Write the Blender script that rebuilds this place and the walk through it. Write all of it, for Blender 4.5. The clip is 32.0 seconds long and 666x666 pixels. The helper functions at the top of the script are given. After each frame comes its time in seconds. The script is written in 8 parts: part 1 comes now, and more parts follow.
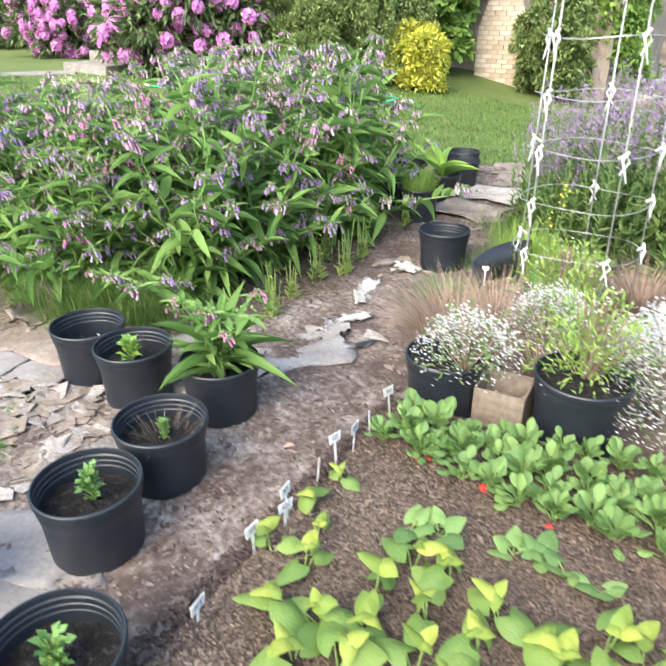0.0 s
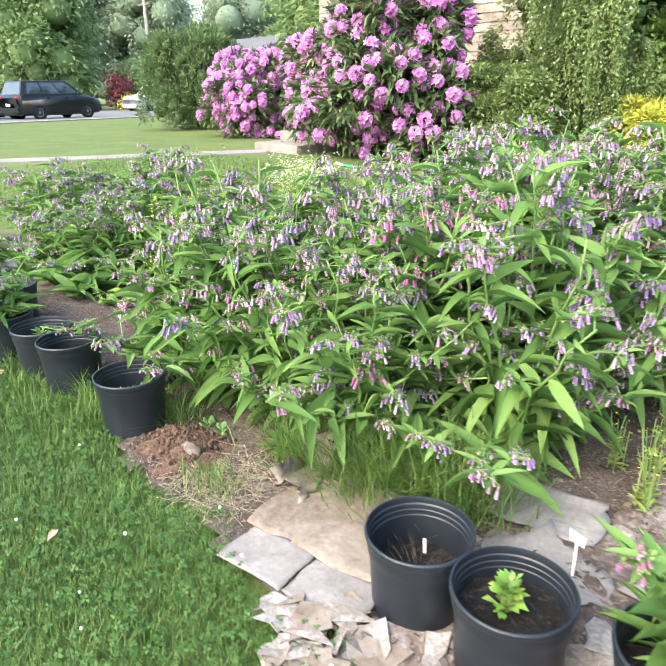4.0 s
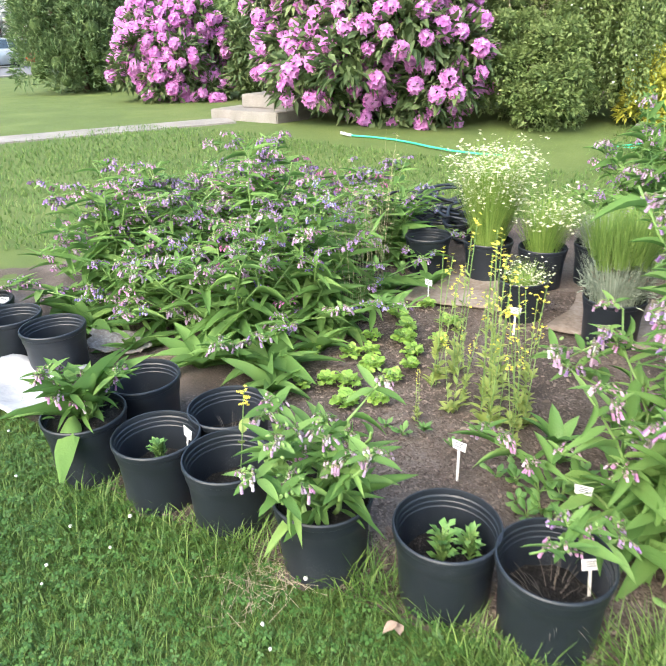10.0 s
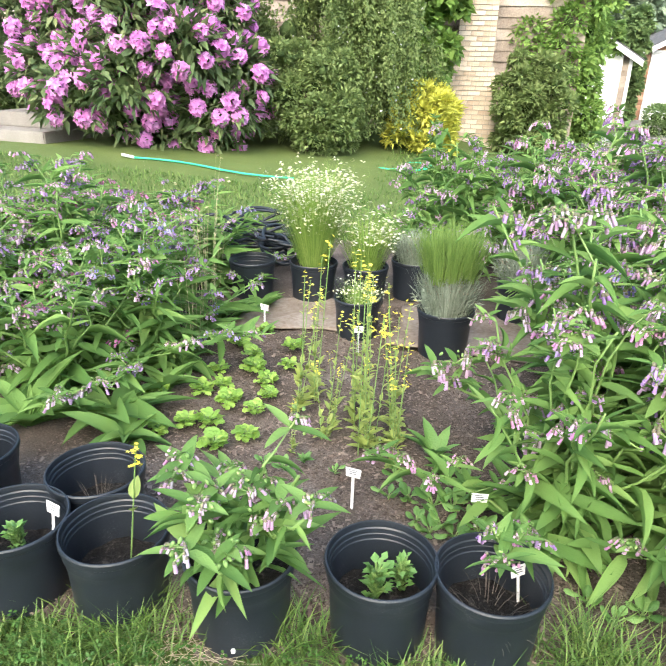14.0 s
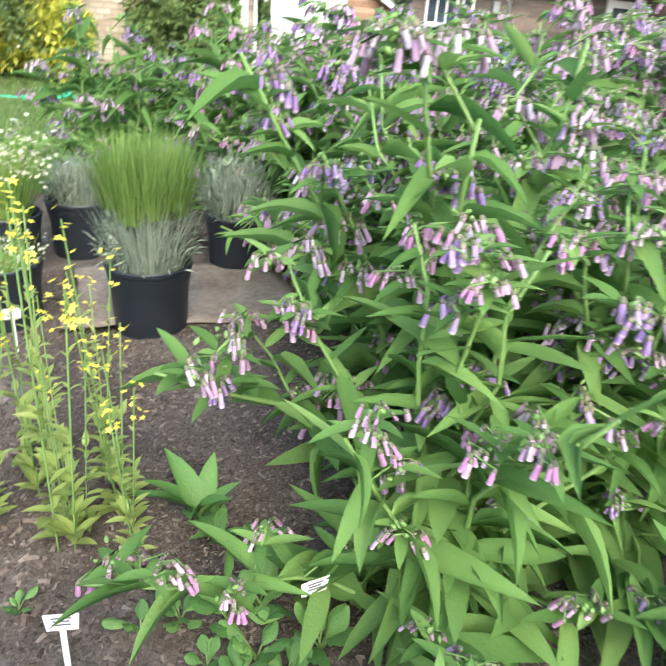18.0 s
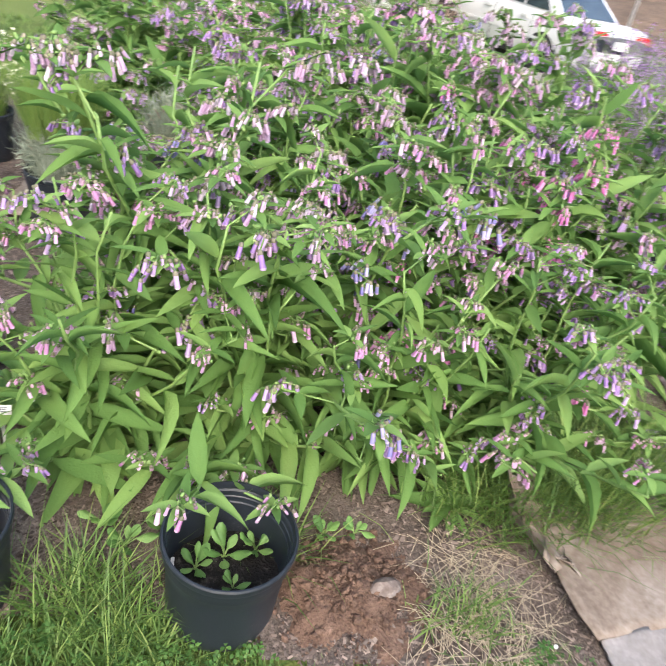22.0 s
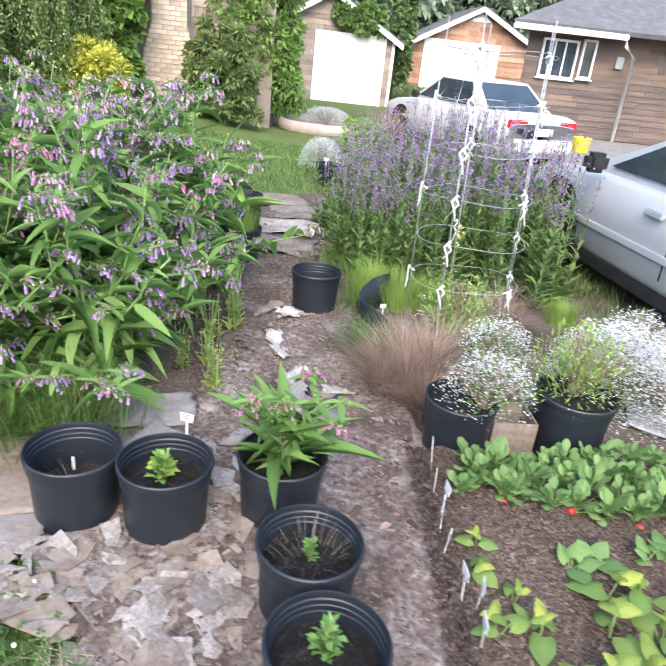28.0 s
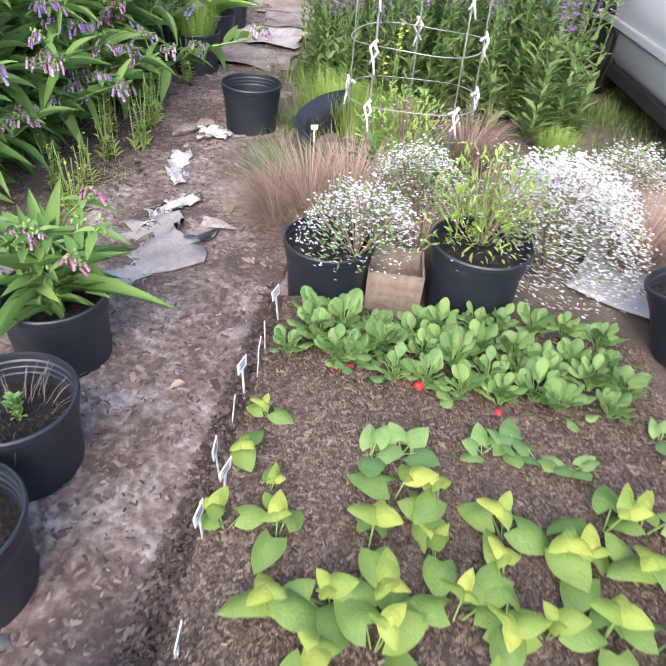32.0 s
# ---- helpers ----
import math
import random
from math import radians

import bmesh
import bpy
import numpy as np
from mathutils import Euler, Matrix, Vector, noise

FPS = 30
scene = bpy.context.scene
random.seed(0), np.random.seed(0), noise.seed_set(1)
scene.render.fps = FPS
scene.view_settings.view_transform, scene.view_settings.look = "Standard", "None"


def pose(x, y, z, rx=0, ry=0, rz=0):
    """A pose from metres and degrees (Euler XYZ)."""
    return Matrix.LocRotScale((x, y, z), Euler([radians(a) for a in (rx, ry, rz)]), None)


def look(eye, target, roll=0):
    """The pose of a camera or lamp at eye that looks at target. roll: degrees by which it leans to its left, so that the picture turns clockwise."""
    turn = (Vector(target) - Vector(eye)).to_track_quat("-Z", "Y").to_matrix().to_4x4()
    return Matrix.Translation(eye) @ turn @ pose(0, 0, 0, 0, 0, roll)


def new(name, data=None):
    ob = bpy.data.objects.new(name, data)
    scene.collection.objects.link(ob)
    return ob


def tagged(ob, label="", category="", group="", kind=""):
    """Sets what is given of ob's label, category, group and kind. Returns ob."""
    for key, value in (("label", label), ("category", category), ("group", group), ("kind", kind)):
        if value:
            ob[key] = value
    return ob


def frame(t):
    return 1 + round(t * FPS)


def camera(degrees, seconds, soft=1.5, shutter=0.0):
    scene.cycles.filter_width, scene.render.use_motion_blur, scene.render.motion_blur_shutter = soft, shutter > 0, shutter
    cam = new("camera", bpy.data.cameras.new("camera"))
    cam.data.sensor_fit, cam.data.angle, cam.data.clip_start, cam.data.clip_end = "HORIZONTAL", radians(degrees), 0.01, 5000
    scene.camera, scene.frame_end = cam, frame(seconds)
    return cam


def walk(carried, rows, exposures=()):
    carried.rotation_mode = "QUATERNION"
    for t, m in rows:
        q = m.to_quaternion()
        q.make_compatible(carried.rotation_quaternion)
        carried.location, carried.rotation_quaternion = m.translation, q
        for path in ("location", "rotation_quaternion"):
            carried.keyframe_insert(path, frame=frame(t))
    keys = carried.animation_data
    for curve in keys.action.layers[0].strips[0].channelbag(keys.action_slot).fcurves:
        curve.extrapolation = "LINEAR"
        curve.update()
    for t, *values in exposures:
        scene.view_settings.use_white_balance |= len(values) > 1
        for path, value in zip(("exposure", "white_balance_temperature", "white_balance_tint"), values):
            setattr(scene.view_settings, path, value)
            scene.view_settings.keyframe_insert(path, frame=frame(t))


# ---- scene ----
EXPOSURE = [(0, 2.36, 6550, 6), (4, 2.51, 6600, 6), (13, 2.29, 6500, 6), (17, 2.28, 6350, 1), (19, 2.0, 6050, 5), (21, 1.98, 6250, 9), (22, 2.03, 6500, 11), (24, 2.1, 6200, 11), (27, 2.07, 6100, 12), (29, 2.02, 6050, 12), (32, 2.12, 6250, 16)]
cam = camera(54.5, 32.0, soft=1.3, shutter=0.5)
walk(cam, [(t, look(eye, aim, roll)) for t, eye, aim, roll in (
    (0, (2.007, -1.401, 1.346), (1.060, 0.108, 0.438), 0.1),
    (0.5, (1.859, -1.436, 1.371), (0.863, 0.080, 0.530), 1.1),
    (1, (1.708, -1.461, 1.373), (0.635, 0.019, 0.562), 2.4),
    (1.5, (1.627, -1.373, 1.385), (0.432, 0.044, 0.636), 0.3),
    (2, (1.482, -1.211, 1.315), (0.090, 0.058, 0.643), -2.6),
    (4.5, (0.596, -1.121, 1.293), (-0.688, 0.233, 0.575), -1.2),
    (5, (0.368, -1.255, 1.333), (-0.868, 0.138, 0.603), -1.3),
    (5.5, (0.164, -1.351, 1.358), (-1.045, 0.039, 0.579), 4.3),
    (6, (-0.033, -1.307, 1.344), (-1.375, -0.052, 0.553), -1.6),
    (6.5, (-0.270, -1.289, 1.372), (-1.673, -0.093, 0.597), 0.1),
    (7, (-0.534, -1.366, 1.400), (-1.809, -0.026, 0.639), -1.7),
    (7.5, (-0.766, -1.427, 1.426), (-2.005, -0.071, 0.634), -0.4),
    (8, (-1.011, -1.345, 1.396), (-2.270, 0.007, 0.629), -7.5),
    (8.5, (-1.287, -1.325, 1.404), (-2.463, 0.080, 0.601), -3.5),
    (9, (-1.544, -1.331, 1.384), (-2.507, 0.223, 0.573), -5.9),
    (9.5, (-1.706, -1.336, 1.396), (-2.600, 0.244, 0.558), -1.7),
    (10, (-1.831, -1.261, 1.386), (-2.780, 0.285, 0.545), -1.8),
    (10.5, (-1.934, -1.215, 1.379), (-2.885, 0.337, 0.550), -0.7),
    (11, (-2.084, -1.224, 1.363), (-2.923, 0.400, 0.552), -2.8),
    (11.5, (-2.192, -1.275, 1.370), (-3.010, 0.343, 0.526), -0.9),
    (12, (-2.222, -1.293, 1.371), (-3.063, 0.316, 0.532), -0.0),
    (12.5, (-2.229, -1.311, 1.376), (-3.144, 0.272, 0.565), 0.3),
    (13, (-2.216, -1.302, 1.366), (-2.948, 0.387, 0.585), 0.9),
    (13.5, (-2.196, -1.281, 1.365), (-2.711, 0.491, 0.593), 1.4),
    (14, (-2.189, -1.268, 1.366), (-2.510, 0.545, 0.585), 1.8),
    (14.5, (-2.195, -1.217, 1.373), (-2.517, 0.588, 0.573), 3.2),
    (16.5, (-2.256, -0.355, 1.062), (-2.538, 1.342, 0.041), -4.3),
    (17, (-2.289, -0.245, 1.008), (-2.382, 1.455, -0.042), -2.2),
    (17.5, (-2.303, -0.273, 0.997), (-2.091, 1.453, 0.010), 1.0),
    (18, (-2.314, -0.315, 0.997), (-1.657, 1.365, 0.134), 4.8),
    (18.5, (-2.160, -0.500, 1.144), (-1.456, 1.210, 0.383), 2.6),
    (19, (-2.006, -0.685, 1.292), (-1.401, 1.025, 0.449), -0.1),
    (19.5, (-2.040, -0.919, 1.376), (-1.350, 0.783, 0.583), 0.4),
    (20, (-1.983, -0.996, 1.383), (-1.280, 0.685, 0.588), -0.2),
    (20.5, (-1.875, -0.976, 1.365), (-1.130, 0.641, 0.453), 3.8),
    (21, (-1.782, -0.994, 1.364), (-1.127, 0.643, 0.420), 6.8),
    (21.5, (-1.684, -0.959, 1.336), (-1.028, 0.639, 0.328), 11.6),
    (22, (-1.537, -0.894, 1.332), (-1.138, 0.744, 0.257), 13.0),
    (22.5, (-1.380, -0.905, 1.330), (-1.211, 0.765, 0.243), 9.3),
    (23, (-1.165, -0.961, 1.335), (-1.164, 0.726, 0.260), 8.0),
    (23.5, (-1.023, -0.974, 1.303), (-1.086, 0.733, 0.263), 4.8),
    (24, (-0.873, -0.922, 1.390), (-0.756, 0.721, 0.255), 10.6),
    (24.5, (-0.812, -1.527, 1.390), (-0.658, 0.305, 0.602), 8.9),
    (25, (-0.564, -1.663, 1.406), (-0.437, 0.175, 0.626), 9.0),
    (25.5, (-0.391, -1.654, 1.403), (-0.234, 0.185, 0.632), 5.9),
    (26, (-0.221, -1.518, 1.383), (0.023, 0.313, 0.616), 9.2),
    (26.5, (-0.018, -1.486, 1.381), (0.103, 0.356, 0.610), 6.1),
    (28.5, (0.830, -1.660, 1.435), (0.930, 0.142, 0.582), 6.6),
    (29, (0.980, -1.673, 1.460), (1.105, 0.100, 0.548), 7.1),
    (29.5, (1.057, -1.604, 1.425), (1.108, 0.123, 0.425), 6.3),
    (30, (1.012, -1.357, 1.252), (1.099, 0.330, 0.182), 8.5),
    (30.5, (1.102, -1.348, 1.254), (1.213, 0.328, 0.168), 7.6),
    (31, (1.295, -1.305, 1.241), (1.362, 0.338, 0.101), 10.2),
    (31.5, (1.418, -1.304, 1.256), (1.373, 0.277, 0.032), 7.0),
    (32, (1.459, -1.197, 1.238), (1.326, 0.365, -0.005), 5.7),
)], EXPOSURE)

# ---------------------------------------------------------------- sky and sun
world = bpy.data.worlds.new("sky")
scene.world = world
world.use_nodes = True
wn = world.node_tree.nodes
sky = wn.new("ShaderNodeTexSky")
sky.sky_type = 'NISHITA'
sky.sun_disc = False
sky.sun_elevation = radians(43)
sky.sun_rotation = radians(184)
sky.air_density = 1.2
sky.dust_density = 3.0
sky.ozone_density = 0.7
wn["Background"].inputs["Strength"].default_value = 0.15
world.node_tree.links.new(sky.outputs["Color"], wn["Background"].inputs["Color"])
sun_data = bpy.data.lights.new("sun", 'SUN')
sun_data.energy = 0.6
sun_data.angle = radians(50)
sun_data.color = (1.0, 0.95, 0.86)
sun = new("sun", sun_data)
sun.matrix_world = look((-1.8, -26, 24), (0, 0, 0))

# ---------------------------------------------------------------- mesh helpers
rng = np.random.default_rng(7)


def grid_mesh(verts, faces, name="mesh", smooth=True):
    me = bpy.data.meshes.new(name)
    me.from_pydata([tuple(v) for v in verts], [], [tuple(f) for f in faces])
    if smooth:
        me.polygons.foreach_set("use_smooth", [True] * len(me.polygons))
    me.update()
    return me


def scatter(name, tv, tf, frames, locs, smooth=True):
    """One mesh of many copies of a small template; frames are 3 x 3 matrices, locs places."""
    tv, frames, locs = np.asarray(tv, float), np.asarray(frames, float), np.asarray(locs, float)
    n, v = len(locs), len(tv)
    pts = np.einsum("nij,vj->nvi", frames, tv) + locs[:, None, :]
    me = bpy.data.meshes.new(name)
    me.vertices.add(n * v)
    me.vertices.foreach_set("co", pts.reshape(-1).astype(np.float32))
    flat = np.array([i for f in tf for i in f])
    sizes = np.array([len(f) for f in tf])
    idx = (flat[None, :] + (np.arange(n) * v)[:, None]).reshape(-1)
    me.loops.add(len(idx))
    me.loops.foreach_set("vertex_index", idx.astype(np.int32))
    starts = np.concatenate([[0], np.cumsum(np.tile(sizes, n))[:-1]])
    me.polygons.add(n * len(tf))
    me.polygons.foreach_set("loop_start", starts.astype(np.int32))
    if smooth:
        me.polygons.foreach_set("use_smooth", np.ones(n * len(tf), bool))
    me.update(calc_edges=True)
    me.validate()
    return me


def unit(a):
    return a / np.maximum(np.linalg.norm(a, axis=-1, keepdims=True), 1e-9)


def aim(d, up, sx, sy, sz=None):
    """Frames whose y runs along d and whose z leans to up, scaled."""
    y = unit(np.asarray(d, float))
    x = unit(np.cross(y, np.asarray(up, float) + 1e-4))
    z = np.cross(x, y)
    sz = sx if sz is None else sz
    s = [np.broadcast_to(np.asarray(k, float), (len(y),))[:, None] for k in (sx, sy, sz)]
    return np.stack([x * s[0], y * s[1], z * s[2]], axis=2)


def leaf(rows=4, widest=0.35, fold=0.25, droop=0.35, wavy=0.0, tipw=0.0):
    """A leaf one long and one wide, along y, with a folded midrib and a drooping tip."""
    v, f = [], []
    for i in range(rows + 1):
        t = i / rows
        w = 0.5 * (math.sin(math.pi * min(1, t ** (math.log(0.5) / math.log(widest)))) ** 0.75) if 0 < t < 1 else (0.05 if t == 0 else tipw)
        z = -droop * t * t
        k = wavy * math.sin(i * 2.4)
        v += [(-w, t, z + fold * w + k), (0, t, z), (w, t, z + fold * w - k)]
    for i in range(rows):
        a = 3 * i
        f += [(a, a + 1, a + 4, a + 3), (a + 1, a + 2, a + 5, a + 4)]
    return np.array(v), f


def part(name, data, material=None, parent=None, label=""):
    """Links a mesh (or a bmesh) as one mesh object under a thing or a part."""
    if isinstance(data, bmesh.types.BMesh):
        me = bpy.data.meshes.new(name)
        data.to_mesh(me)
        data.free()
        data = me
    if material is not None and not data.materials:
        data.materials.append(material)
    ob = new(name, data)
    if parent is not None:
        ob.parent = parent
    if label:
        ob["label"] = label
    return ob


def thing(name, label, category, m=None, group="", kind=""):
    ob = new(name)
    ob.empty_display_size = 0.1
    if m is not None:
        ob.matrix_world = m
    return tagged(ob, label, category, group, kind)


def box(x0, y0, z0, x1, y1, z1, bevel=0.0, bm=None):
    bm = bm or bmesh.new()
    r = bmesh.ops.create_cube(bm, size=1)
    for v in r["verts"]:
        v.co = Vector(((x0 + x1) / 2 + v.co.x * (x1 - x0), (y0 + y1) / 2 + v.co.y * (y1 - y0), (z0 + z1) / 2 + v.co.z * (z1 - z0)))
    if bevel:
        es = list({e for v in r["verts"] for e in v.link_edges})
        bmesh.ops.bevel(bm, geom=es, offset=bevel, segments=2, affect='EDGES', clamp_overlap=True)
    return bm


def lathe(profile, seg=28, name="lathe", wobble=0.0):
    v, f = [], []
    n = len(profile)
    for j in range(seg):
        a = 2 * math.pi * j / seg
        for r, z in profile:
            k = 1 + wobble * math.sin(2 * a + 0.7)
            v.append((r * k * math.cos(a), r * k * math.sin(a), z))
    for j in range(seg):
        a, b = j * n, ((j + 1) % seg) * n
        for i in range(n - 1):
            f.append((a + i, b + i, b + i + 1, a + i + 1))
    return grid_mesh(v, f, name)


def tube(points, radius, sides=6, name="tube", taper=1.0):
    """A round rod through the points."""
    pts = [Vector(p) for p in points]
    v, f = [], []
    for i, p in enumerate(pts):
        d = (pts[min(i + 1, len(pts) - 1)] - pts[max(i - 1, 0)]).normalized()
        x = d.orthogonal().normalized()
        y = d.cross(x)
        r = radius * (1 + (taper - 1) * i / max(1, len(pts) - 1))
        for k in range(sides):
            a = 2 * math.pi * k / sides
            v.append(p + x * (r * math.cos(a)) + y * (r * math.sin(a)))
    for i in range(len(pts) - 1):
        for k in range(sides):
            a, b = i * sides + k, i * sides + (k + 1) % sides
            f.append((a, b, b + sides, a + sides))
    f.append(tuple(range(sides))[::-1])
    f.append(tuple(range((len(pts) - 1) * sides, len(pts) * sides)))
    return grid_mesh(v, f, name)


def joined(meshes, name):
    """One mesh out of several."""
    v, f, k = [], [], 0
    for me in meshes:
        v += [tuple(p.co) for p in me.vertices]
        f += [tuple(i + k for i in p.vertices) for p in me.polygons]
        k += len(me.vertices)
        bpy.data.meshes.remove(me)
    return grid_mesh(v, f, name)


def inside(px, py, poly):
    px, py = np.asarray(px), np.asarray(py)
    r = np.zeros(px.shape, bool)
    for (x0, y0), (x1, y1) in zip(poly, poly[1:] + poly[:1]):
        c = ((y0 > py) != (y1 > py)) & (px < (x1 - x0) * (py - y0) / (y1 - y0 + 1e-12) + x0)
        r ^= c
    return r


def wave(x, y, k=1.0, s=0.0):
    """A cheap uneven field between about -1 and 1."""
    return (np.sin(1.7 * k * x + 0.6 * k * y + s) + np.sin(-0.9 * k * x + 1.9 * k * y + 1.3 * s + 2) + np.sin(3.1 * k * x - 2.3 * k * y + 4 + s) * 0.6) / 2.6


# ---------------------------------------------------------------- materials
def material(name):
    m = bpy.data.materials.new(name)
    m.use_nodes = True
    nt = m.node_tree
    return m, nt, nt.nodes["Principled BSDF"], nt.nodes, nt.links


def ramp(nt, stops):
    r = nt.nodes.new("ShaderNodeValToRGB")
    e = r.color_ramp.elements
    e[0].position, e[0].color = stops[0][0], (*stops[0][1], 1)
    e[1].position, e[1].color = stops[-1][0], (*stops[-1][1], 1)
    for p, c in stops[1:-1]:
        k = e.new(p)
        k.color = (*c, 1)
    return r


def noisy(name, stops, scale=8.0, fine=60.0, rough=0.85, bump=0.3, metal=0.0, dist=0.02, spec=0.3, coat=0.0, stretch=(1, 1, 1), detail=6.0, vary=0.0):
    """A surface with a coarse stain pattern, a fine grain and relief, in metres."""
    m, nt, p, nodes, links = material(name)
    tc = nodes.new("ShaderNodeTexCoord")
    mp = nodes.new("ShaderNodeMapping")
    mp.inputs["Scale"].default_value = stretch
    links.new(tc.outputs["Object"], mp.inputs["Vector"])
    a, b = nodes.new("ShaderNodeTexNoise"), nodes.new("ShaderNodeTexNoise")
    for t, s in ((a, scale), (b, fine)):
        t.inputs["Scale"].default_value = s
        t.inputs["Detail"].default_value = detail
        t.inputs["Roughness"].default_value = 0.6
        links.new(mp.outputs["Vector"], t.inputs["Vector"])
    mix = nodes.new("ShaderNodeMath")
    mix.operation = 'MULTIPLY_ADD'
    mix.inputs[1].default_value = 0.45
    links.new(b.outputs["Fac"], mix.inputs[0])
    half = nodes.new("ShaderNodeMath")
    half.operation = 'MULTIPLY'
    half.inputs[1].default_value = 0.55
    links.new(a.outputs["Fac"], half.inputs[0])
    links.new(half.outputs[0], mix.inputs[2])
    r = ramp(nt, stops)
    links.new(mix.outputs[0], r.inputs["Fac"])
    if vary:
        oi = nodes.new("ShaderNodeObjectInfo")
        sh = nodes.new("ShaderNodeMath")
        sh.operation = 'MULTIPLY_ADD'
        sh.inputs[1].default_value = vary
        links.new(oi.outputs["Random"], sh.inputs[0])
        links.new(mix.outputs[0], sh.inputs[2])
        off = nodes.new("ShaderNodeMath")
        off.operation = 'SUBTRACT'
        off.inputs[1].default_value = vary / 2
        links.new(sh.outputs[0], off.inputs[0])
        links.new(off.outputs[0], r.inputs["Fac"])
    links.new(r.outputs["Color"], p.inputs["Base Color"])
    p.inputs["Roughness"].default_value = rough
    p.inputs["Metallic"].default_value = metal
    p.inputs["Specular IOR Level"].default_value = spec
    p.inputs["Coat Weight"].default_value = coat
    if bump:
        bp = nodes.new("ShaderNodeBump")
        bp.inputs["Strength"].default_value = bump
        bp.inputs["Distance"].default_value = dist
        links.new(mix.outputs[0], bp.inputs["Height"])
        links.new(bp.outputs["Normal"], p.inputs["Normal"])
    return m


def foliage(name, stops, rough=0.55, through_light=0.3, spec=0.35, vary=0.0):
    """Leaves: the colour differs from leaf to leaf, and light comes through."""
    m, nt, p, nodes, links = material(name)
    g = nodes.new("ShaderNodeNewGeometry")
    tc = nodes.new("ShaderNodeTexCoord")
    n = nodes.new("ShaderNodeTexNoise")
    n.inputs["Scale"].default_value = 2.2
    n.inputs["Detail"].default_value = 3
    links.new(tc.outputs["Object"], n.inputs["Vector"])
    add = nodes.new("ShaderNodeMath")
    add.operation = 'MULTIPLY_ADD'
    add.inputs[1].default_value = 0.6
    links.new(g.outputs["Random Per Island"], add.inputs[0])
    sc = nodes.new("ShaderNodeMath")
    sc.operation = 'MULTIPLY'
    sc.inputs[1].default_value = 0.4
    links.new(n.outputs["Fac"], sc.inputs[0])
    links.new(sc.outputs[0], add.inputs[2])
    r = ramp(nt, [(k, tuple(0.9 * v + 0.1 * (0.3 * c[0] + 0.6 * c[1] + 0.1 * c[2]) for v in c)) for k, c in stops])
    links.new(add.outputs[0], r.inputs["Fac"])
    links.new(r.outputs["Color"], p.inputs["Base Color"])
    p.inputs["Roughness"].default_value = rough
    p.inputs["Specular IOR Level"].default_value = spec
    fine = nodes.new("ShaderNodeTexNoise")
    fine.inputs["Scale"].default_value = 140
    links.new(tc.outputs["Object"], fine.inputs["Vector"])
    bp = nodes.new("ShaderNodeBump")
    bp.inputs["Strength"].default_value = 0.5
    bp.inputs["Distance"].default_value = 0.005
    links.new(fine.outputs["Fac"], bp.inputs["Height"])
    links.new(bp.outputs["Normal"], p.inputs["Normal"])
    if through_light:
        tr = nodes.new("ShaderNodeBsdfTranslucent")
        links.new(r.outputs["Color"], tr.inputs["Color"])
        mx = nodes.new("ShaderNodeMixShader")
        mx.inputs["Fac"].default_value = through_light
        links.new(p.outputs["BSDF"], mx.inputs[1])
        links.new(tr.outputs["BSDF"], mx.inputs[2])
        links.new(mx.outputs["Shader"], nodes["Material Output"].inputs["Surface"])
    return m


M_LAWN = noisy("lawn_soil", [(0.25, (0.050, 0.078, 0.018)), (0.5, (0.088, 0.122, 0.030)), (0.75, (0.14, 0.165, 0.05))], 1.6, 90, 0.95, 0.6, dist=0.02)
M_TURF = foliage("turf", [(0.1, (0.032, 0.081, 0.010)), (0.5, (0.071, 0.151, 0.018)), (0.85, (0.140, 0.221, 0.033)), (0.99, (0.415, 0.346, 0.143))], 0.55, 0.22)
M_GRASS = foliage("grass", [(0.1, (0.05, 0.115, 0.018)), (0.5, (0.105, 0.20, 0.032)), (0.8, (0.20, 0.29, 0.055)), (0.97, (0.40, 0.37, 0.16))], 0.5, 0.35)
M_CLOVER = foliage("clover", [(0.1, (0.028, 0.085, 0.010)), (0.6, (0.056, 0.145, 0.018)), (1.0, (0.10, 0.20, 0.032))], 0.55, 0.22)
M_SOIL = noisy("garden_soil", [(0.3, (0.030, 0.022, 0.018)), (0.46, (0.075, 0.058, 0.047)), (0.58, (0.15, 0.12, 0.10)), (0.72, (0.30, 0.26, 0.225))], 3.2, 150, 0.95, 0.9, dist=0.015)
M_PATH = noisy("mulched_path", [(0.3, (0.032, 0.022, 0.018)), (0.45, (0.078, 0.056, 0.046)), (0.53, (0.145, 0.115, 0.10)), (0.64, (0.30, 0.27, 0.25))], 4.0, 38, 0.95, 0.8, dist=0.012)
M_MULCH = foliage("wood_mulch", [(0.1, (0.037, 0.025, 0.020)), (0.5, (0.115, 0.085, 0.069)), (0.8, (0.225, 0.173, 0.140)), (1.0, (0.450, 0.375, 0.312))], 0.9, 0.0, 0.15)
M_BARKMULCH = foliage("dark_bark_mulch", [(0.1, (0.025, 0.016, 0.013)), (0.6, (0.068, 0.047, 0.038)), (0.9, (0.162, 0.122, 0.101)), (1.0, (0.540, 0.468, 0.396))], 0.9, 0.0, 0.15)
M_GRAIN = foliage("soil_grain", [(0.1, (0.026, 0.017, 0.013)), (0.5, (0.084, 0.059, 0.044)), (0.8, (0.190, 0.140, 0.103)), (1.0, (0.380, 0.310, 0.247))], 0.9, 0.0, 0.15)
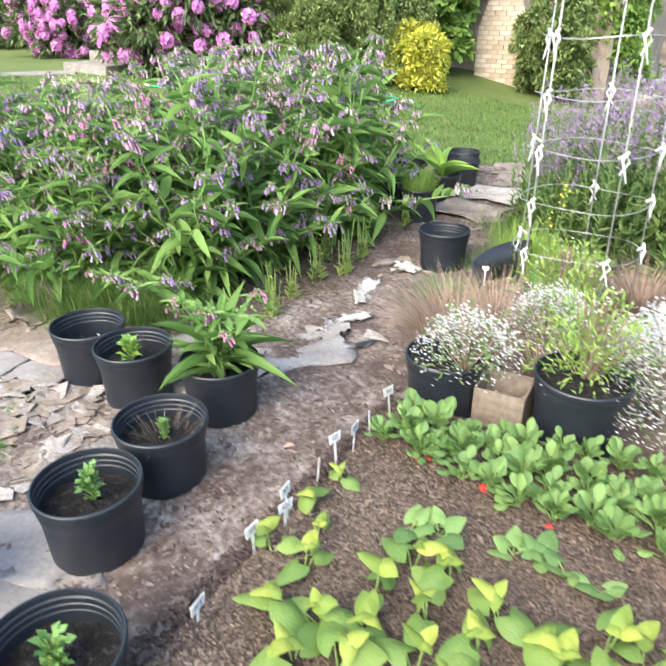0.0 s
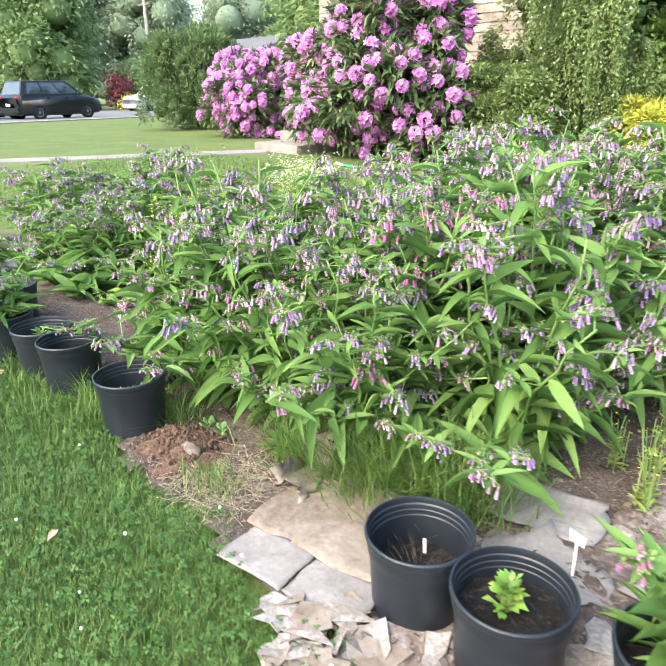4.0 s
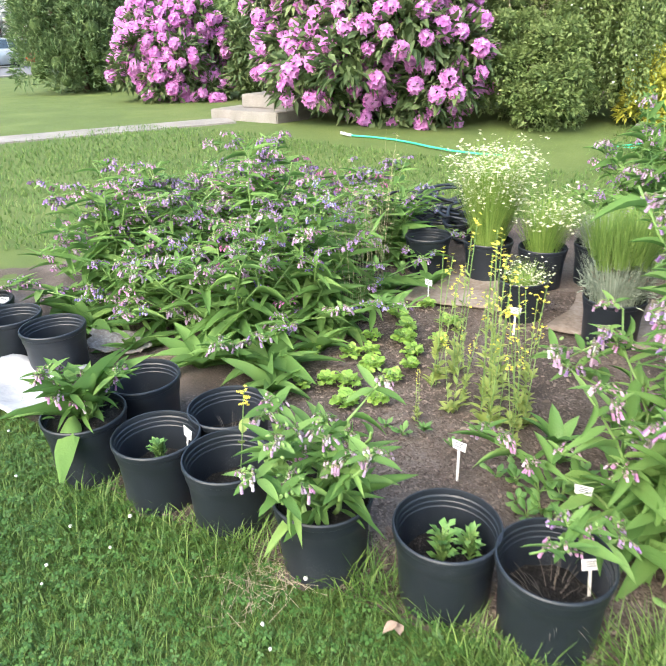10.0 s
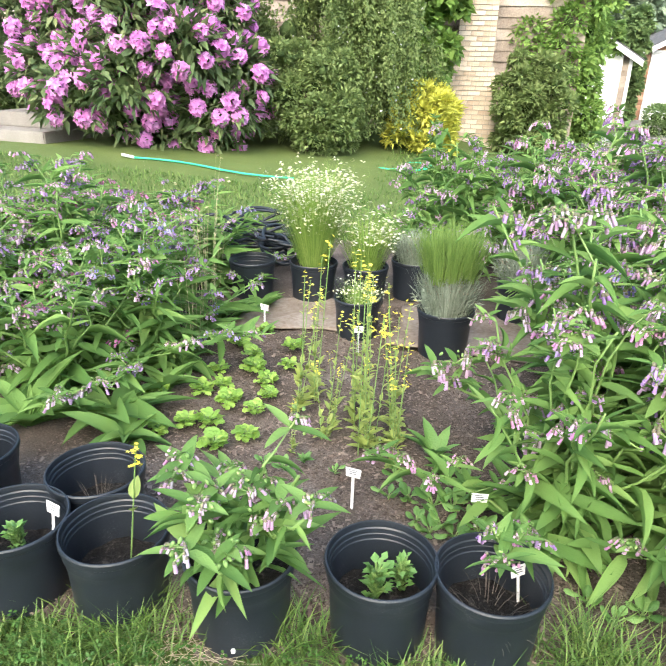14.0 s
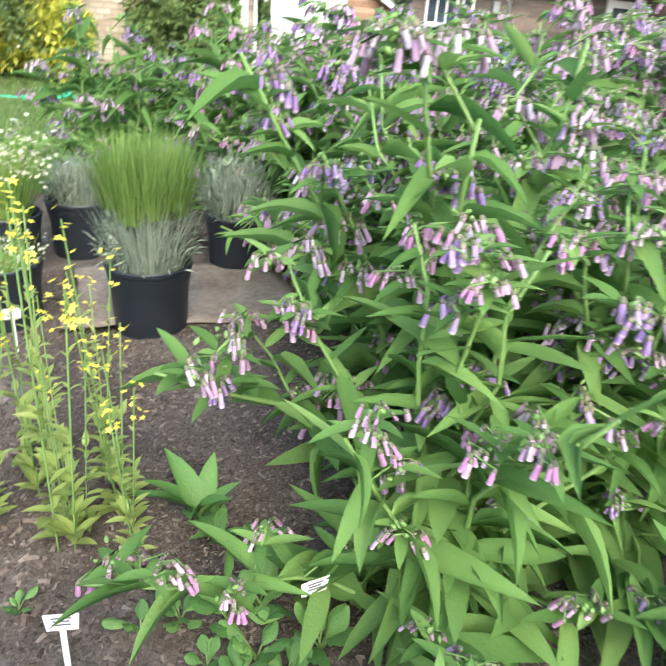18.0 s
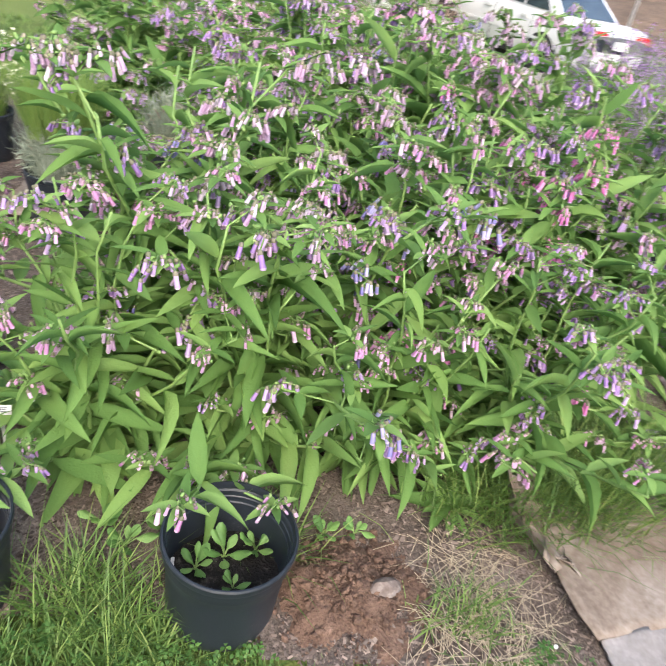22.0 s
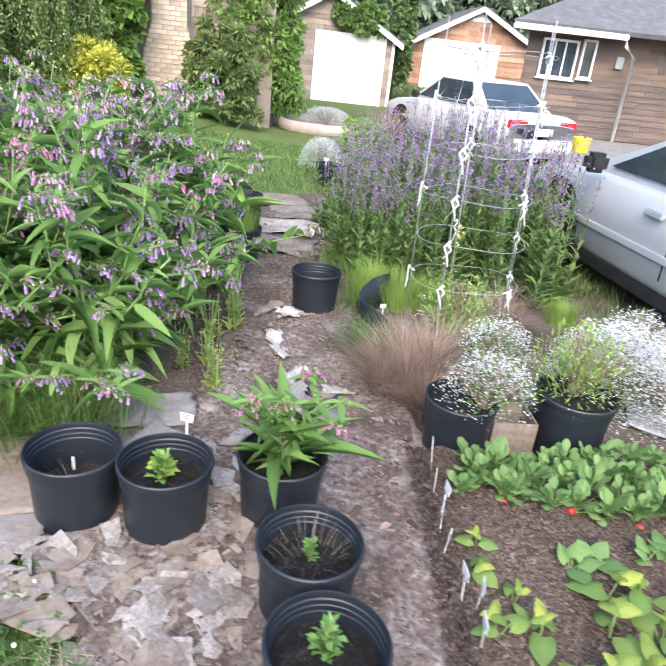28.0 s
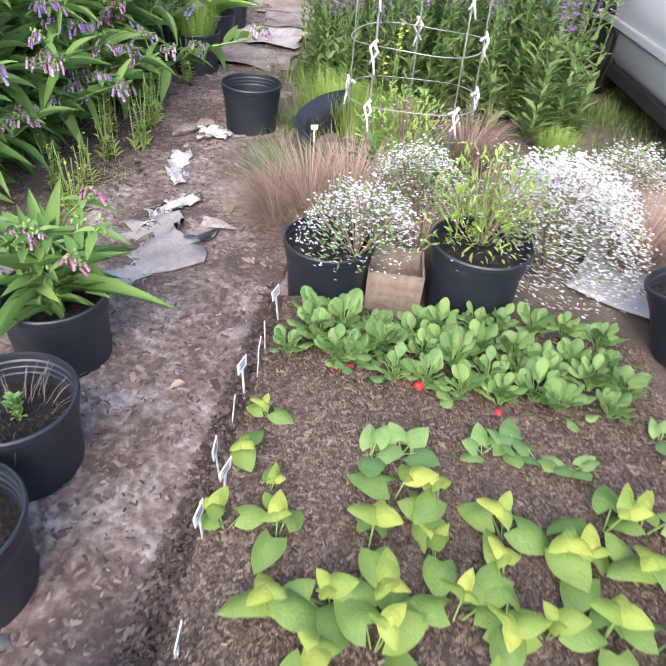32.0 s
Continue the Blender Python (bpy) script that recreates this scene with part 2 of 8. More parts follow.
M_PLASTIC = noisy("black_nursery_plastic", [(0.3, (0.007, 0.010, 0.014)), (0.55, (0.013, 0.017, 0.024)), (0.63, (0.03, 0.034, 0.04)), (0.70, (0.16, 0.165, 0.17))], 6, 220, 0.46, 0.05, spec=0.5, dist=0.002)
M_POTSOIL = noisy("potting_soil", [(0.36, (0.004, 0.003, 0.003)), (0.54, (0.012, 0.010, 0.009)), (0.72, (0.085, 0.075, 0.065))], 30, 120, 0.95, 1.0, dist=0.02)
M_CARD = noisy("weathered_cardboard", [(0.3, (0.090, 0.066, 0.048)), (0.45, (0.162, 0.126, 0.098)), (0.6, (0.240, 0.202, 0.170)), (0.75, (0.324, 0.288, 0.254))], 3.5, 40, 0.92, 0.35, dist=0.004)
M_PAPER = noisy("grey_torn_paper", [(0.3, (0.093, 0.076, 0.062)), (0.5, (0.198, 0.172, 0.153)), (0.7, (0.363, 0.343, 0.325))], 9, 70, 0.92, 0.5, dist=0.005, vary=0.22)
M_WHITE = noisy("white_plastic", [(0.3, (0.58, 0.58, 0.58)), (0.7, (0.72, 0.72, 0.71))], 20, 90, 0.45, 0.03)
M_INK = noisy("faded_ink", [(0.3, (0.08, 0.08, 0.10)), (0.7, (0.16, 0.16, 0.18))], 20, 90, 0.8, 0.0)
M_STEM = foliage("green_stem", [(0.1, (0.10, 0.20, 0.04)), (0.6, (0.18, 0.30, 0.07)), (1.0, (0.28, 0.38, 0.12))], 0.55, 0.1)
M_COMFREY = foliage("comfrey_leaf", [(0.05, (0.069, 0.165, 0.030)), (0.45, (0.138, 0.270, 0.055)), (0.75, (0.221, 0.375, 0.085)), (1.0, (0.350, 0.490, 0.150))], 0.74, 0.45, 0.2)
M_BELL_PINK = foliage("pink_bells", [(0.1, (0.462, 0.169, 0.381)), (0.4, (0.550, 0.273, 0.482)), (0.7, (0.627, 0.403, 0.571)), (1.0, (0.704, 0.572, 0.672))], 0.55, 0.3)
M_BELL_PURPLE = foliage("purple_bells", [(0.1, (0.275, 0.138, 0.403)), (0.5, (0.396, 0.237, 0.519)), (0.8, (0.506, 0.350, 0.594)), (1.0, (0.627, 0.525, 0.678))], 0.55, 0.3)
M_BELL_PALE = foliage("pale_bells", [(0.1, (0.40, 0.21, 0.38)), (0.5, (0.52, 0.37, 0.51)), (1.0, (0.66, 0.60, 0.65))], 0.55, 0.25)
M_BELL_BLUE = foliage("blue_bells", [(0.1, (0.15, 0.13, 0.38)), (0.5, (0.28, 0.24, 0.50)), (1.0, (0.54, 0.51, 0.69))], 0.55, 0.25)
M_MAGENTA = foliage("magenta_bells", [(0.1, (0.50, 0.10, 0.32)), (0.6, (0.63, 0.20, 0.46)), (1.0, (0.74, 0.38, 0.60))], 0.55, 0.25)
M_BELL_TIP = foliage("pale_bell_tip", [(0.1, (0.515, 0.325, 0.515)), (0.5, (0.627, 0.448, 0.627)), (1.0, (0.762, 0.627, 0.762))], 0.6, 0.3)
M_CUP = foliage("flower_cup", [(0.1, (0.11, 0.12, 0.06)), (0.6, (0.20, 0.17, 0.12)), (1.0, (0.26, 0.24, 0.14))], 0.7, 0.1)
M_RHODO = foliage("rhododendron_leaf", [(0.05, (0.045, 0.085, 0.030)), (0.5, (0.10, 0.155, 0.052)), (0.85, (0.19, 0.24, 0.085)), (1.0, (0.30, 0.28, 0.12))], 0.55, 0.25, 0.35)
M_TRUSS = foliage("rhododendron_petal", [(0.1, (0.70, 0.20, 0.62)), (0.5, (0.83, 0.34, 0.77)), (0.85, (0.88, 0.47, 0.84)), (1.0, (0.91, 0.60, 0.88))], 0.6, 0.4)
M_IVY = foliage("ivy_leaf", [(0.05, (0.085, 0.165, 0.036)), (0.5, (0.18, 0.30, 0.068)), (0.85, (0.27, 0.40, 0.10)), (1.0, (0.38, 0.48, 0.14))], 0.6, 0.42)
M_SHRUB = foliage("shrub_leaf", [(0.05, (0.06, 0.115, 0.04)), (0.5, (0.12, 0.195, 0.065)), (1.0, (0.22, 0.30, 0.11))], 0.6, 0.2)
M_WEEP = foliage("weeping_leaf", [(0.05, (0.095, 0.15, 0.04)), (0.5, (0.19, 0.265, 0.075)), (1.0, (0.31, 0.385, 0.13))], 0.6, 0.42)
M_VINE = foliage("vine_leaf", [(0.05, (0.10, 0.20, 0.035)), (0.5, (0.20, 0.34, 0.06)), (0.85, (0.31, 0.46, 0.09)), (1.0, (0.44, 0.55, 0.13))], 0.6, 0.42)
M_GOLD = foliage("golden_leaf", [(0.05, (0.33, 0.36, 0.03)), (0.5, (0.58, 0.57, 0.05)), (1.0, (0.74, 0.70, 0.09))], 0.6, 0.3)
# both tree greens are paled, so distant haze sits in their colour
M_HAZED_CONIFER = foliage("hazed_conifer_needles", [(0.05, (0.113, 0.164, 0.101)), (0.5, (0.194, 0.261, 0.164)), (1.0, (0.299, 0.374, 0.232))], 0.7, 0.3)
M_HAZED_TREE = foliage("hazed_tree_leaf", [(0.05, (0.084, 0.150, 0.048)), (0.5, (0.156, 0.246, 0.078)), (1.0, (0.264, 0.360, 0.120))], 0.6, 0.32)
M_BARK = noisy("bark", [(0.3, (0.05, 0.038, 0.028)), (0.7, (0.16, 0.12, 0.09))], 6, 40, 0.95, 0.8, stretch=(3, 3, 0.6))
# darker than the leaves: the shade deep in a crown, put into colour
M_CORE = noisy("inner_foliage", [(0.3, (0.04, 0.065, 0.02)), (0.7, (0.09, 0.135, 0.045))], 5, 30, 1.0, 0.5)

# ---------------------------------------------------------------- ground
BED = [(-6.2, 1.2), (-5.6, 0.45), (-4.9, 0.22), (-4.2, 0.10), (-3.75, -0.12), (-3.2, -0.17), (-2.6, -0.16), (-2.1, -0.12), (-1.75, -0.02), (-1.5, -0.06), (-1.25, -0.17),
       (-0.95, -0.2), (-0.72, -0.12), (-0.55, -0.25), (-0.05, -0.22), (0.15, -0.42), (0.32, -0.72), (0.42, -1.2), (0.5, -3.0), (3.1, -3.0), (3.05, 2.0), (2.95, 4.4), (0.6, 4.9), (0.2, 4.6),
       (-0.2, 4.4), (-1.0, 3.7), (-2.2, 3.5), (-3.2, 3.9), (-4.4, 3.7), (-5.4, 2.6)]
PATHWAY = [(0.1, -0.35), (0.35, -0.75), (0.45, -3.0), (1.13, -3.0), (1.13, -0.5), (1.12, 0.2), (1.1, 0.75), (0.95, 1.2), (0.95, 2.0), (0.8, 3.0), (0.5, 4.6), (-0.1, 4.3), (0.25, 3.0), (0.2, 2.0), (0.35, 1.2), (0.2, 0.5), (-0.1, 0.2)]


def ground_z(x, y):
    """The lie of the land: it rises to the house and the street, and falls towards the garages."""
    x, y = np.asarray(x, float), np.asarray(y, float)
    s = -0.75 * x + 0.66 * y
    rise = 0.30 * np.clip((s - 4.2) / 5.0, 0, 1) ** 1.3 - 0.12 * np.clip((s - 14) / 14.0, 0, 1) - 0.25 * np.clip((s - 28) / 20.0, 0, 1)
    fall = -0.022 * np.clip(y - 4.0, 0, 19)
    a = np.clip((-x - 0.3) / 2.5, 0, 1)
    return a * rise + (1 - a) * fall



def sheet(x0, y0, x1, y1, step, height, keep=None, name="sheet"):
    xs, ys = np.arange(x0, x1 + step / 2, step), np.arange(y0, y1 + step / 2, step)
    gx, gy = np.meshgrid(xs, ys, indexing="ij")
    gz = height(gx, gy)
    v = np.stack([gx, gy, gz], axis=2).reshape(-1, 3)
    n, m = len(xs), len(ys)
    i, j = np.meshgrid(np.arange(n - 1), np.arange(m - 1), indexing="ij")
    if keep is not None:
        k = keep(gx[:-1, :-1] + step / 2, gy[:-1, :-1] + step / 2)
        i, j = i[k], j[k]
    i, j = i.reshape(-1), j.reshape(-1)
    q = np.stack([i * m + j, (i + 1) * m + j, (i + 1) * m + j + 1, i * m + j + 1], axis=1)
    used, inv = np.unique(q, return_inverse=True)
    return grid_mesh(v[used], inv.reshape(q.shape), name)


# one sheet of lawn that reaches the horizon, finer near the garden
edges = [-900, -300, -120, -70, -50, -40, -34, -30, -27, -24, -22, -20, -18, -16, -14.5, -13, -12] + [i * 0.5 for i in range(-22, 25)] + [13, 14, 16, 18, 20, 22, 24, 27, 30, 40, 60, 150, 400, 900]
gv = [(x, y, float(ground_z(x, y)) - 0.03 + (0.015 * float(wave(x, y, 1.1)) if -11 < x < 6 and -6 < y < 11 else 0)) for x in edges for y in edges]
k = len(edges)
gf = [(i * k + j, (i + 1) * k + j, (i + 1) * k + j + 1, i * k + j + 1) for i in range(k - 1) for j in range(k - 1)]
tagged(part("ground", grid_mesh(gv, gf, "ground"), M_LAWN), "mown green lawn spreading to the street", "lawn", kind="structure")

soil_h = lambda x, y: 0.004 + 0.014 * wave(x, y, 5.0) + 0.006 * wave(x, y, 21.0, 1.0)
tagged(part("garden_bed", sheet(-6.2, -3.0, 3.1, 4.9, 0.05, soil_h, lambda x, y: inside(x + 0.03 * wave(x, y, 9), y + 0.03 * wave(x, y, 11, 2), BED)), M_SOIL),
       "dark crumbly garden soil with mulch", "soil", kind="structure")
path_h = lambda x, y: 0.026 + 0.010 * wave(x, y, 4.0, 3) + 0.004 * wave(x, y, 26.0, 1.0)
tagged(part("path", sheet(-0.2, -3.0, 1.3, 4.7, 0.04, path_h, lambda x, y: inside(x + 0.04 * wave(x, y, 8), y + 0.04 * wave(x, y, 9, 2), PATHWAY)), M_PATH),
       "trodden path of rotting mulch and grey cardboard", "path", kind="structure")
# raised bean bed with a soft shoulder
BEANS = (1.13, -1.15, 2.3, 0.47)


def bean_h(x, y):
    dx = np.minimum(x - BEANS[0], BEANS[2] - x)
    dy = np.minimum(y - BEANS[1], BEANS[3] - y)
    d = np.clip(np.minimum(dx, dy) / 0.09, 0, 1)
    return -0.01 + 0.085 * d * (2 - d) + 0.008 * wave(x, y, 8, 1) + 0.006 * wave(x, y, 30, 2)


tagged(part("raised_bed", sheet(BEANS[0], BEANS[1], BEANS[2], BEANS[3], 0.03, bean_h), M_SOIL), "low raised bed of dark grainy soil", "soil", kind="structure")


def chips(name, n, region, zfun, size, mat, label):
    """Loose bits of mulch lying flat at all angles."""
    x0, y0, x1, y1, poly = region
    x, y = rng.uniform(x0, x1, n), rng.uniform(y0, y1, n)
    if poly:
        k = inside(x, y, poly)
        x, y = x[k], y[k]
    n = len(x)
    z = zfun(x, y) + rng.uniform(0, 0.006, n)
    a = rng.uniform(0, 6.28, n)
    d = np.stack([np.cos(a), np.sin(a), rng.uniform(-0.35, 0.35, n)], axis=1)
    up = np.stack([rng.normal(0, 0.35, n), rng.normal(0, 0.35, n), np.ones(n)], axis=1)
    L = size * rng.lognormal(0, 0.45, n)
    tv = [(-0.5, -0.5, 0), (0.5, -0.5, 0), (0.35, 0.5, 0), (-0.4, 0.45, 0), (0.0, 0.0, 0.35)]
    tf = [(0, 1, 4), (1, 2, 4), (2, 3, 4), (3, 0, 4)]
    tagged(part(name, scatter(name, tv, tf, aim(d, up, L * 0.45, L, L * 0.45), np.stack([x, y, z], axis=1), False), mat), label, "mulch", kind="stuff")


chips("mulch_chips", 110000, (-3.6, -0.2, 0.4, 2.4, BED), soil_h, 0.009, M_MULCH, "scattered brown bark mulch on the soil")
chips("bed_grain", 105000, (1.16, -1.1, 2.28, 0.45, None), bean_h, 0.007, M_GRAIN, "coarse pale grains in the raised bed")
chips("edge_mulch", 3500, (1.085, -1.3, 1.17, 0.47, None), lambda x, y: path_h(x, y) + 0.008, 0.011, M_BARKMULCH, "dark bark mulch heaped along the raised bed")
chips("path_litter", 26000, (-0.2, -2.0, 1.2, 4.5, PATHWAY), path_h, 0.012, M_MULCH, "bark and paper litter trodden into the path")

# ---------------------------------------------------------------- grass
def blades(name, x, y, z0, length, width, mat, label, lean=0.45, category="grass"):
    n = len(x)
    a = rng.uniform(0, 6.28, n)
    t = rng.uniform(0.1, lean * 1.6, n)
    d = np.stack([np.cos(a) * t, np.sin(a) * t, np.ones(n)], axis=1)
    up = np.stack([np.cos(a), np.sin(a), np.zeros(n)], axis=1)
    tv = [(-0.5, 0, 0), (0.5, 0, 0), (0.36, 0.55, -0.05), (-0.36, 0.55, -0.05), (0, 1, -0.28)]
    tf = [(0, 1, 2, 3), (3, 2, 4)]
    return tagged(part(name, scatter(name, tv, tf, aim(d, -up, width, length, length), np.stack([x, y, z0], axis=1)), mat), label, category, kind="stuff")


def lawn_points(n, x0, y0, x1, y1, margin=0.0):
    x, y = rng.uniform(x0, x1, n), rng.uniform(y0, y1, n)
    k = ~inside(x + 0.05 * wave(x, y, 7), y + 0.05 * wave(x, y, 8, 1) + margin, BED) & (x < 2.9)
    # the sowing thins out towards the far edges
    k &= rng.uniform(0, 0.7, n) < np.minimum(x - x0, y - y0) + 0.02
    return x[k], y[k]


x, y = lawn_points(150000, -4.6, -2.0, 0.5, 0.35)
blades("lawn_grass", x, y, ground_z(x, y) - 0.025, rng.uniform(0.03, 0.075, len(x)), rng.uniform(0.0025, 0.0045, len(x)), M_TURF, "short green lawn grass", 0.6)
x, y = lawn_points(50000, -9.5, -2.6, -3.0, 5.5)
blades("outer_lawn_grass", x, y, ground_z(x, y) - 0.025, rng.uniform(0.03, 0.07, len(x)), rng.uniform(0.006, 0.010, len(x)), M_GRASS, "mown green lawn grass further off", 0.6)
x, y = lawn_points(34000, -3.2, 3.2, 2.5, 9.0)
blades("back_lawn_grass", x, y, ground_z(x, y) - 0.025, rng.uniform(0.03, 0.06, len(x)), rng.uniform(0.007, 0.012, len(x)), M_GRASS, "mown green lawn grass behind the garden", 0.6)
# longer tufts along the edge of the beds
tx, ty, tl = [], [], []
for cx, cy, r, n, h in ((-0.45, 0.32, 0.20, 900, 0.34), (-0.2, 0.42, 0.18, 700, 0.34), (-0.68, 0.30, 0.16, 500, 0.28), (-1.72, -0.02, 0.12, 320, 0.18), (-2.45, -0.1, 0.1, 200, 0.14), (-2.85, -0.16, 0.12, 260, 0.15), (-1.62, -0.12, 0.1, 260, 0.13),
                        (-1.35, 0.12, 0.1, 200, 0.2), (-3.0, -0.2, 0.15, 260, 0.13), (-2.15, -0.16, 0.12, 220, 0.13), (-0.85, -0.05, 0.12, 160, 0.12), (1.03, 1.30, 0.10, 380, 0.22), (-3.4, -0.24, 0.2, 300, 0.12), (-1.9, -0.18, 0.2, 300, 0.11),
                        (0.9, 1.9, 0.2, 300, 0.2), (0.85, 2.6, 0.2, 300, 0.22), (2.55, 1.9, 0.25, 350, 0.2), (2.5, 2.6, 0.3, 400, 0.22)):
    tx.append(rng.normal(cx, r * 0.55, n)); ty.append(rng.normal(cy, r * 0.4, n)); tl.append(h * rng.uniform(0.5, 1.15, n))
tx, ty, tl = np.concatenate(tx), np.concatenate(ty), np.concatenate(tl)
blades("long_grass", tx, ty, np.full(len(tx), -0.01), tl, rng.uniform(0.003, 0.0055, len(tx)), M_GRASS, "long uncut grass along the bed's edge", 0.7)
# clover in the lawn
x, y = lawn_points(20000, -4.4, -2.0, 0.4, 0.2)
n = len(x)
cv, cf = [], []
for i in range(3):
    a = i * 2.094
    u, w = np.array([math.cos(a), math.sin(a)]), np.array([-math.sin(a), math.cos(a)])
    pts = [u * 0.05, u * 0.6 + w * 0.42, u * 1.0 + w * 0.2, u * 0.92, u * 1.0 - w * 0.2, u * 0.6 - w * 0.42]
    cv += [(p[0], p[1], 0.12 * (j in (1, 5))) for j, p in enumerate(pts)]
    cf.append(tuple(range(6 * i, 6 * i + 6)))
up = np.stack([rng.normal(0, 0.25, n), rng.normal(0, 0.25, n), np.ones(n)], axis=1)
a = rng.uniform(0, 6.28, n)
d = np.cross(np.stack([np.cos(a), np.sin(a), np.zeros(n)], axis=1), up)
s = rng.uniform(0.007, 0.013, n)
tagged(part("clover_patch", scatter("clover_patch", cv, cf, aim(d, up, s, s), np.stack([x, y, rng.uniform(0.012, 0.04, n)], axis=1), False), M_CLOVER), "three-part clover leaves among the grass", "clover", kind="stuff")
x, y = lawn_points(170, -5.5, -2.0, 0.2, 0.1)
n = len(x)
ball = bmesh.new()
bmesh.ops.create_icosphere(ball, subdivisions=1, radius=1)
bv, bf = [tuple(v.co) for v in ball.verts], [tuple(v.index for v in f.verts) for f in ball.faces]
ball.free()
s = rng.uniform(0.0045, 0.007, n)
tagged(part("clover_blossom", scatter("clover_blossom", bv, bf, aim(np.tile([0, 1, 0], (n, 1)), np.tile([0, 0, 1], (n, 1)), s, s), np.stack([x, y, rng.uniform(0.035, 0.055, n)], axis=1)), foliage("clover_flower", [(0.1, (0.60, 0.60, 0.52)), (1.0, (0.82, 0.82, 0.78))], 0.8, 0.1)),
       "small white clover flower heads in the lawn", "clover flower", kind="stuff")

# ---------------------------------------------------------------- nursery pots
POT_H, POT_R = 0.24, 0.1425
pot_profile = [(0.0, 0.012), (0.105, 0.012), (0.112, 0.0), (0.119, 0.0), (0.121, 0.012), (0.1275, 0.15), (0.1335, 0.185), (0.1355, 0.19), (0.1365, 0.215), (0.1405, 0.219), (0.1425, 0.226), (0.1425, 0.236), (0.140, 0.240),
               (0.1365, 0.240), (0.1345, 0.234), (0.1345, 0.222), (0.1315, 0.218), (0.1305, 0.205), (0.1285, 0.203), (0.1275, 0.19), (0.1255, 0.187), (0.1225, 0.15), (0.116, 0.05), (0.112, 0.02), (0.0, 0.02)]
POT_MESH = lathe(pot_profile, 40, "pot_body", 0.004)
POT_MESH.materials.append(M_PLASTIC)
POT_MESH.set_sharp_from_angle(angle=math.radians(28))


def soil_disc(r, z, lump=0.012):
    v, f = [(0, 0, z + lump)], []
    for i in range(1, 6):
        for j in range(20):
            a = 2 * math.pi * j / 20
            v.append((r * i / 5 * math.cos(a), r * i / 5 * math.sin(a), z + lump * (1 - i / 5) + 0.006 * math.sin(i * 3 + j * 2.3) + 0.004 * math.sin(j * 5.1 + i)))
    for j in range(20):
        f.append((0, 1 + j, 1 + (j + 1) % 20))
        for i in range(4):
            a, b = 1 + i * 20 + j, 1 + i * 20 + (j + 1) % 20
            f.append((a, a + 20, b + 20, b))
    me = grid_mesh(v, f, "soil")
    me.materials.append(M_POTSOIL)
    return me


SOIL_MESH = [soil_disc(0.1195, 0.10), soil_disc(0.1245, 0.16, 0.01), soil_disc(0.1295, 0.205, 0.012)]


def nursery_pot(x, y, fill=0, turn=0, scale=1.0, label="", tilt=0, z=0.0, group="black nursery pots"):
    t = thing("nursery_pot", label or "round black plastic nursery pot part filled with soil", "plant pot", pose(x, y, z, tilt, 0, turn), group)
    t.scale = (scale, scale, scale)
    part("pot_body", POT_MESH, None, t)
    if fill is not None:
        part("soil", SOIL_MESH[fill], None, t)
    return t

# ---------------------------------------------------------------- comfrey
LEAF_LONG = leaf(6, 0.38, 0.30, 0.42, 0.012)
LEAF_SOFT = leaf(5, 0.42, 0.25, 0.45, 0.015)
LEAF_SMALL = leaf(2, 0.42, 0.3, 0.25)


def bell():
    v, f = [], []
    for r, z in ((0.12, 0.0), (0.29, -0.25), (0.30, -0.62), (0.37, -0.88), (0.26, -1.0)):
        v += [(r * math.cos(k * 1.2566), r * math.sin(k * 1.2566), z) for k in range(5)]
    for i in range(4):
        f += [(i * 5 + k, i * 5 + (k + 1) % 5, i * 5 + 5 + (k + 1) % 5, i * 5 + 5 + k) for k in range(5)]
    return np.array(v), f


BELL = bell()


class Plant:
    """Gathers leaves, stems and flowers, then makes one mesh of each."""

    def __init__(self, seed):
        self.r = np.random.default_rng(seed)
        self.items = {}

    def put(self, kind, d, up, sx, sy, sz, loc):
        self.items.setdefault(kind, []).append((d, up, sx, sy, sz, loc))

    def mesh(self, kind, template, name):
        it = self.items.get(kind)
        if not it:
            return None
        d, up, sx, sy, sz, loc = (np.array([i[k] for i in it], float) for k in range(6))
        return scatter(name, template[0], template[1], aim(d, up, sx, sy, sz), loc)


ROD = (np.array([(math.cos(k * 1.5708), y, math.sin(k * 1.5708)) for y in (0, 1) for k in range(4)]), [(k, (k + 1) % 4, 4 + (k + 1) % 4, 4 + k) for k in range(4)])


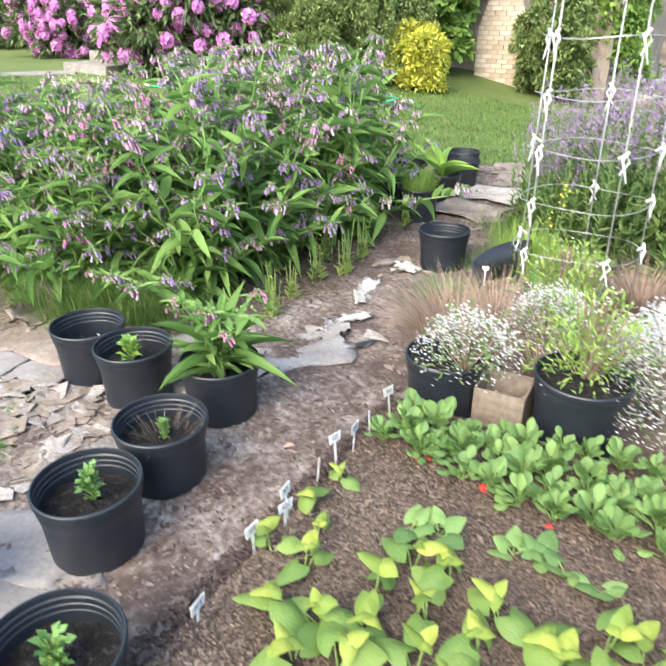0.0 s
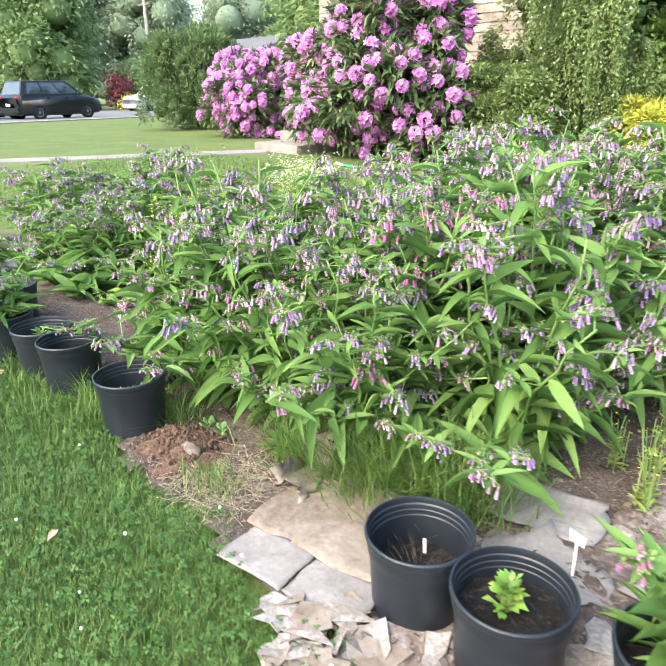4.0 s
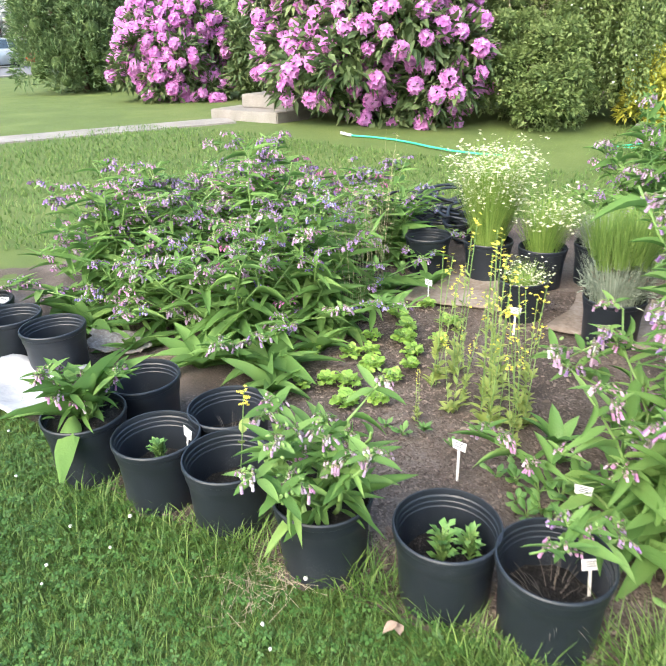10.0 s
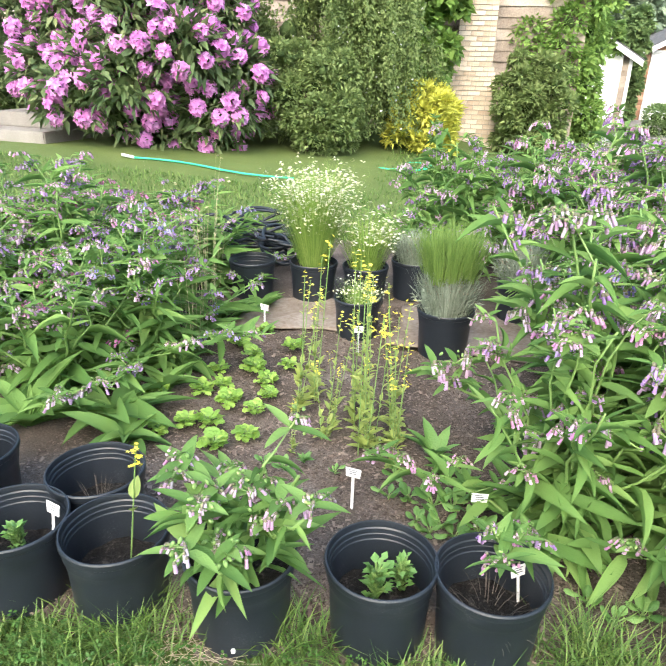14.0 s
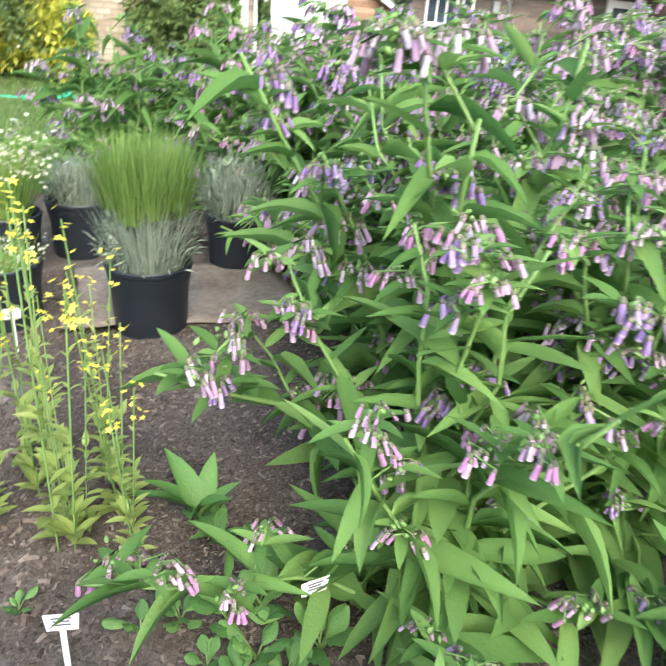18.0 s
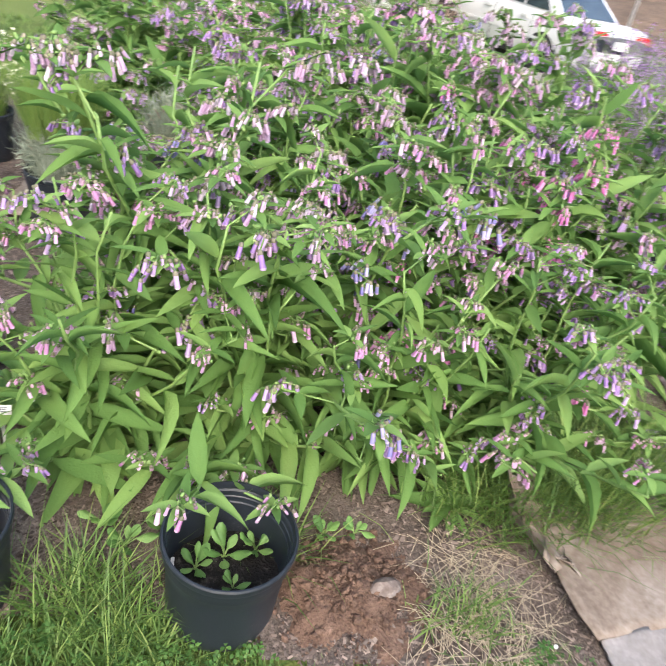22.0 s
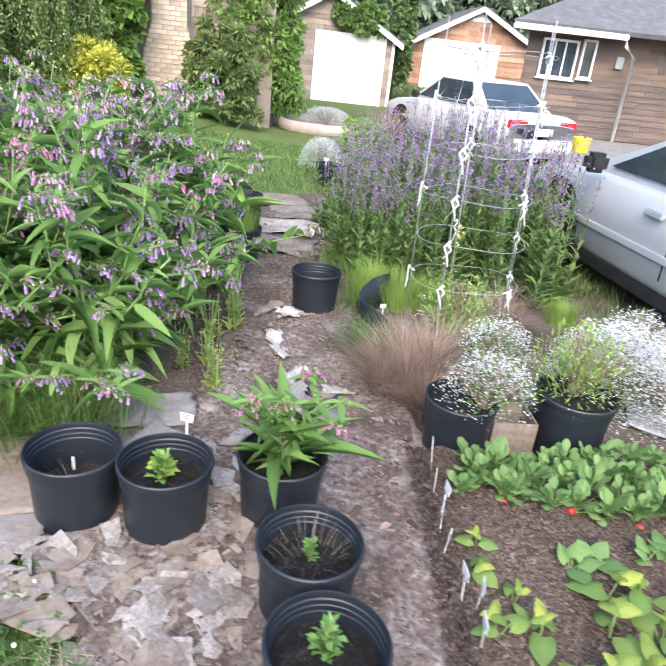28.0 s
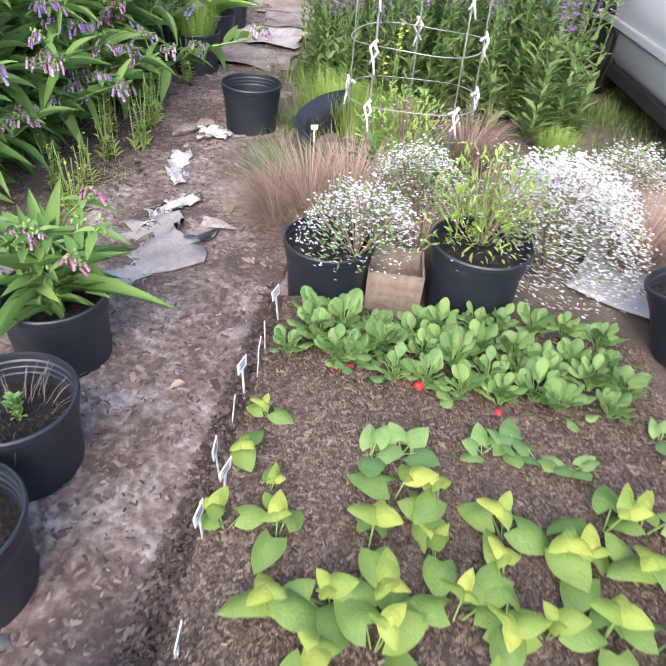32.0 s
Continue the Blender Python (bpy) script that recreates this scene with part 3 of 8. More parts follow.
def flower_cluster(seed):
    """A drooping head of bells: two curled sprays, pale at the mouths, with green cups and a twig."""
    p = Plant(seed)
    r = p.r
    Z = np.array([0, 0, 1.0])
    b = r.uniform(0, 6.28)
    tops = [Z * 0.012]
    for side in (0.0, 2.6):
        curl = np.array([math.cos(b + side), math.sin(b + side), 0])
        across = np.array([-curl[1], curl[0], 0])
        for j in range(int(r.integers(6, 9))):
            off = curl * (0.004 + 0.0042 * j) + across * r.normal(0, 0.0085) + Z * (0.010 - 0.0021 * j + r.normal(0, 0.004))
            hang = Z - 0.55 * (curl * r.uniform(0.1, 1.0) + across * r.normal(0, 0.45))
            s = r.uniform(0.013, 0.020)
            p.put("bell", np.cross(hang, (0.3, 0.8, 0.1)), hang, s * 0.60, s * 0.60, s * 1.2, off)
            p.put("cup", np.cross(hang, (0.3, 0.8, 0.1)), hang, s * 0.58, s * 0.58, s * 0.34, off + hang * s * 0.06)
            if j % 2:
                tops.append(off)
    bells = p.mesh("bell", BELL, "bells")
    n = len(bells.polygons)
    per = len(BELL[1])
    me = joined([bells, p.mesh("cup", BELL, "cups"), tube(tops, 0.0013, 4, "twig")], "flower_spray")
    for k, f in enumerate(me.polygons):
        f.material_index = (2 if k % per >= per - 5 else 0) if k < n else (3 if k < 2 * n else 1)
    return me


def comfrey_parts(seed, height, spread, stems, basal, leafy=1.0, bloom=1.0, broad=1.0):
    """Stems one by one, the leaves as one mesh, and the places of the flower clusters."""
    p = Plant(seed)
    r = p.r
    Z = np.array([0, 0, 1.0])
    rods, spots = [], []
    for s in range(stems):
        a = 2 * math.pi * (s + r.uniform(-0.4, 0.4)) / stems
        out = np.array([math.cos(a), math.sin(a), 0])
        lean = spread * r.uniform(0.1, 1.0)
        h = height * r.uniform(0.72, 1.1) * (1 - 0.30 * lean / max(spread, 0.01))
        if s % 3 == 2:
            lean, h = spread * r.uniform(0.9, 1.35), h * r.uniform(0.4, 0.62)
        base = out * r.uniform(0.0, 0.06)
        pts = [base + out * lean * (t ** 1.5) + Z * h * t + np.array([r.normal(0, 0.014), r.normal(0, 0.014), 0]) for t in np.linspace(0, 1, 8)]
        rods.append(tube(pts, 0.0075, 5, "stem", 0.45))
        nl = int(16 * leafy)
        for i in range(nl):
            t = 0.10 + 0.88 * i / nl
            k = min(6, int(t * 7))
            loc = pts[k] + (pts[k + 1] - pts[k]) * (t * 7 - k)
            b = a + i * 2.4 + r.normal(0, 0.5)
            L = (0.235 - 0.12 * t) * r.uniform(0.6, 1.35) * (height / 0.95) ** 0.6
            rise = r.normal(0.45, 0.5) - 0.45 * (1 - t)
            d = np.array([math.cos(b), math.sin(b), rise])
            p.put("leaf", d, Z + np.array([r.normal(0, 0.4), r.normal(0, 0.4), 0]), L * r.uniform(0.18, 0.27), L, L * r.uniform(0.1, 1.5), loc)
        for c in range(int(r.integers(2, 6))):
            t = 1 - 0.5 * r.uniform() ** 1.6
            k = min(6, int(t * 7))
            loc = pts[k] + (pts[k + 1] - pts[k]) * (t * 7 - k)
            b = r.uniform(0, 6.28)
            d = unit(np.array([math.cos(b), math.sin(b), r.uniform(0.2, 1.3)]))
            L = r.uniform(0.04, 0.12)
            p.put("rod", d, Z + 0.01 * out, 0.0026, L, 0.0026, loc)
            tip = loc + d * L
            for j in range(4):
                e = np.array([math.cos(b + j * 1.7), math.sin(b + j * 1.7), r.uniform(-0.2, 0.8)])
                p.put("leaf", e, Z, 0.024, r.uniform(0.05, 0.10), 0.04, tip - d * L * 0.3)
            for j in range(5):
                p.put("bud", np.array([r.normal(), r.normal(), 1.0]), Z + 0.01, 0.0045, 0.008, 0.0045, tip + r.normal(0, 0.012, 3))
            if r.uniform() < bloom:
                spots.append((tip, r.uniform(0, 360), r.uniform(1.15, 1.65), r.uniform()))
    for s in range(basal):
        a = r.uniform(0, 6.28)
        d = np.array([math.cos(a), math.sin(a), r.uniform(0.1, 1.2)])
        L = broad * r.uniform(0.07, 0.15) * (height / 0.95) ** 0.6
        p.put("leaf", d, Z + np.array([r.normal(0, 0.4), r.normal(0, 0.4), 0]), L * r.uniform(0.27, 0.38), L, L * r.uniform(0.2, 1.4), np.array([math.cos(a), math.sin(a), 0]) * r.uniform(0.02, 0.12) + Z * r.uniform(0.02, 0.16))
    for me in rods:
        me.materials.append(M_STEM)
    green = [p.mesh("leaf", LEAF_LONG, "foliage"), p.mesh("rod", ROD, "twig"), p.mesh("bud", (np.array(bv) * 1.0, bf), "bud")]
    for me, m in zip(green, (M_COMFREY, M_STEM, M_STEM)):
        if me:
            me.materials.append(m)
    return rods, [g for g in green if g], spots


CLUSTERS = {}
for ci, cm in enumerate((M_BELL_PINK, M_BELL_PURPLE, M_BELL_PALE, M_BELL_BLUE, M_MAGENTA)):
    CLUSTERS[cm.name] = [flower_cluster(300 + ci * 7 + k) for k in range(5)]
    for me in CLUSTERS[cm.name]:
        me.materials.append(cm)
        me.materials.append(M_STEM)
        me.materials.append(M_BELL_TIP)
        me.materials.append(M_CUP)


def comfrey(parts, mats, x, y, z, turn, scale, label, group="", name="comfrey_plant", size=1.0):
    t = thing(name, label, "comfrey", pose(x, y, z, 0, 0, turn), group)
    t.scale = scale if isinstance(scale, tuple) else (scale,) * 3
    rods, green, spots = parts
    for me in rods:
        part("stem", me, None, t)
    for me in green:
        tagged(part(me.name.split(".")[0], me, None, t), kind="stuff")
    for i, (tip, a, s, u) in enumerate(spots):
        fam = CLUSTERS[(mats[0] if u < 0.62 else mats[1]).name]
        ob = part("flower_spray", fam[i % 5], None, t)
        ob.matrix_basis = pose(*tip, 0, 0, a) @ Matrix.Scale(s * size, 4)
    return t


def plant_thing(name, meshes, x, y, z, turn, scale, label, category, group="", tilt=0):
    t = thing(name, label, category, pose(x, y, z, tilt, 0, turn), group)
    t.scale = scale if isinstance(scale, tuple) else (scale,) * 3
    for me in meshes:
        if me:
            ob = part(me.name.split(".")[0], me, None, t)
            if len(me.polygons) > 20:
                ob["kind"] = "stuff"
    return t


PALETTES = [(M_BELL_PINK, M_BELL_PURPLE), (M_BELL_PURPLE, M_BELL_PINK), (M_BELL_PALE, M_BELL_PINK), (M_BELL_PURPLE, M_BELL_BLUE), (M_MAGENTA, M_BELL_PURPLE), (M_BELL_PALE, M_BELL_PURPLE)]
NOTES = ["pink and purple", "purple and pink", "pale lilac", "violet blue", "magenta", "white and violet"]
TALL = [comfrey_parts(20 + i, 1.0, 0.46, 16, 9, 1.3) for i in range(6)]
LOW = [comfrey_parts(40 + i, 0.78, 0.40, 13, 18, 1.0, 0.9, 1.9) for i in range(6)]


def comfrey_bed(spots, kinds, group, tall, rise=1.0):
    for i, (x, y, s) in enumerate(spots):
        j = kinds[i % len(kinds)]
        comfrey((TALL if tall else LOW)[(i * 5) % 6] if (tall or i % 3) else TALL[i % 6], PALETTES[j], x, y, 0.0, (i * 77) % 360, (s, s, s * rise * (0.90 + 0.2 * ((i * 7) % 5) / 4)),
                f"leafy green comfrey with hanging {NOTES[j]} bell flowers", group)


def fill_spots(poly, step, seed, size):
    r = np.random.default_rng(seed)
    xs = [p[0] for p in poly]
    ys = [p[1] for p in poly]
    out = []
    row = 0
    y = min(ys)
    while y < max(ys):
        x = min(xs) + (row % 2) * step / 2
        while x < max(xs):
            px, py = x + r.normal(0, step * 0.12), y + r.normal(0, step * 0.12)
            if inside(np.array([px]), np.array([py]), poly)[0]:
                out.append((px, py, size(px, py) * r.uniform(0.88, 1.1)))
            x += step
        y += step * 0.87
        row += 1
    return out


MASS_EAST = [(-1.95, 0.46), (-1.6, 0.22), (-1.2, 0.16), (-0.75, 0.28), (-0.3, 0.56), (-0.02, 1.2), (-0.05, 2.1), (-0.35, 2.8), (-1.0, 3.3), (-1.7, 3.1), (-1.5, 2.4), (-1.46, 1.6), (-1.68, 1.0)]
MASS_WEST = [(-3.55, 0.85), (-4.1, 0.62), (-4.85, 0.92), (-5.2, 1.4), (-4.8, 2.3), (-4.2, 2.7), (-3.5, 2.6), (-3.35, 1.8)]
comfrey_bed(fill_spots(MASS_EAST, 0.36, 3, lambda x, y: 0.70 + 0.34 * min(1, max(0, y - 0.15) / 0.6) + 0.06 * (y > 1.6) + 0.14 * (x < -1.5 and 0.5 < y < 1.6)), [0, 2, 0, 1, 5, 3, 0, 4, 1, 2, 3, 5, 1], "comfrey mass beside the path", True)
comfrey_bed(fill_spots(MASS_WEST, 0.42, 5, lambda x, y: 0.98 + 0.14 * min(1, (y - 0.6))), [0, 3, 2, 1, 5, 4, 3, 0, 1], "comfrey clump at the lawn's corner", False, 0.74)
MASS_NORTH = [(-2.35, 2.98), (-1.7, 2.78), (-0.7, 3.3), (-0.6, 3.95), (-1.5, 4.25), (-2.3, 3.95)]
BACK = [comfrey_parts(50 + i, 0.98, 0.50, 10, 6, 1.5, 0.75) for i in range(3)]
for i, (x, y, k) in enumerate(fill_spots(MASS_NORTH, 0.46, 9, lambda x, y: 0.95)):
    j = (1, 3, 0, 5)[i % 4]
    comfrey(BACK[i % 3], PALETTES[j], x, y, 0.0, i * 77, k, f"leafy green comfrey with hanging {NOTES[j]} bell flowers", "comfrey behind the back pots")

# ---------------------------------------------------------------- smaller plants
M_BEAN = foliage("bean_leaf", [(0.05, (0.075, 0.16, 0.032)), (0.4, (0.12, 0.22, 0.040)), (0.7, (0.165, 0.27, 0.045)), (0.95, (0.26, 0.34, 0.05))], 0.5, 0.35)
M_BEAN_YOUNG = foliage("young_bean_leaf", [(0.05, (0.15, 0.24, 0.028)), (0.5, (0.25, 0.33, 0.036)), (1.0, (0.40, 0.43, 0.045))], 0.5, 0.38)
M_RADISH = foliage("radish_leaf", [(0.05, (0.085, 0.175, 0.045)), (0.5, (0.15, 0.27, 0.066)), (1.0, (0.25, 0.37, 0.10))], 0.55, 0.35)
M_LETTUCE = foliage("lettuce_leaf", [(0.05, (0.132, 0.287, 0.032)), (0.6, (0.253, 0.425, 0.052)), (1.0, (0.414, 0.552, 0.086))], 0.45, 0.35)
M_SEEDLING = foliage("seedling_leaf", [(0.05, (0.066, 0.175, 0.034)), (0.6, (0.14, 0.285, 0.058)), (1.0, (0.25, 0.38, 0.10))], 0.5, 0.3)
M_MUSTARD = foliage("mustard_leaf", [(0.05, (0.17, 0.25, 0.045)), (0.6, (0.31, 0.38, 0.075)), (1.0, (0.46, 0.45, 0.15))], 0.55, 0.35)
M_YELLOW = foliage("yellow_petal", [(0.1, (0.70, 0.58, 0.01)), (1.0, (0.85, 0.74, 0.03))], 0.6, 0.2)
M_PETAL = foliage("white_petal", [(0.1, (0.60, 0.60, 0.60)), (1.0, (0.82, 0.82, 0.81))], 0.7, 0.3)
M_CREAM = foliage("cream_petal", [(0.1, (0.50, 0.48, 0.22)), (0.5, (0.64, 0.62, 0.42)), (1.0, (0.74, 0.73, 0.60))], 0.7, 0.2)
M_LAV = foliage("lavender_leaf", [(0.1, (0.16, 0.20, 0.14)), (0.6, (0.30, 0.35, 0.26)), (1.0, (0.46, 0.50, 0.40))], 0.7, 0.15)
M_FINE = foliage("fine_green_leaf", [(0.1, (0.12, 0.24, 0.03)), (0.6, (0.26, 0.40, 0.06)), (1.0, (0.42, 0.52, 0.12))], 0.6, 0.3)
M_SHOOT = foliage("young_shoot", [(0.1, (0.10, 0.19, 0.03)), (0.6, (0.19, 0.30, 0.05)), (1.0, (0.31, 0.42, 0.09))], 0.6, 0.3)
M_DRY = foliage("dry_grass", [(0.1, (0.16, 0.10, 0.07)), (0.5, (0.32, 0.22, 0.16)), (0.8, (0.46, 0.34, 0.26)), (1.0, (0.56, 0.46, 0.32))], 0.85, 0.2)
M_SEEDSTALK = foliage("seed_stalk", [(0.1, (0.28, 0.26, 0.12)), (1.0, (0.52, 0.46, 0.27))], 0.85, 0.2)
M_STRAW = foliage("straw", [(0.1, (0.26, 0.20, 0.13)), (1.0, (0.52, 0.44, 0.30))], 0.9, 0.1)
M_VIOLET = foliage("violet_spike", [(0.1, (0.21, 0.095, 0.27)), (0.6, (0.32, 0.17, 0.38)), (1.0, (0.45, 0.30, 0.49))], 0.7, 0.2)
M_SAGE = foliage("sage_leaf", [(0.1, (0.085, 0.16, 0.04)), (0.6, (0.165, 0.265, 0.07)), (1.0, (0.28, 0.37, 0.12))], 0.65, 0.3)
M_BERRY = noisy("red_root", [(0.3, (0.45, 0.02, 0.02)), (0.7, (0.66, 0.05, 0.04))], 30, 90, 0.4, 0.05)
def broad_leaf(rows, shape, notch, dome, droop, ripple):
    """A broad leaf one long, along y, gently domed and rippled; shape gives its half width, notch the lobes behind the stalk."""
    v, f = [], []
    for i in range(rows + 1):
        t = i / rows
        w = 0.5 * shape(t)
        for j in range(5):
            u = (j - 2) / 2
            y = t - notch * abs(u) * (1 - t) ** 3
            v.append((u * w, y, -droop * t * t - dome * u * u * w + 0.05 * abs(u) * w + ripple * math.sin(7 * t + 2.2 * u) * w))
    for i in range(rows):
        for j in range(4):
            a = 5 * i + j
            f.append((a, a + 1, a + 6, a + 5))
    return np.array(v), f


HEART = broad_leaf(8, lambda t: max(0.02, (1.06 * math.sin(math.pi * min(1.0, 0.10 + 0.90 * t) ** 0.66)) ** 0.8 * (1 - 0.10 * t)) if t < 1 else 0.01, 0.24, 0.35, 0.25, 0.10)
ROUND = broad_leaf(6, lambda t: max(0.08, math.sin(math.pi * min(0.97, t ** 1.25)) ** 0.6) if t > 0 else 0.06, 0.0, 0.35, 0.18, 0.12)
FRILL = broad_leaf(7, lambda t: max(0.08, math.sin(math.pi * min(0.96, t ** 1.1)) ** 0.5 * (1 + 0.16 * math.sin(19 * t))) if t > 0 else 0.06, 0.0, 0.25, 0.30, 0.34)
Zv = np.array([0, 0, 1.0])


FIVE = (np.array([(0, 0, 0.25)] + [(r0 * math.cos(k * 0.6283), r0 * math.sin(k * 0.6283), 0.0) for k in range(10) for r0 in ((1.25,) if k % 2 == 0 else (0.55,))]), [(0, 1 + (2 * k - 1) % 10, 1 + 2 * k, 1 + (2 * k + 1) % 10) for k in range(5)])


def finish(p, spec):
    """Meshes of a Plant: kind, template, name, material."""
    out = []
    for kind, tpl, name, m in spec:
        me = p.mesh(kind, tpl, name)
        if me:
            me.materials.append(m)
            out.append(me)
    return out


def rosette(seed, n, L, wide, rise, mat, tpl=LEAF_SOFT, stalk=0.0, high=0.02):
    p = Plant(seed)
    r = p.r
    for i in range(n):
        a = i * 2.4 + r.normal(0, 0.25)
        up = r.uniform(*rise)
        d = unit(np.array([math.cos(a), math.sin(a), up]))
        l = L * r.uniform(0.6, 1.15)
        st = stalk * r.uniform(0.6, 1.2)
        b = Zv * high * r.uniform(0, 1)
        if st:
            p.put("rod", d + Zv * 0.5, Zv * 0.1 + np.array([1, 0, 0]), 0.0022, st * 1.1, 0.0022, b)
            b = b + unit(d + Zv * 0.5) * st
        p.put("leaf", d, Zv + np.array([r.normal(0, 0.2), r.normal(0, 0.2), 0]), l * wide * r.uniform(0.85, 1.15), l, l * r.uniform(0.5, 1.2), b)
    return finish(p, (("rod", ROD, "stalk", M_STEM), ("leaf", tpl, "foliage", mat)))


def upright(seed, stems, h, mat, petal, leaves=6, L=0.08, wide=0.3, spread=0.03, dots=14, dot=0.0045, low=0.4, head=0.14):
    """Thin stalks with leaves low down and a head of small flowers."""
    p = Plant(seed)
    r = p.r
    for s in range(stems):
        a = r.uniform(0, 6.28)
        base = np.array([math.cos(a), math.sin(a), 0]) * spread * r.uniform(0, 1)
        d = unit(np.array([r.normal(0, 0.09), r.normal(0, 0.09), 1.0]))
        hh = h * r.uniform(0.65, 1.08)
        p.put("rod", d, np.array([1.0, 0.1, 0]), 0.0022, hh, 0.0022, base)
        for i in range(leaves):
            t = r.uniform(0, 1) ** (1 / max(0.2, 1.2 - low)) * 0.8
            b = r.uniform(0, 6.28)
            e = np.array([math.cos(b), math.sin(b), r.uniform(0.4, 1.8)])
            l = L * (1.15 - t) * r.uniform(0.6, 1.2)
            p.put("leaf", e, Zv, l * wide, l, l * 0.6, base + d * hh * t)
        if petal:
            for i in range(dots):
                q = base + d * hh * r.uniform(1 - head, 1.03) + np.array([r.normal(0, 0.011), r.normal(0, 0.011), 0])
                p.put("dot", np.array([r.normal(), r.normal(), 0.4]), Zv, dot, dot, dot * 0.7, q)
    return finish(p, (("rod", ROD, "stalk", M_STEM), ("leaf", LEAF_SOFT if leaves < 40 else LEAF_SMALL, "foliage", mat), ("dot", FIVE, "blossom", petal)))


def tuft(seed, n, h, spread, mat, width=0.003, lean=0.3, name="grass_blade", arch=0.25, dots=0, dotmat=None, dot=0.006, base=0.05):
    """A clump of thin arching blades, with dots of flower at the tips if wanted."""
    p = Plant(seed)
    r = p.r
    tpl = (np.array([(-0.5, 0, 0), (0.5, 0, 0), (0.42, 0.4, -0.06), (-0.42, 0.4, -0.06), (0.3, 0.75, -0.25), (-0.3, 0.75, -0.25), (0, 1, -0.5)]), [(0, 1, 2, 3), (3, 2, 4, 5), (5, 4, 6)])
    for i in range(n):
        a = r.uniform(0, 6.28)
        o = np.array([math.cos(a), math.sin(a), 0])
        d = o * r.uniform(0, lean) + Zv + np.array([r.normal(0, 0.05), r.normal(0, 0.05), 0])
        l = h * r.uniform(0.55, 1.1)
        b = o * base * r.uniform(0, 1) ** 0.5
        p.put("blade", d, -o + Zv * 0.1, width, l, l * arch, b)
        if dots and i < dots:
            q = b + unit(d) * l * r.uniform(0.70, 1.0) + o * l * arch * 0.15
            for k in range(2):
                p.put("dot", np.array([r.normal(), r.normal(), 0.5]), Zv, dot, dot, dot * 0.6, q + r.normal(0, 0.012, 3))
    return finish(p, (("blade", tpl, name, mat), ("dot", FIVE, "blossom", dotmat)))


def bush(seed, n, rx, ry, h, mat, L, wide, tpl=LEAF_SMALL, dots=0, dotmat=None, dot=0.006, lift=0.0, twigs=40):
    """A small dome of leafy twigs with dots of flower over the outside."""
    p = Plant(seed)
    r = p.r
    for i in range(twigs):
        a, t = r.uniform(0, 6.28), r.uniform(0, 0.9)
        d = np.array([math.cos(a) * t * rx, math.sin(a) * t * ry, h * (1 - 0.4 * t * t)])
        p.put("rod", d, np.array([1.0, 0.2, 0]), 0.0018, np.linalg.norm(d) * 0.9, 0.0018, Zv * lift)
    for i in range(n + dots):
        a, t = r.uniform(0, 6.28), math.sqrt(r.uniform())
        k = r.uniform(0.35, 1.0) if i < n else r.uniform(0.8, 1.06)
        q = np.array([math.cos(a) * t * rx, math.sin(a) * t * ry, h * math.sqrt(max(0, 1 - t * t * 0.96))]) * k + Zv * lift + r.normal(0, 0.012, 3)
        d = unit(q - Zv * lift + Zv * 0.05) + r.normal(0, 0.5, 3)
        if i < n:
            p.put("leaf", d, Zv + r.normal(0, 0.4, 3), L * wide, L * r.uniform(0.6, 1.2), L * 0.5, q)
        else:
            p.put("dot", d, Zv + 0.1, dot, dot * 0.5, dot, q)
    return finish(p, (("rod", ROD, "twig", M_DRY), ("leaf", tpl, "foliage", mat), ("dot", FIVE, "blossom", dotmat)))


# ---------------------------------------------------------------- plant labels
def label_meshes():
    st = box(-0.005, -0.001, -0.05, 0.005, 0.001, 0.10, 0.0008)
    hd = box(-0.024, -0.0012, 0.09, 0.024, 0.0012, 0.125, 0.001)
    for v in hd.verts:
        if v.co.z > 0.11:
            v.co.x *= 1.12
    a, b = bpy.data.meshes.new("stake"), bpy.data.meshes.new("head")
    st.to_mesh(a); hd.to_mesh(b)
    st.free(); hd.free()
    w = bmesh.new()
    for i, (l, k) in enumerate(((0.030, 0.118), (0.024, 0.111), (0.028, 0.104))):
        box(-l / 2, -0.0022, k - 0.0012, l / 2, -0.0013, k + 0.0012, 0, w)
    c = bpy.data.meshes.new("writing")
    w.to_mesh(c)
    w.free()
    a.materials.append(M_WHITE); b.materials.append(M_WHITE); c.materials.append(M_INK)
    return a, b, c


LABEL = label_meshes()


def plant_label(x, y, z, turn=0, tilt=0, s=1.0, head=True):
    t = thing("plant_label", "white plastic plant label pushed into the soil", "plant label", pose(x, y, z, tilt, 0, turn), "white plant labels")
    t.scale = (s, s, s)
    part("stake", LABEL[0], None, t)
    if head:
        part("head", LABEL[1], None, t)
        part("writing", LABEL[2], None, t, "faded handwriting")
    return t


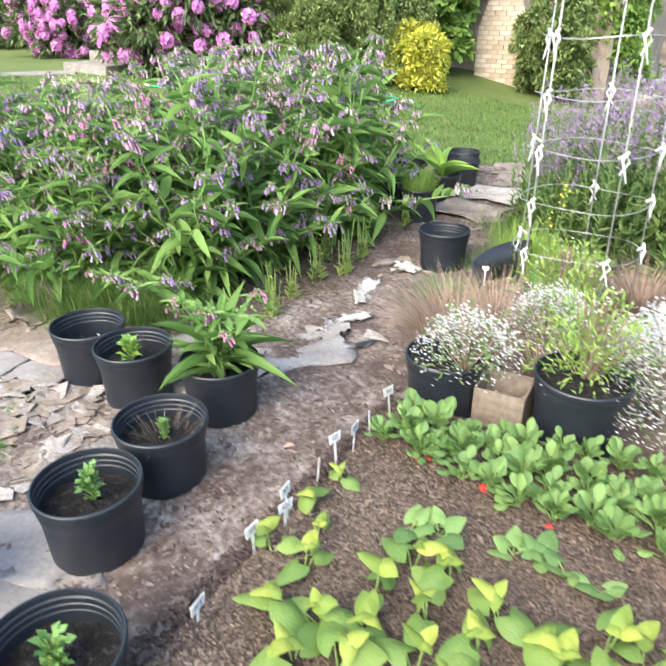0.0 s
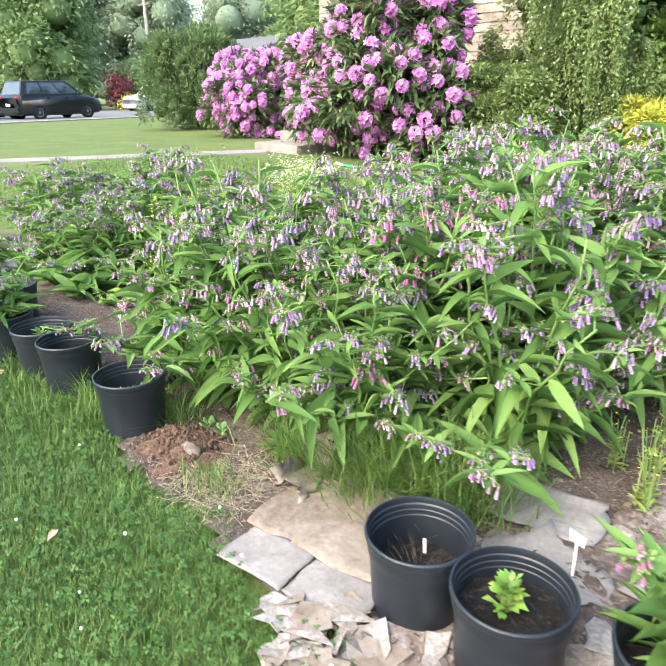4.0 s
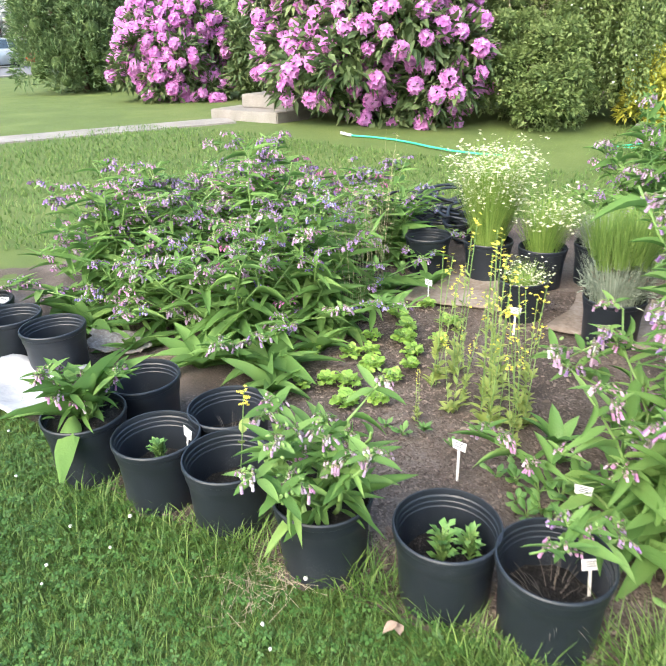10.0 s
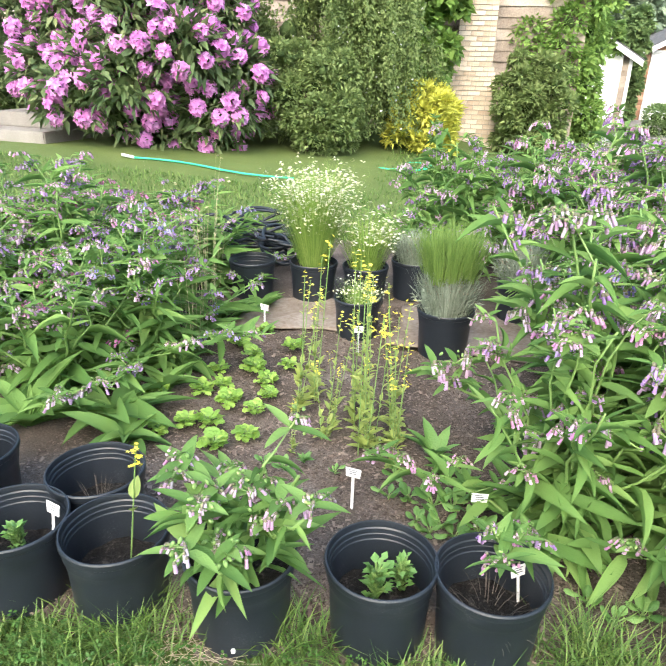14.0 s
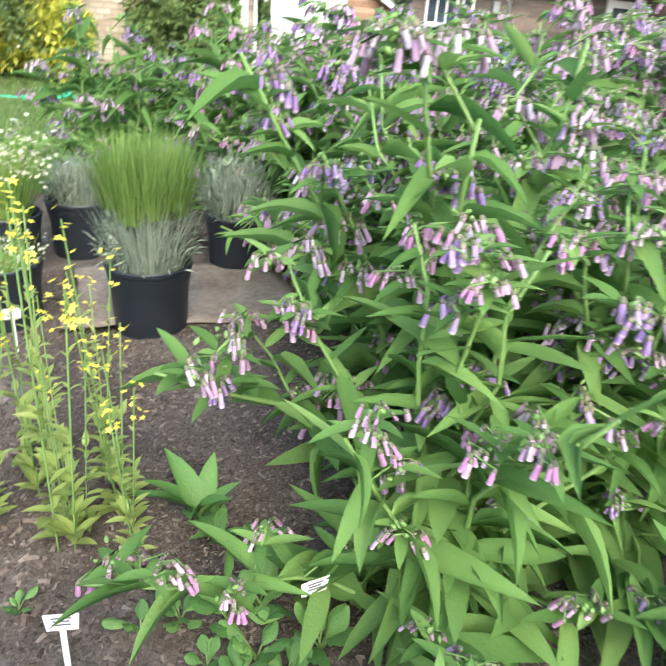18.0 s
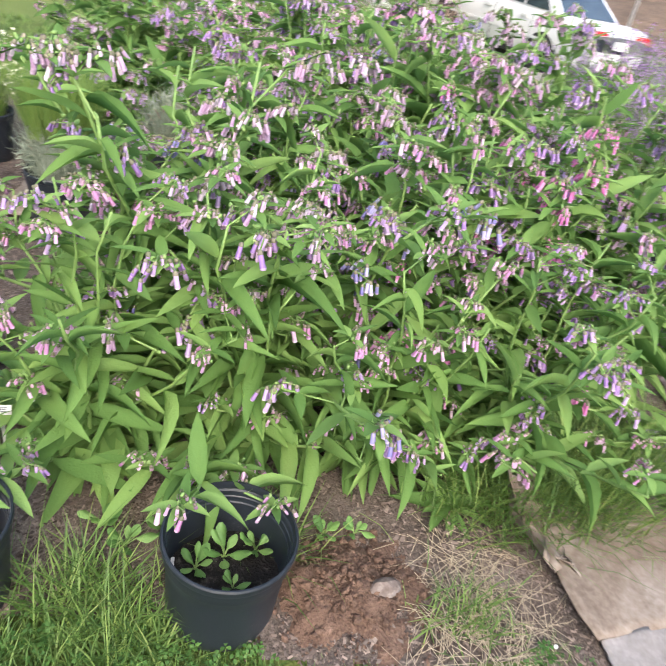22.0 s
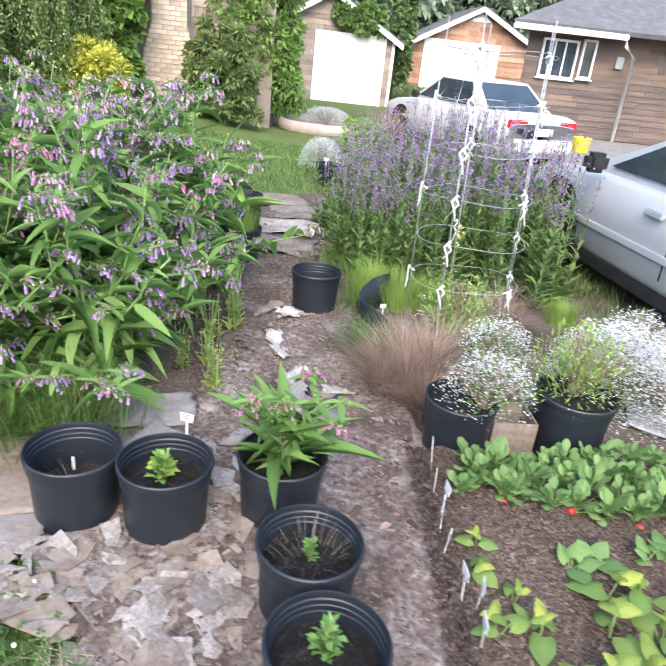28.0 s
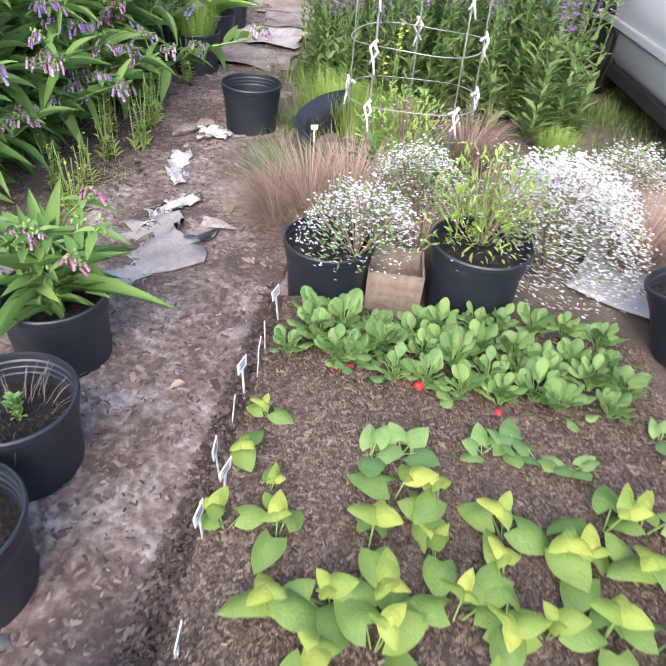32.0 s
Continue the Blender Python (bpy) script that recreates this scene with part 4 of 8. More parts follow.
plant_label(-2.415, 0.465, 0.03, -10); plant_label(-2.015, 0.445, 0.02, 8, 4); plant_label(-3.12, 1.86, 0.02, -20); plant_label(-2.58, 1.66, 0.03, 10)
plant_label(0.27, 0.34, 0.05, -15); plant_label(-0.03, 0.07, 0.06, 20, 6, 1.0, False); plant_label(-3.17, -0.02, 0.12, -20, -8)
plant_label(-1.92, 0.06, 0.09, 35, -12, 0.9); plant_label(-1.55, 0.0, 0.06, 15, 0, 0.8, False); plant_label(1.06, 1.52, 0.12, 20, -6, 0.6)
for i, (sx, sy, tl) in enumerate(((1.16, 0.33, -6), (1.15, 0.20, -2), (1.155, 0.08, 3), (1.14, 0.0, -3), (1.135, -0.10, 5), (1.155, -0.28, -4), (1.18, -0.33, 3), (1.17, -0.45, -3), (1.20, -0.70, 4))):
    plant_label(sx, sy, 0.03, 78 + 9 * (i % 3), tl, 1.0, i not in (1, 4))

# ---------------------------------------------------------------- pots along the lawn and the path, and what grows in them
nursery_pot(0.56, -1.0, 2, 200, 1, "black nursery pot filled with brown mulch"); plant_label(0.60, -0.97, 0.14, 40, 8); nursery_pot(1.1, -0.98, 1, 10); nursery_pot(0.76, -0.62, 1, 40); nursery_pot(0.715, -0.315, 1, 80)
nursery_pot(0.278, -0.022, 1, 20); nursery_pot(0.0, 0.0, 0, 130, 1, "black plastic nursery pot with dry brown weeds and a stick")
nursery_pot(0.62, 0.06, 1, 60); nursery_pot(-1.437, -0.01, 0, 15); nursery_pot(-2.003, 0.0, 0, 45, 1, "black plastic nursery pot with withered weeds")
nursery_pot(-2.272, -0.012, 0, 95); nursery_pot(-2.62, -0.06, 2, 0); nursery_pot(-2.96, -0.05, 0, 70); nursery_pot(-3.24, -0.07, 0, 160)
nursery_pot(-3.14, 0.175, 0, 30, 1, "empty black plastic nursery pot"); nursery_pot(-3.56, -0.09, 2, 12); nursery_pot(-3.57, 0.19, 0, 77, 1, "empty black plastic nursery pot")
for i, (px, py) in enumerate(((-4.28, 0.34), (-4.58, 0.33), (-4.86, 0.38), (-5.12, 0.46), (-5.36, 0.55))):
    nursery_pot(px, py, 0, 40 * i, 1, "empty black plastic nursery pot at the lawn's corner")
plant_label(-4.80, 0.46, 0.12, 30, 5); plant_label(-4.95, 0.50, 0.12, -20, 0); plant_label(-5.1, 0.60, 0.12, 10, 0)
nursery_pot(0.70, 1.84, None, 0, 1, "empty black plastic nursery pot on the path"); nursery_pot(1.275, 0.52, 2, 10); nursery_pot(1.735, 0.58, 2, 50, 1.12)
nursery_pot(2.43, 0.48, 2, 60, 1, "black nursery pot leaning to one side", -20, 0.045); plant_label(2.40, 0.52, 0.18, 30, -15)
nursery_pot(-2.165, 1.80, 2, 0); nursery_pot(-2.97, 2.40, 2, 0, 1.02); nursery_pot(-2.66, 2.44, 2, 0, 0.98); nursery_pot(-2.625, 1.92, 0, 30, 0.9); nursery_pot(-1.75, 2.35, 2, 0); nursery_pot(-2.38, 2.62, 2, 0); nursery_pot(-3.34, 2.36, 1, 0)
for i, (px, py, s) in enumerate(((0.18, 2.60, 1.0), (0.14, 3.12, 0.95), (-0.15, 2.76, 1.0), (0.10, 3.58, 1.0), (-0.20, 3.2, 1.05), (-0.02, 3.9, 1.0), (-0.45, 3.4, 1.0))):
    nursery_pot(px, py, 2 if i == 0 else 1, 50 * i, s)

PARSLEY = [rosette(60 + i, 70, 0.020, 0.7, (0.2, 2.2), M_SEEDLING, LEAF_SMALL, 0.022, 0.065) for i in range(3)]
BROAD = rosette(70, 6, 0.055, 0.5, (0.6, 1.8), M_SEEDLING, ROUND, 0.02)
SALAD = rosette(71, 90, 0.026, 0.7, (0.2, 1.8), M_LETTUCE, LEAF_SMALL, 0.028, 0.06)
M_TWIG = foliage("dead_twig", [(0.1, (0.045, 0.038, 0.032)), (0.6, (0.11, 0.092, 0.075)), (1.0, (0.22, 0.19, 0.15))], 0.9, 0.0)
WEEDS = tuft(72, 46, 0.10, 0.05, M_TWIG, 0.0022, 1.2, "dry_stalk", 0.9, base=0.085)
for x, y, z, k, s, lab in ((1.1, -0.98, 0.16, 0, 1.2, "small green parsley seedling"), (0.76, -0.61, 0.16, 1, 1.3, "small green parsley seedling in a black pot"), (0.72, -0.31, 0.16, 2, 0.8, "small green seedling among dry stalks"),
                           (-2.28, -0.02, 0.10, 0, 1.4, "bushy green parsley in a black pot"), (-2.22, 0.03, 0.10, 1, 1.2, "bushy green parsley in a black pot"), (-3.24, -0.07, 0.10, 2, 1.2, "small leafy green seedling in a black pot")):
    plant_thing("seedling", PARSLEY[k], x, y, z, k * 50, s, lab, "seedling")
plant_thing("seedling", SALAD, 0.27, -0.03, 0.16, 0, 1.15, "bright green leafy salad plant in a black pot", "seedling")
for x, y, s in ((-1.50, 0.0, 0.8), (-1.44, 0.03, 1.0), (-1.37, 0.05, 0.85), (-1.42, -0.05, 0.6)):
    plant_thing("seedling", BROAD, x, y, 0.10, x * 900, s, "young broad-leaved green seedling in a black pot", "seedling")
for x, y, z, s in ((0.0, 0.0, 0.10, 0.8), (0.715, -0.315, 0.16, 1.1), (-2.0, 0.0, 0.10, 1.0), (-3.14, 0.17, 0.09, 0.9)):
    plant_thing("dry_weeds", WEEDS, x, y, z, x * 700, s, "withered brown weed stalks in a pot", "weeds")
# comfrey and mustard in pots
POT_COMFREY = comfrey_parts(90, 0.34, 0.12, 7, 24, 0.6, 0.8, 1.7)
comfrey(POT_COMFREY, (M_BELL_PALE, M_BELL_PINK), -2.62, -0.06, 0.20, 30, (1.2, 1.2, 1.08), "potted comfrey with pale pink hanging flowers", name="potted_comfrey", size=0.72)
POT_PINK = comfrey_parts(91, 0.36, 0.14, 5, 6, 0.6, 0.4)
f_pot = comfrey(POT_PINK, (M_MAGENTA, M_BELL_PINK), 0.62, 0.06, 0.18, 0, 1.0, "potted comfrey with bright pink flowers and long leaves", name="potted_comfrey", size=0.7)
for me in rosette(190, 34, 0.27, 0.17, (0.25, 2.6), M_COMFREY, LEAF_LONG, 0.0, 0.08):
    tagged(part("foliage", me, None, f_pot), kind="stuff")
POT_BROAD = comfrey_parts(92, 0.24, 0.10, 3, 4, 0.6, 0.6)
n_pot = comfrey(POT_BROAD, (M_BELL_PINK, M_BELL_PALE), -3.56, -0.09, 0.19, 200, 1.0, "potted comfrey with broad green leaves", name="potted_comfrey")
for me in rosette(191, 26, 0.27, 0.30, (0.7, 3.2), M_COMFREY, LEAF_SOFT, 0.0, 0.05):
    tagged(part("foliage", me, None, n_pot), kind="stuff")
hang_leaf = broad_leaf(8, lambda t: max(0.05, math.sin(math.pi * min(0.97, t ** 0.8)) ** 0.8), 0.0, 0.2, 0.55, 0.12)
hl_me = grid_mesh(hang_leaf[0] * np.array([0.08, 0.21, 0.21]), hang_leaf[1], "hanging_leaf")
ob = part("hanging_leaf", hl_me, M_COMFREY, n_pot, "long leaf drooping over the pot's rim")
ob.matrix_basis = pose(0.0, 0.05, 0.065, 0, 0, 14)
MUST_ONE = upright(93, 1, 0.40, M_MUSTARD, M_YELLOW, 5, 0.09, 0.55, 0.0, 20, 0.006)
plant_thing("mustard_plant", MUST_ONE, -2.93, -0.05, 0.10, 0, 1.0, "single mustard stalk with yellow flowers in a pot", "mustard")
# mustard, lettuce and weeds in the open bed
MUST = [upright(94 + i, 3, 0.72, M_MUSTARD, M_YELLOW, 22, 0.062, 0.38, 0.035, 9, 0.0078) for i in range(3)]
for i, (x, y, s) in enumerate(((-2.68, 0.72, 0.32), (-2.73, 1.02, 0.95), (-2.58, 0.85, 0.72), (-2.42, 0.77, 1.0), (-2.29, 0.68, 0.75), (-2.31, 0.85, 0.9), (-2.46, 0.92, 0.9), (-2.34, 0.95, 0.85), (-2.70, 1.16, 0.95), (-2.50, 1.08, 0.95), (-2.57, 0.95, 0.5), (-2.40, 0.82, 0.75))):
    plant_thing("mustard_plant", MUST[i % 3], x, y, 0.01, i * 70, s, "tall thin mustard plant with small yellow flowers", "mustard", "mustard in the open bed")
LETT = [rosette(100 + i, 26, 0.042, 0.95, (0.05, 1.1), M_LETTUCE, FRILL, 0.034, 0.02) for i in range(3)]
for i, (x, y) in enumerate(((-3.22, 0.74), (-3.14, 0.81), (-3.17, 1.07), (-3.02, 1.0), (-2.88, 1.10), (-3.17, 1.28), (-3.06, 1.47), (-3.02, 1.34), (-2.87, 1.41), (-3.10, 1.78), (-2.90, 1.61), (-3.05, 0.83), (-2.90, 0.97), (-2.87, 0.77), (-2.92, 1.22), (-3.17, 1.58), (-3.33, 1.64), (-3.10, 1.14), (-3.34, 1.0), (-2.97, 0.68))):
    plant_thing("lettuce", LETT[i % 3], x, y, 0.01, i * 50, 0.72 + 0.09 * (i % 4), "young bright green frilled lettuce", "lettuce", "lettuces in the open bed")
SPINE = [rosette(110 + i, 10, 0.13, 0.36, (0.7, 2.6), M_SEEDLING, LEAF_SOFT, 0.0, 0.04) for i in range(2)]
PLANTAIN = [rosette(112 + i, 8, 0.06, 0.62, (0.3, 1.6), M_SEEDLING, ROUND, 0.03, 0.02) for i in range(2)]
for i, (x, y, s) in enumerate(((-2.165, 0.76, 1.0), (-2.13, 0.70, 0.6), (-2.62, 0.66, 0.35))):
    plant_thing("leafy_weed", SPINE[i % 2], x, y, 0.01, i * 80, s, "low broad-leaved green weed on the soil", "weed", "weeds on the bare soil")

for i, (x, y, s) in enumerate(((-2.30, 0.52, 0.7), (-2.23, 0.52, 0.75), (-2.15, 0.50, 1.1), (-2.09, 0.51, 1.1), (-2.12, 0.41, 0.9), (-2.155, 0.37, 0.8), (-2.29, 0.645, 0.8), (-2.01, 0.40, 1.0), (-2.05, 0.55, 1.0), (-1.99, 0.52, 0.9), (-2.20, 0.42, 0.6), (-2.68, 0.60, 0.6), (-2.5, 0.62, 0.5), (-2.05, 0.66, 0.7), (-2.08, 0.36, 0.8), (-2.76, 0.62, 0.5), (-1.66, 0.12, 0.8), (-1.58, 0.16, 0.8), (-1.72, 0.18, 0.7), (-1.18, 0.17, 0.6), (-1.1, 0.18, 0.6))):
    plant_thing("leafy_weed", PLANTAIN[i % 2], x, y, 0.01, i * 80, s, "low round-leaved green weed on the soil", "weed", "weeds on the bare soil")
BIG = [rosette(115 + i, 13, 0.30, 0.30, (0.25, 1.5), M_COMFREY, LEAF_LONG, 0.0, 0.05) for i in range(3)]
for i, (x, y, s) in enumerate(((-3.42, 0.78, 1.0), (-3.72, 0.66, 1.0), (-4.12, 0.62, 0.85), (-4.5, 0.70, 1.0), (-3.32, 1.05, 0.7), (-4.85, 0.85, 0.9), (-0.82, 0.28, 0.5), (-3.30, 0.62, 0.75), (-3.36, 1.30, 0.8), (-3.38, 1.9, 0.85), (-3.40, 1.60, 0.8), (-3.2, 2.1, 0.7))):
    plant_thing("comfrey_rosette", BIG[i % 3], x, y, 0.0, i * 83, s, "low rosette of broad green comfrey leaves", "comfrey", "leaf rosettes at the bed's edge")

# ---------------------------------------------------------------- bean bed
BEAN = []
for i in range(4):
    p = Plant(120 + i)
    r = p.r
    # a pair of broad first leaves, then a shoot with three young ones
    for s in range(2):
        a = s * 3.14 + r.normal(0, 0.4)
        tip = np.array([math.cos(a), math.sin(a), 0]) * r.uniform(0.02, 0.045) + Zv * r.uniform(0.05, 0.09)
        p.put("rod", tip, np.array([1.0, 0.1, 0]), 0.0025, np.linalg.norm(tip), 0.0025, np.zeros(3))
        l = r.uniform(0.068, 0.098)
        p.put("leaf", np.array([math.cos(a), math.sin(a), r.uniform(-0.35, 0.15)]), Zv + r.normal(0, 0.25, 3), l * 0.88, l, l, tip)
    a = r.uniform(0, 6.28)
    tip = np.array([math.cos(a) * 0.02, math.sin(a) * 0.02, r.uniform(0.10, 0.15)])
    p.put("rod", tip, np.array([1.0, 0.1, 0]), 0.0022, np.linalg.norm(tip), 0.0022, np.zeros(3))
    for k in range(3):
        b = a + (k - 1) * 1.9
        l = r.uniform(0.035, 0.062)
        p.put("young", np.array([math.cos(b), math.sin(b), r.uniform(-0.3, 0.9)]), Zv + r.normal(0, 0.4, 3), l * 0.78, l, l, tip)
    BEAN.append(finish(p, (("rod", ROD, "stalk", M_STEM), ("leaf", HEART, "foliage", M_BEAN), ("young", HEART, "young_leaf", M_BEAN_YOUNG))))
for i, (x, y, s) in enumerate(((1.23, -0.10, 0.62), (1.19, -0.24, 0.72), (1.28, -0.32, 0.62), (1.21, -0.43, 0.80), (1.32, -0.44, 0.85), (1.35, -0.58, 1.00), (1.45, -0.55, 1.00), (1.51, -0.42, 1.00), (1.55, -0.29, 1.05), (1.65, -0.29, 0.85), (1.65, -0.43, 1.00), (1.53, -0.53, 0.95), (1.44, -0.66, 1.05), (1.54, -0.63, 0.95), (1.68, -0.55, 1.00), (1.78, -0.56, 1.00), (1.79, -0.33, 1.00), (1.88, -0.37, 1.00), (2.01, -0.28, 1.05), (2.09, -0.27, 0.90), (1.94, -0.41, 0.95), (2.07, -0.38, 1.00), (1.86, -0.54, 1.00), (1.96, -0.54, 1.00), (2.06, -0.53, 1.00), (1.78, -0.45, 0.90), (1.60, -0.74, 1.00), (1.72, -0.70, 1.00), (1.86, -0.70, 1.05), (2.00, -0.70, 1.00), (2.14, -0.66, 1.00), (1.50, -0.83, 1.00), (1.68, -0.88, 1.05), (1.86, -0.88, 1.00), (2.05, -0.88, 1.05), (2.18, -0.42, 0.95), (1.42, -0.90, 0.95), (2.20, -0.85, 1.00))):
    plant_thing("bean_plant", BEAN[i % 4], x, y, 0.06, i * 67, s, "young bean plant with broad yellow-green heart-shaped leaves", "bean plant", "beans in the raised bed")
RAD = [rosette(130 + i, 20, 0.052, 0.72, (0.2, 2.6), M_RADISH, ROUND, 0.05, 0.03) for i in range(3)]
rr = np.random.default_rng(8)
for i in range(40):
    u = ((i * 7) % 40) / 39
    x = 1.25 + 0.88 * u + rr.normal(0, 0.015)
    wide = 0.05 + 0.10 * min(1, u / 0.6)
    y = 0.215 + 0.02 * u + wide * (i % 4 - 1.5) / 1.5 + rr.normal(0, 0.015)
    plant_thing("radish_plant", RAD[i % 3], x, y, 0.06, i * 53, rr.uniform(0.75, 1.15), "leafy green radish plant in a thick row", "radish", "radishes in the raised bed")
for x, y in ((1.59, 0.10), (1.365, 0.12), (1.80, 0.04), (1.40, 0.13)):
    me = lathe([(0.0, 0.02), (0.010, 0.016), (0.014, 0.004), (0.010, -0.01), (0.002, -0.025)], 10, "root")
    tagged(part("radish", me, M_BERRY), "red radish root showing above the soil", "radish", "red radish roots").matrix_world = pose(x, y, 0.068, 20, 10, 0)
SQUASH = rosette(140, 4, 0.075, 1.0, (0.3, 0.9), M_RADISH, HEART, 0.05)
for i, (x, y, s) in enumerate(((1.49, -0.18, 0.85), (1.56, -0.16, 0.85), (1.75, -0.12, 0.75), (1.82, -0.09, 0.75), (1.88, -0.11, 0.7), (1.97, -0.12, 0.65), (2.2, 0.02, 0.7))):
    plant_thing("squash_seedling", SQUASH, x, y, 0.07, i * 60, s, "young squash seedling with round blue-green leaves", "seedling", "squash seedlings")

# ---------------------------------------------------------------- flowering pots and clumps by the drive
ALY = [bush(150, 420, 0.19, 0.18, 0.24, M_SAGE, 0.03, 0.3, LEAF_SMALL, 1200, M_PETAL, 0.0062), bush(151, 900, 0.32, 0.36, 0.42, M_SAGE, 0.03, 0.3, LEAF_SMALL, 5200, M_PETAL, 0.0078, 0.0, 70), bush(152, 700, 0.22, 0.22, 0.34, M_FINE, 0.04, 0.22, LEAF_SMALL, 160, M_PETAL, 0.0055)]
plant_thing("white_flower_bush", ALY[0], 1.36, 0.50, 0.19, 0, 1.0, "bushy plant with masses of tiny white flowers in a pot", "flowering bush")
plant_thing("white_flower_bush", ALY[2], 1.73, 0.62, 0.20, 0, 1.0, "green twiggy plant with few white flowers in a pot", "flowering bush")
plant_thing("white_flower_bush", ALY[1], 2.0, 0.82, 0.03, 0, 1.0, "large sprawling bush covered in tiny white flowers", "flowering bush")
plant_thing("white_flower_bush", ALY[0], 1.52, 0.98, 0.14, 90, 1.0, "bushy plant with masses of tiny white flowers", "flowering bush")
plant_thing("white_flower_bush", ALY[2], 1.45, 1.5, 0.0, 90, 1.2, "grey-green bush with white flowers inside the wire cage", "flowering bush")
plant_thing("white_flower_bush", ALY[0], 2.42, 1.5, 0.0, 20, 1.2, "bushy plant with tiny white flowers by the drive", "flowering bush")
FUZZ = [tuft(160 + i, 900, 0.38, 0.1, M_DRY, 0.0026, 1.15, "grass_blade", 0.75, base=0.06) for i in range(2)]
for i, (x, y, s) in enumerate(((1.14, 0.98, 0.95), (1.28, 1.08, 0.95), (1.56, 0.82, 0.75), (1.75, 1.75, 0.8), (2.36, 1.0, 0.95), (1.02, 0.95, 0.7), (2.2, 1.3, 0.8), (1.2, 0.8, 0.6))):
    plant_thing("dry_grass_clump", FUZZ[i % 2], x, y, 0.0, i * 60, s, "arching clump of fine brown ornamental grass", "grass clump", "brown grass clumps")
DARKGRASS = tuft(163, 420, 0.26, 0.1, M_CLOVER, 0.004, 1.0, "grass_blade", 0.7, base=0.05)
plant_thing("grass_clump", DARKGRASS, 0.98, 1.18, 0.0, 0, 1.0, "arching clump of dark green grass", "grass clump")
BRIGHT = tuft(164, 900, 0.30, 0.1, M_FINE, 0.004, 0.35, "grass_blade", 0.2, base=0.2)
for x, y, s in ((1.05, 2.12, 0.8), (1.22, 2.02, 0.7), (1.4, 2.05, 0.6), (2.2, 2.0, 0.5)):
    plant_thing("grass_clump", BRIGHT, x, y, 0.0, x * 300, s, "dense clump of bright green grass shoots", "grass clump")
SAGE = [upright(170 + i, 26, 1.0, M_SAGE, M_VIOLET, 74, 0.125, 0.34, 0.25, 36, 0.0085, 0.75, 0.24) for i in range(3)]
for i, (x, y, s) in enumerate(((1.1, 2.55, 0.8), (1.4, 2.4, 0.85), (1.8, 2.45, 0.95), (2.1, 2.4, 0.95), (1.0, 2.9, 0.85), (1.45, 2.85, 0.95), (1.85, 2.9, 1.0), (2.2, 2.85, 1.0), (1.2, 3.45, 0.95), (1.6, 3.3, 1.0), (2.05, 3.35, 1.05), (2.3, 3.5, 0.9), (1.4, 3.9, 1.0), (1.85, 3.9, 1.05), (2.0, 4.1, 1.0), (2.1, 3.75, 0.9), (1.7, 4.4, 1.0), (1.95, 4.6, 1.0), (1.5, 4.7, 0.95), (0.92, 2.78, 0.62), (0.98, 3.2, 0.78), (0.88, 3.6, 0.8), (1.05, 4.1, 0.9))):
    plant_thing("flowering_sage", SAGE[i % 3], x, y, 0.0, i * 75, s, "tall leafy sage with violet flower spikes", "sage", "sage mass beside the drive")
# pots behind the open bed
DAISY = [tuft(180, 900, 0.62, 0.1, M_FINE, 0.003, 0.42, "stalk", 0.2, 560, M_CREAM, 0.009, 0.08), tuft(181, 520, 0.36, 0.1, M_FINE, 0.003, 0.55, "stalk", 0.25, 150, M_CREAM, 0.010, 0.09)]
plant_thing("daisy_plant", DAISY[0], -2.97, 2.40, 0.20, 0, 1.0, "tall feathery plant with masses of small cream daisies", "daisy")
plant_thing("daisy_plant", DAISY[0], -2.98, 2.46, 0.19, 90, 0.9, "tall feathery plant with masses of small cream daisies", "daisy")
plant_thing("daisy_plant", DAISY[1], -2.66, 2.44, 0.20, 0, 1.05, "feathery green plant with white daisies in a pot", "daisy")
plant_thing("daisy_plant", DAISY[1], -2.62, 1.93, 0.09, 40, 0.6, "feathery green plant in a small pot", "daisy")
LAVENDER = [tuft(182, 620, 0.27, 0.1, M_LAV, 0.004, 0.5, "stalk", 0.12, base=0.12), tuft(183, 700, 0.24, 0.1, M_FINE, 0.005, 0.5, "shoot", 0.15, base=0.14)]
SHOOTS = [tuft(187 + k, 170, 0.25, 0.1, M_SHOOT, 0.0035, 0.5, "shoot_tuft", 0.15, base=0.06)[0] for k in range(3)]
LEAFY_LAV = bush(186, 1100, 0.165, 0.165, 0.24, M_LAV, 0.055, 0.13, LEAF_SMALL, twigs=60)
lav = plant_thing("lavender_plant", LAVENDER[0] + LEAFY_LAV, -2.165, 1.80, 0.20, 0, 1.0, "grey-green lavender with bright green young shoots in a pot", "lavender")
for k in range(9):
    a = k * 0.698
    ob = part("shoot_tuft", SHOOTS[k % 3], None, lav, "fan of bright green young shoots")
    ob.matrix_basis = pose(0.085 * math.cos(a), 0.085 * math.sin(a), 0.19 + 0.02 * (k % 3), 0, 0, k * 50)
    ob["kind"] = "stuff"
plant_thing("lavender_plant", LAVENDER[0] + LEAFY_LAV, -2.38, 2.62, 0.20, 40, 0.8, "dense grey-green lavender in a black pot", "lavender")
plant_thing("lavender_plant", LAVENDER[0] + LEAFY_LAV, -1.75, 2.35, 0.20, 90, 1.05, "dense grey-green lavender in a black pot", "lavender")
plant_thing("lavender_shoots", LAVENDER[1], 0.18, 2.60, 0.19, 0, 0.75, "mound of fresh green shoots in a black pot", "lavender")
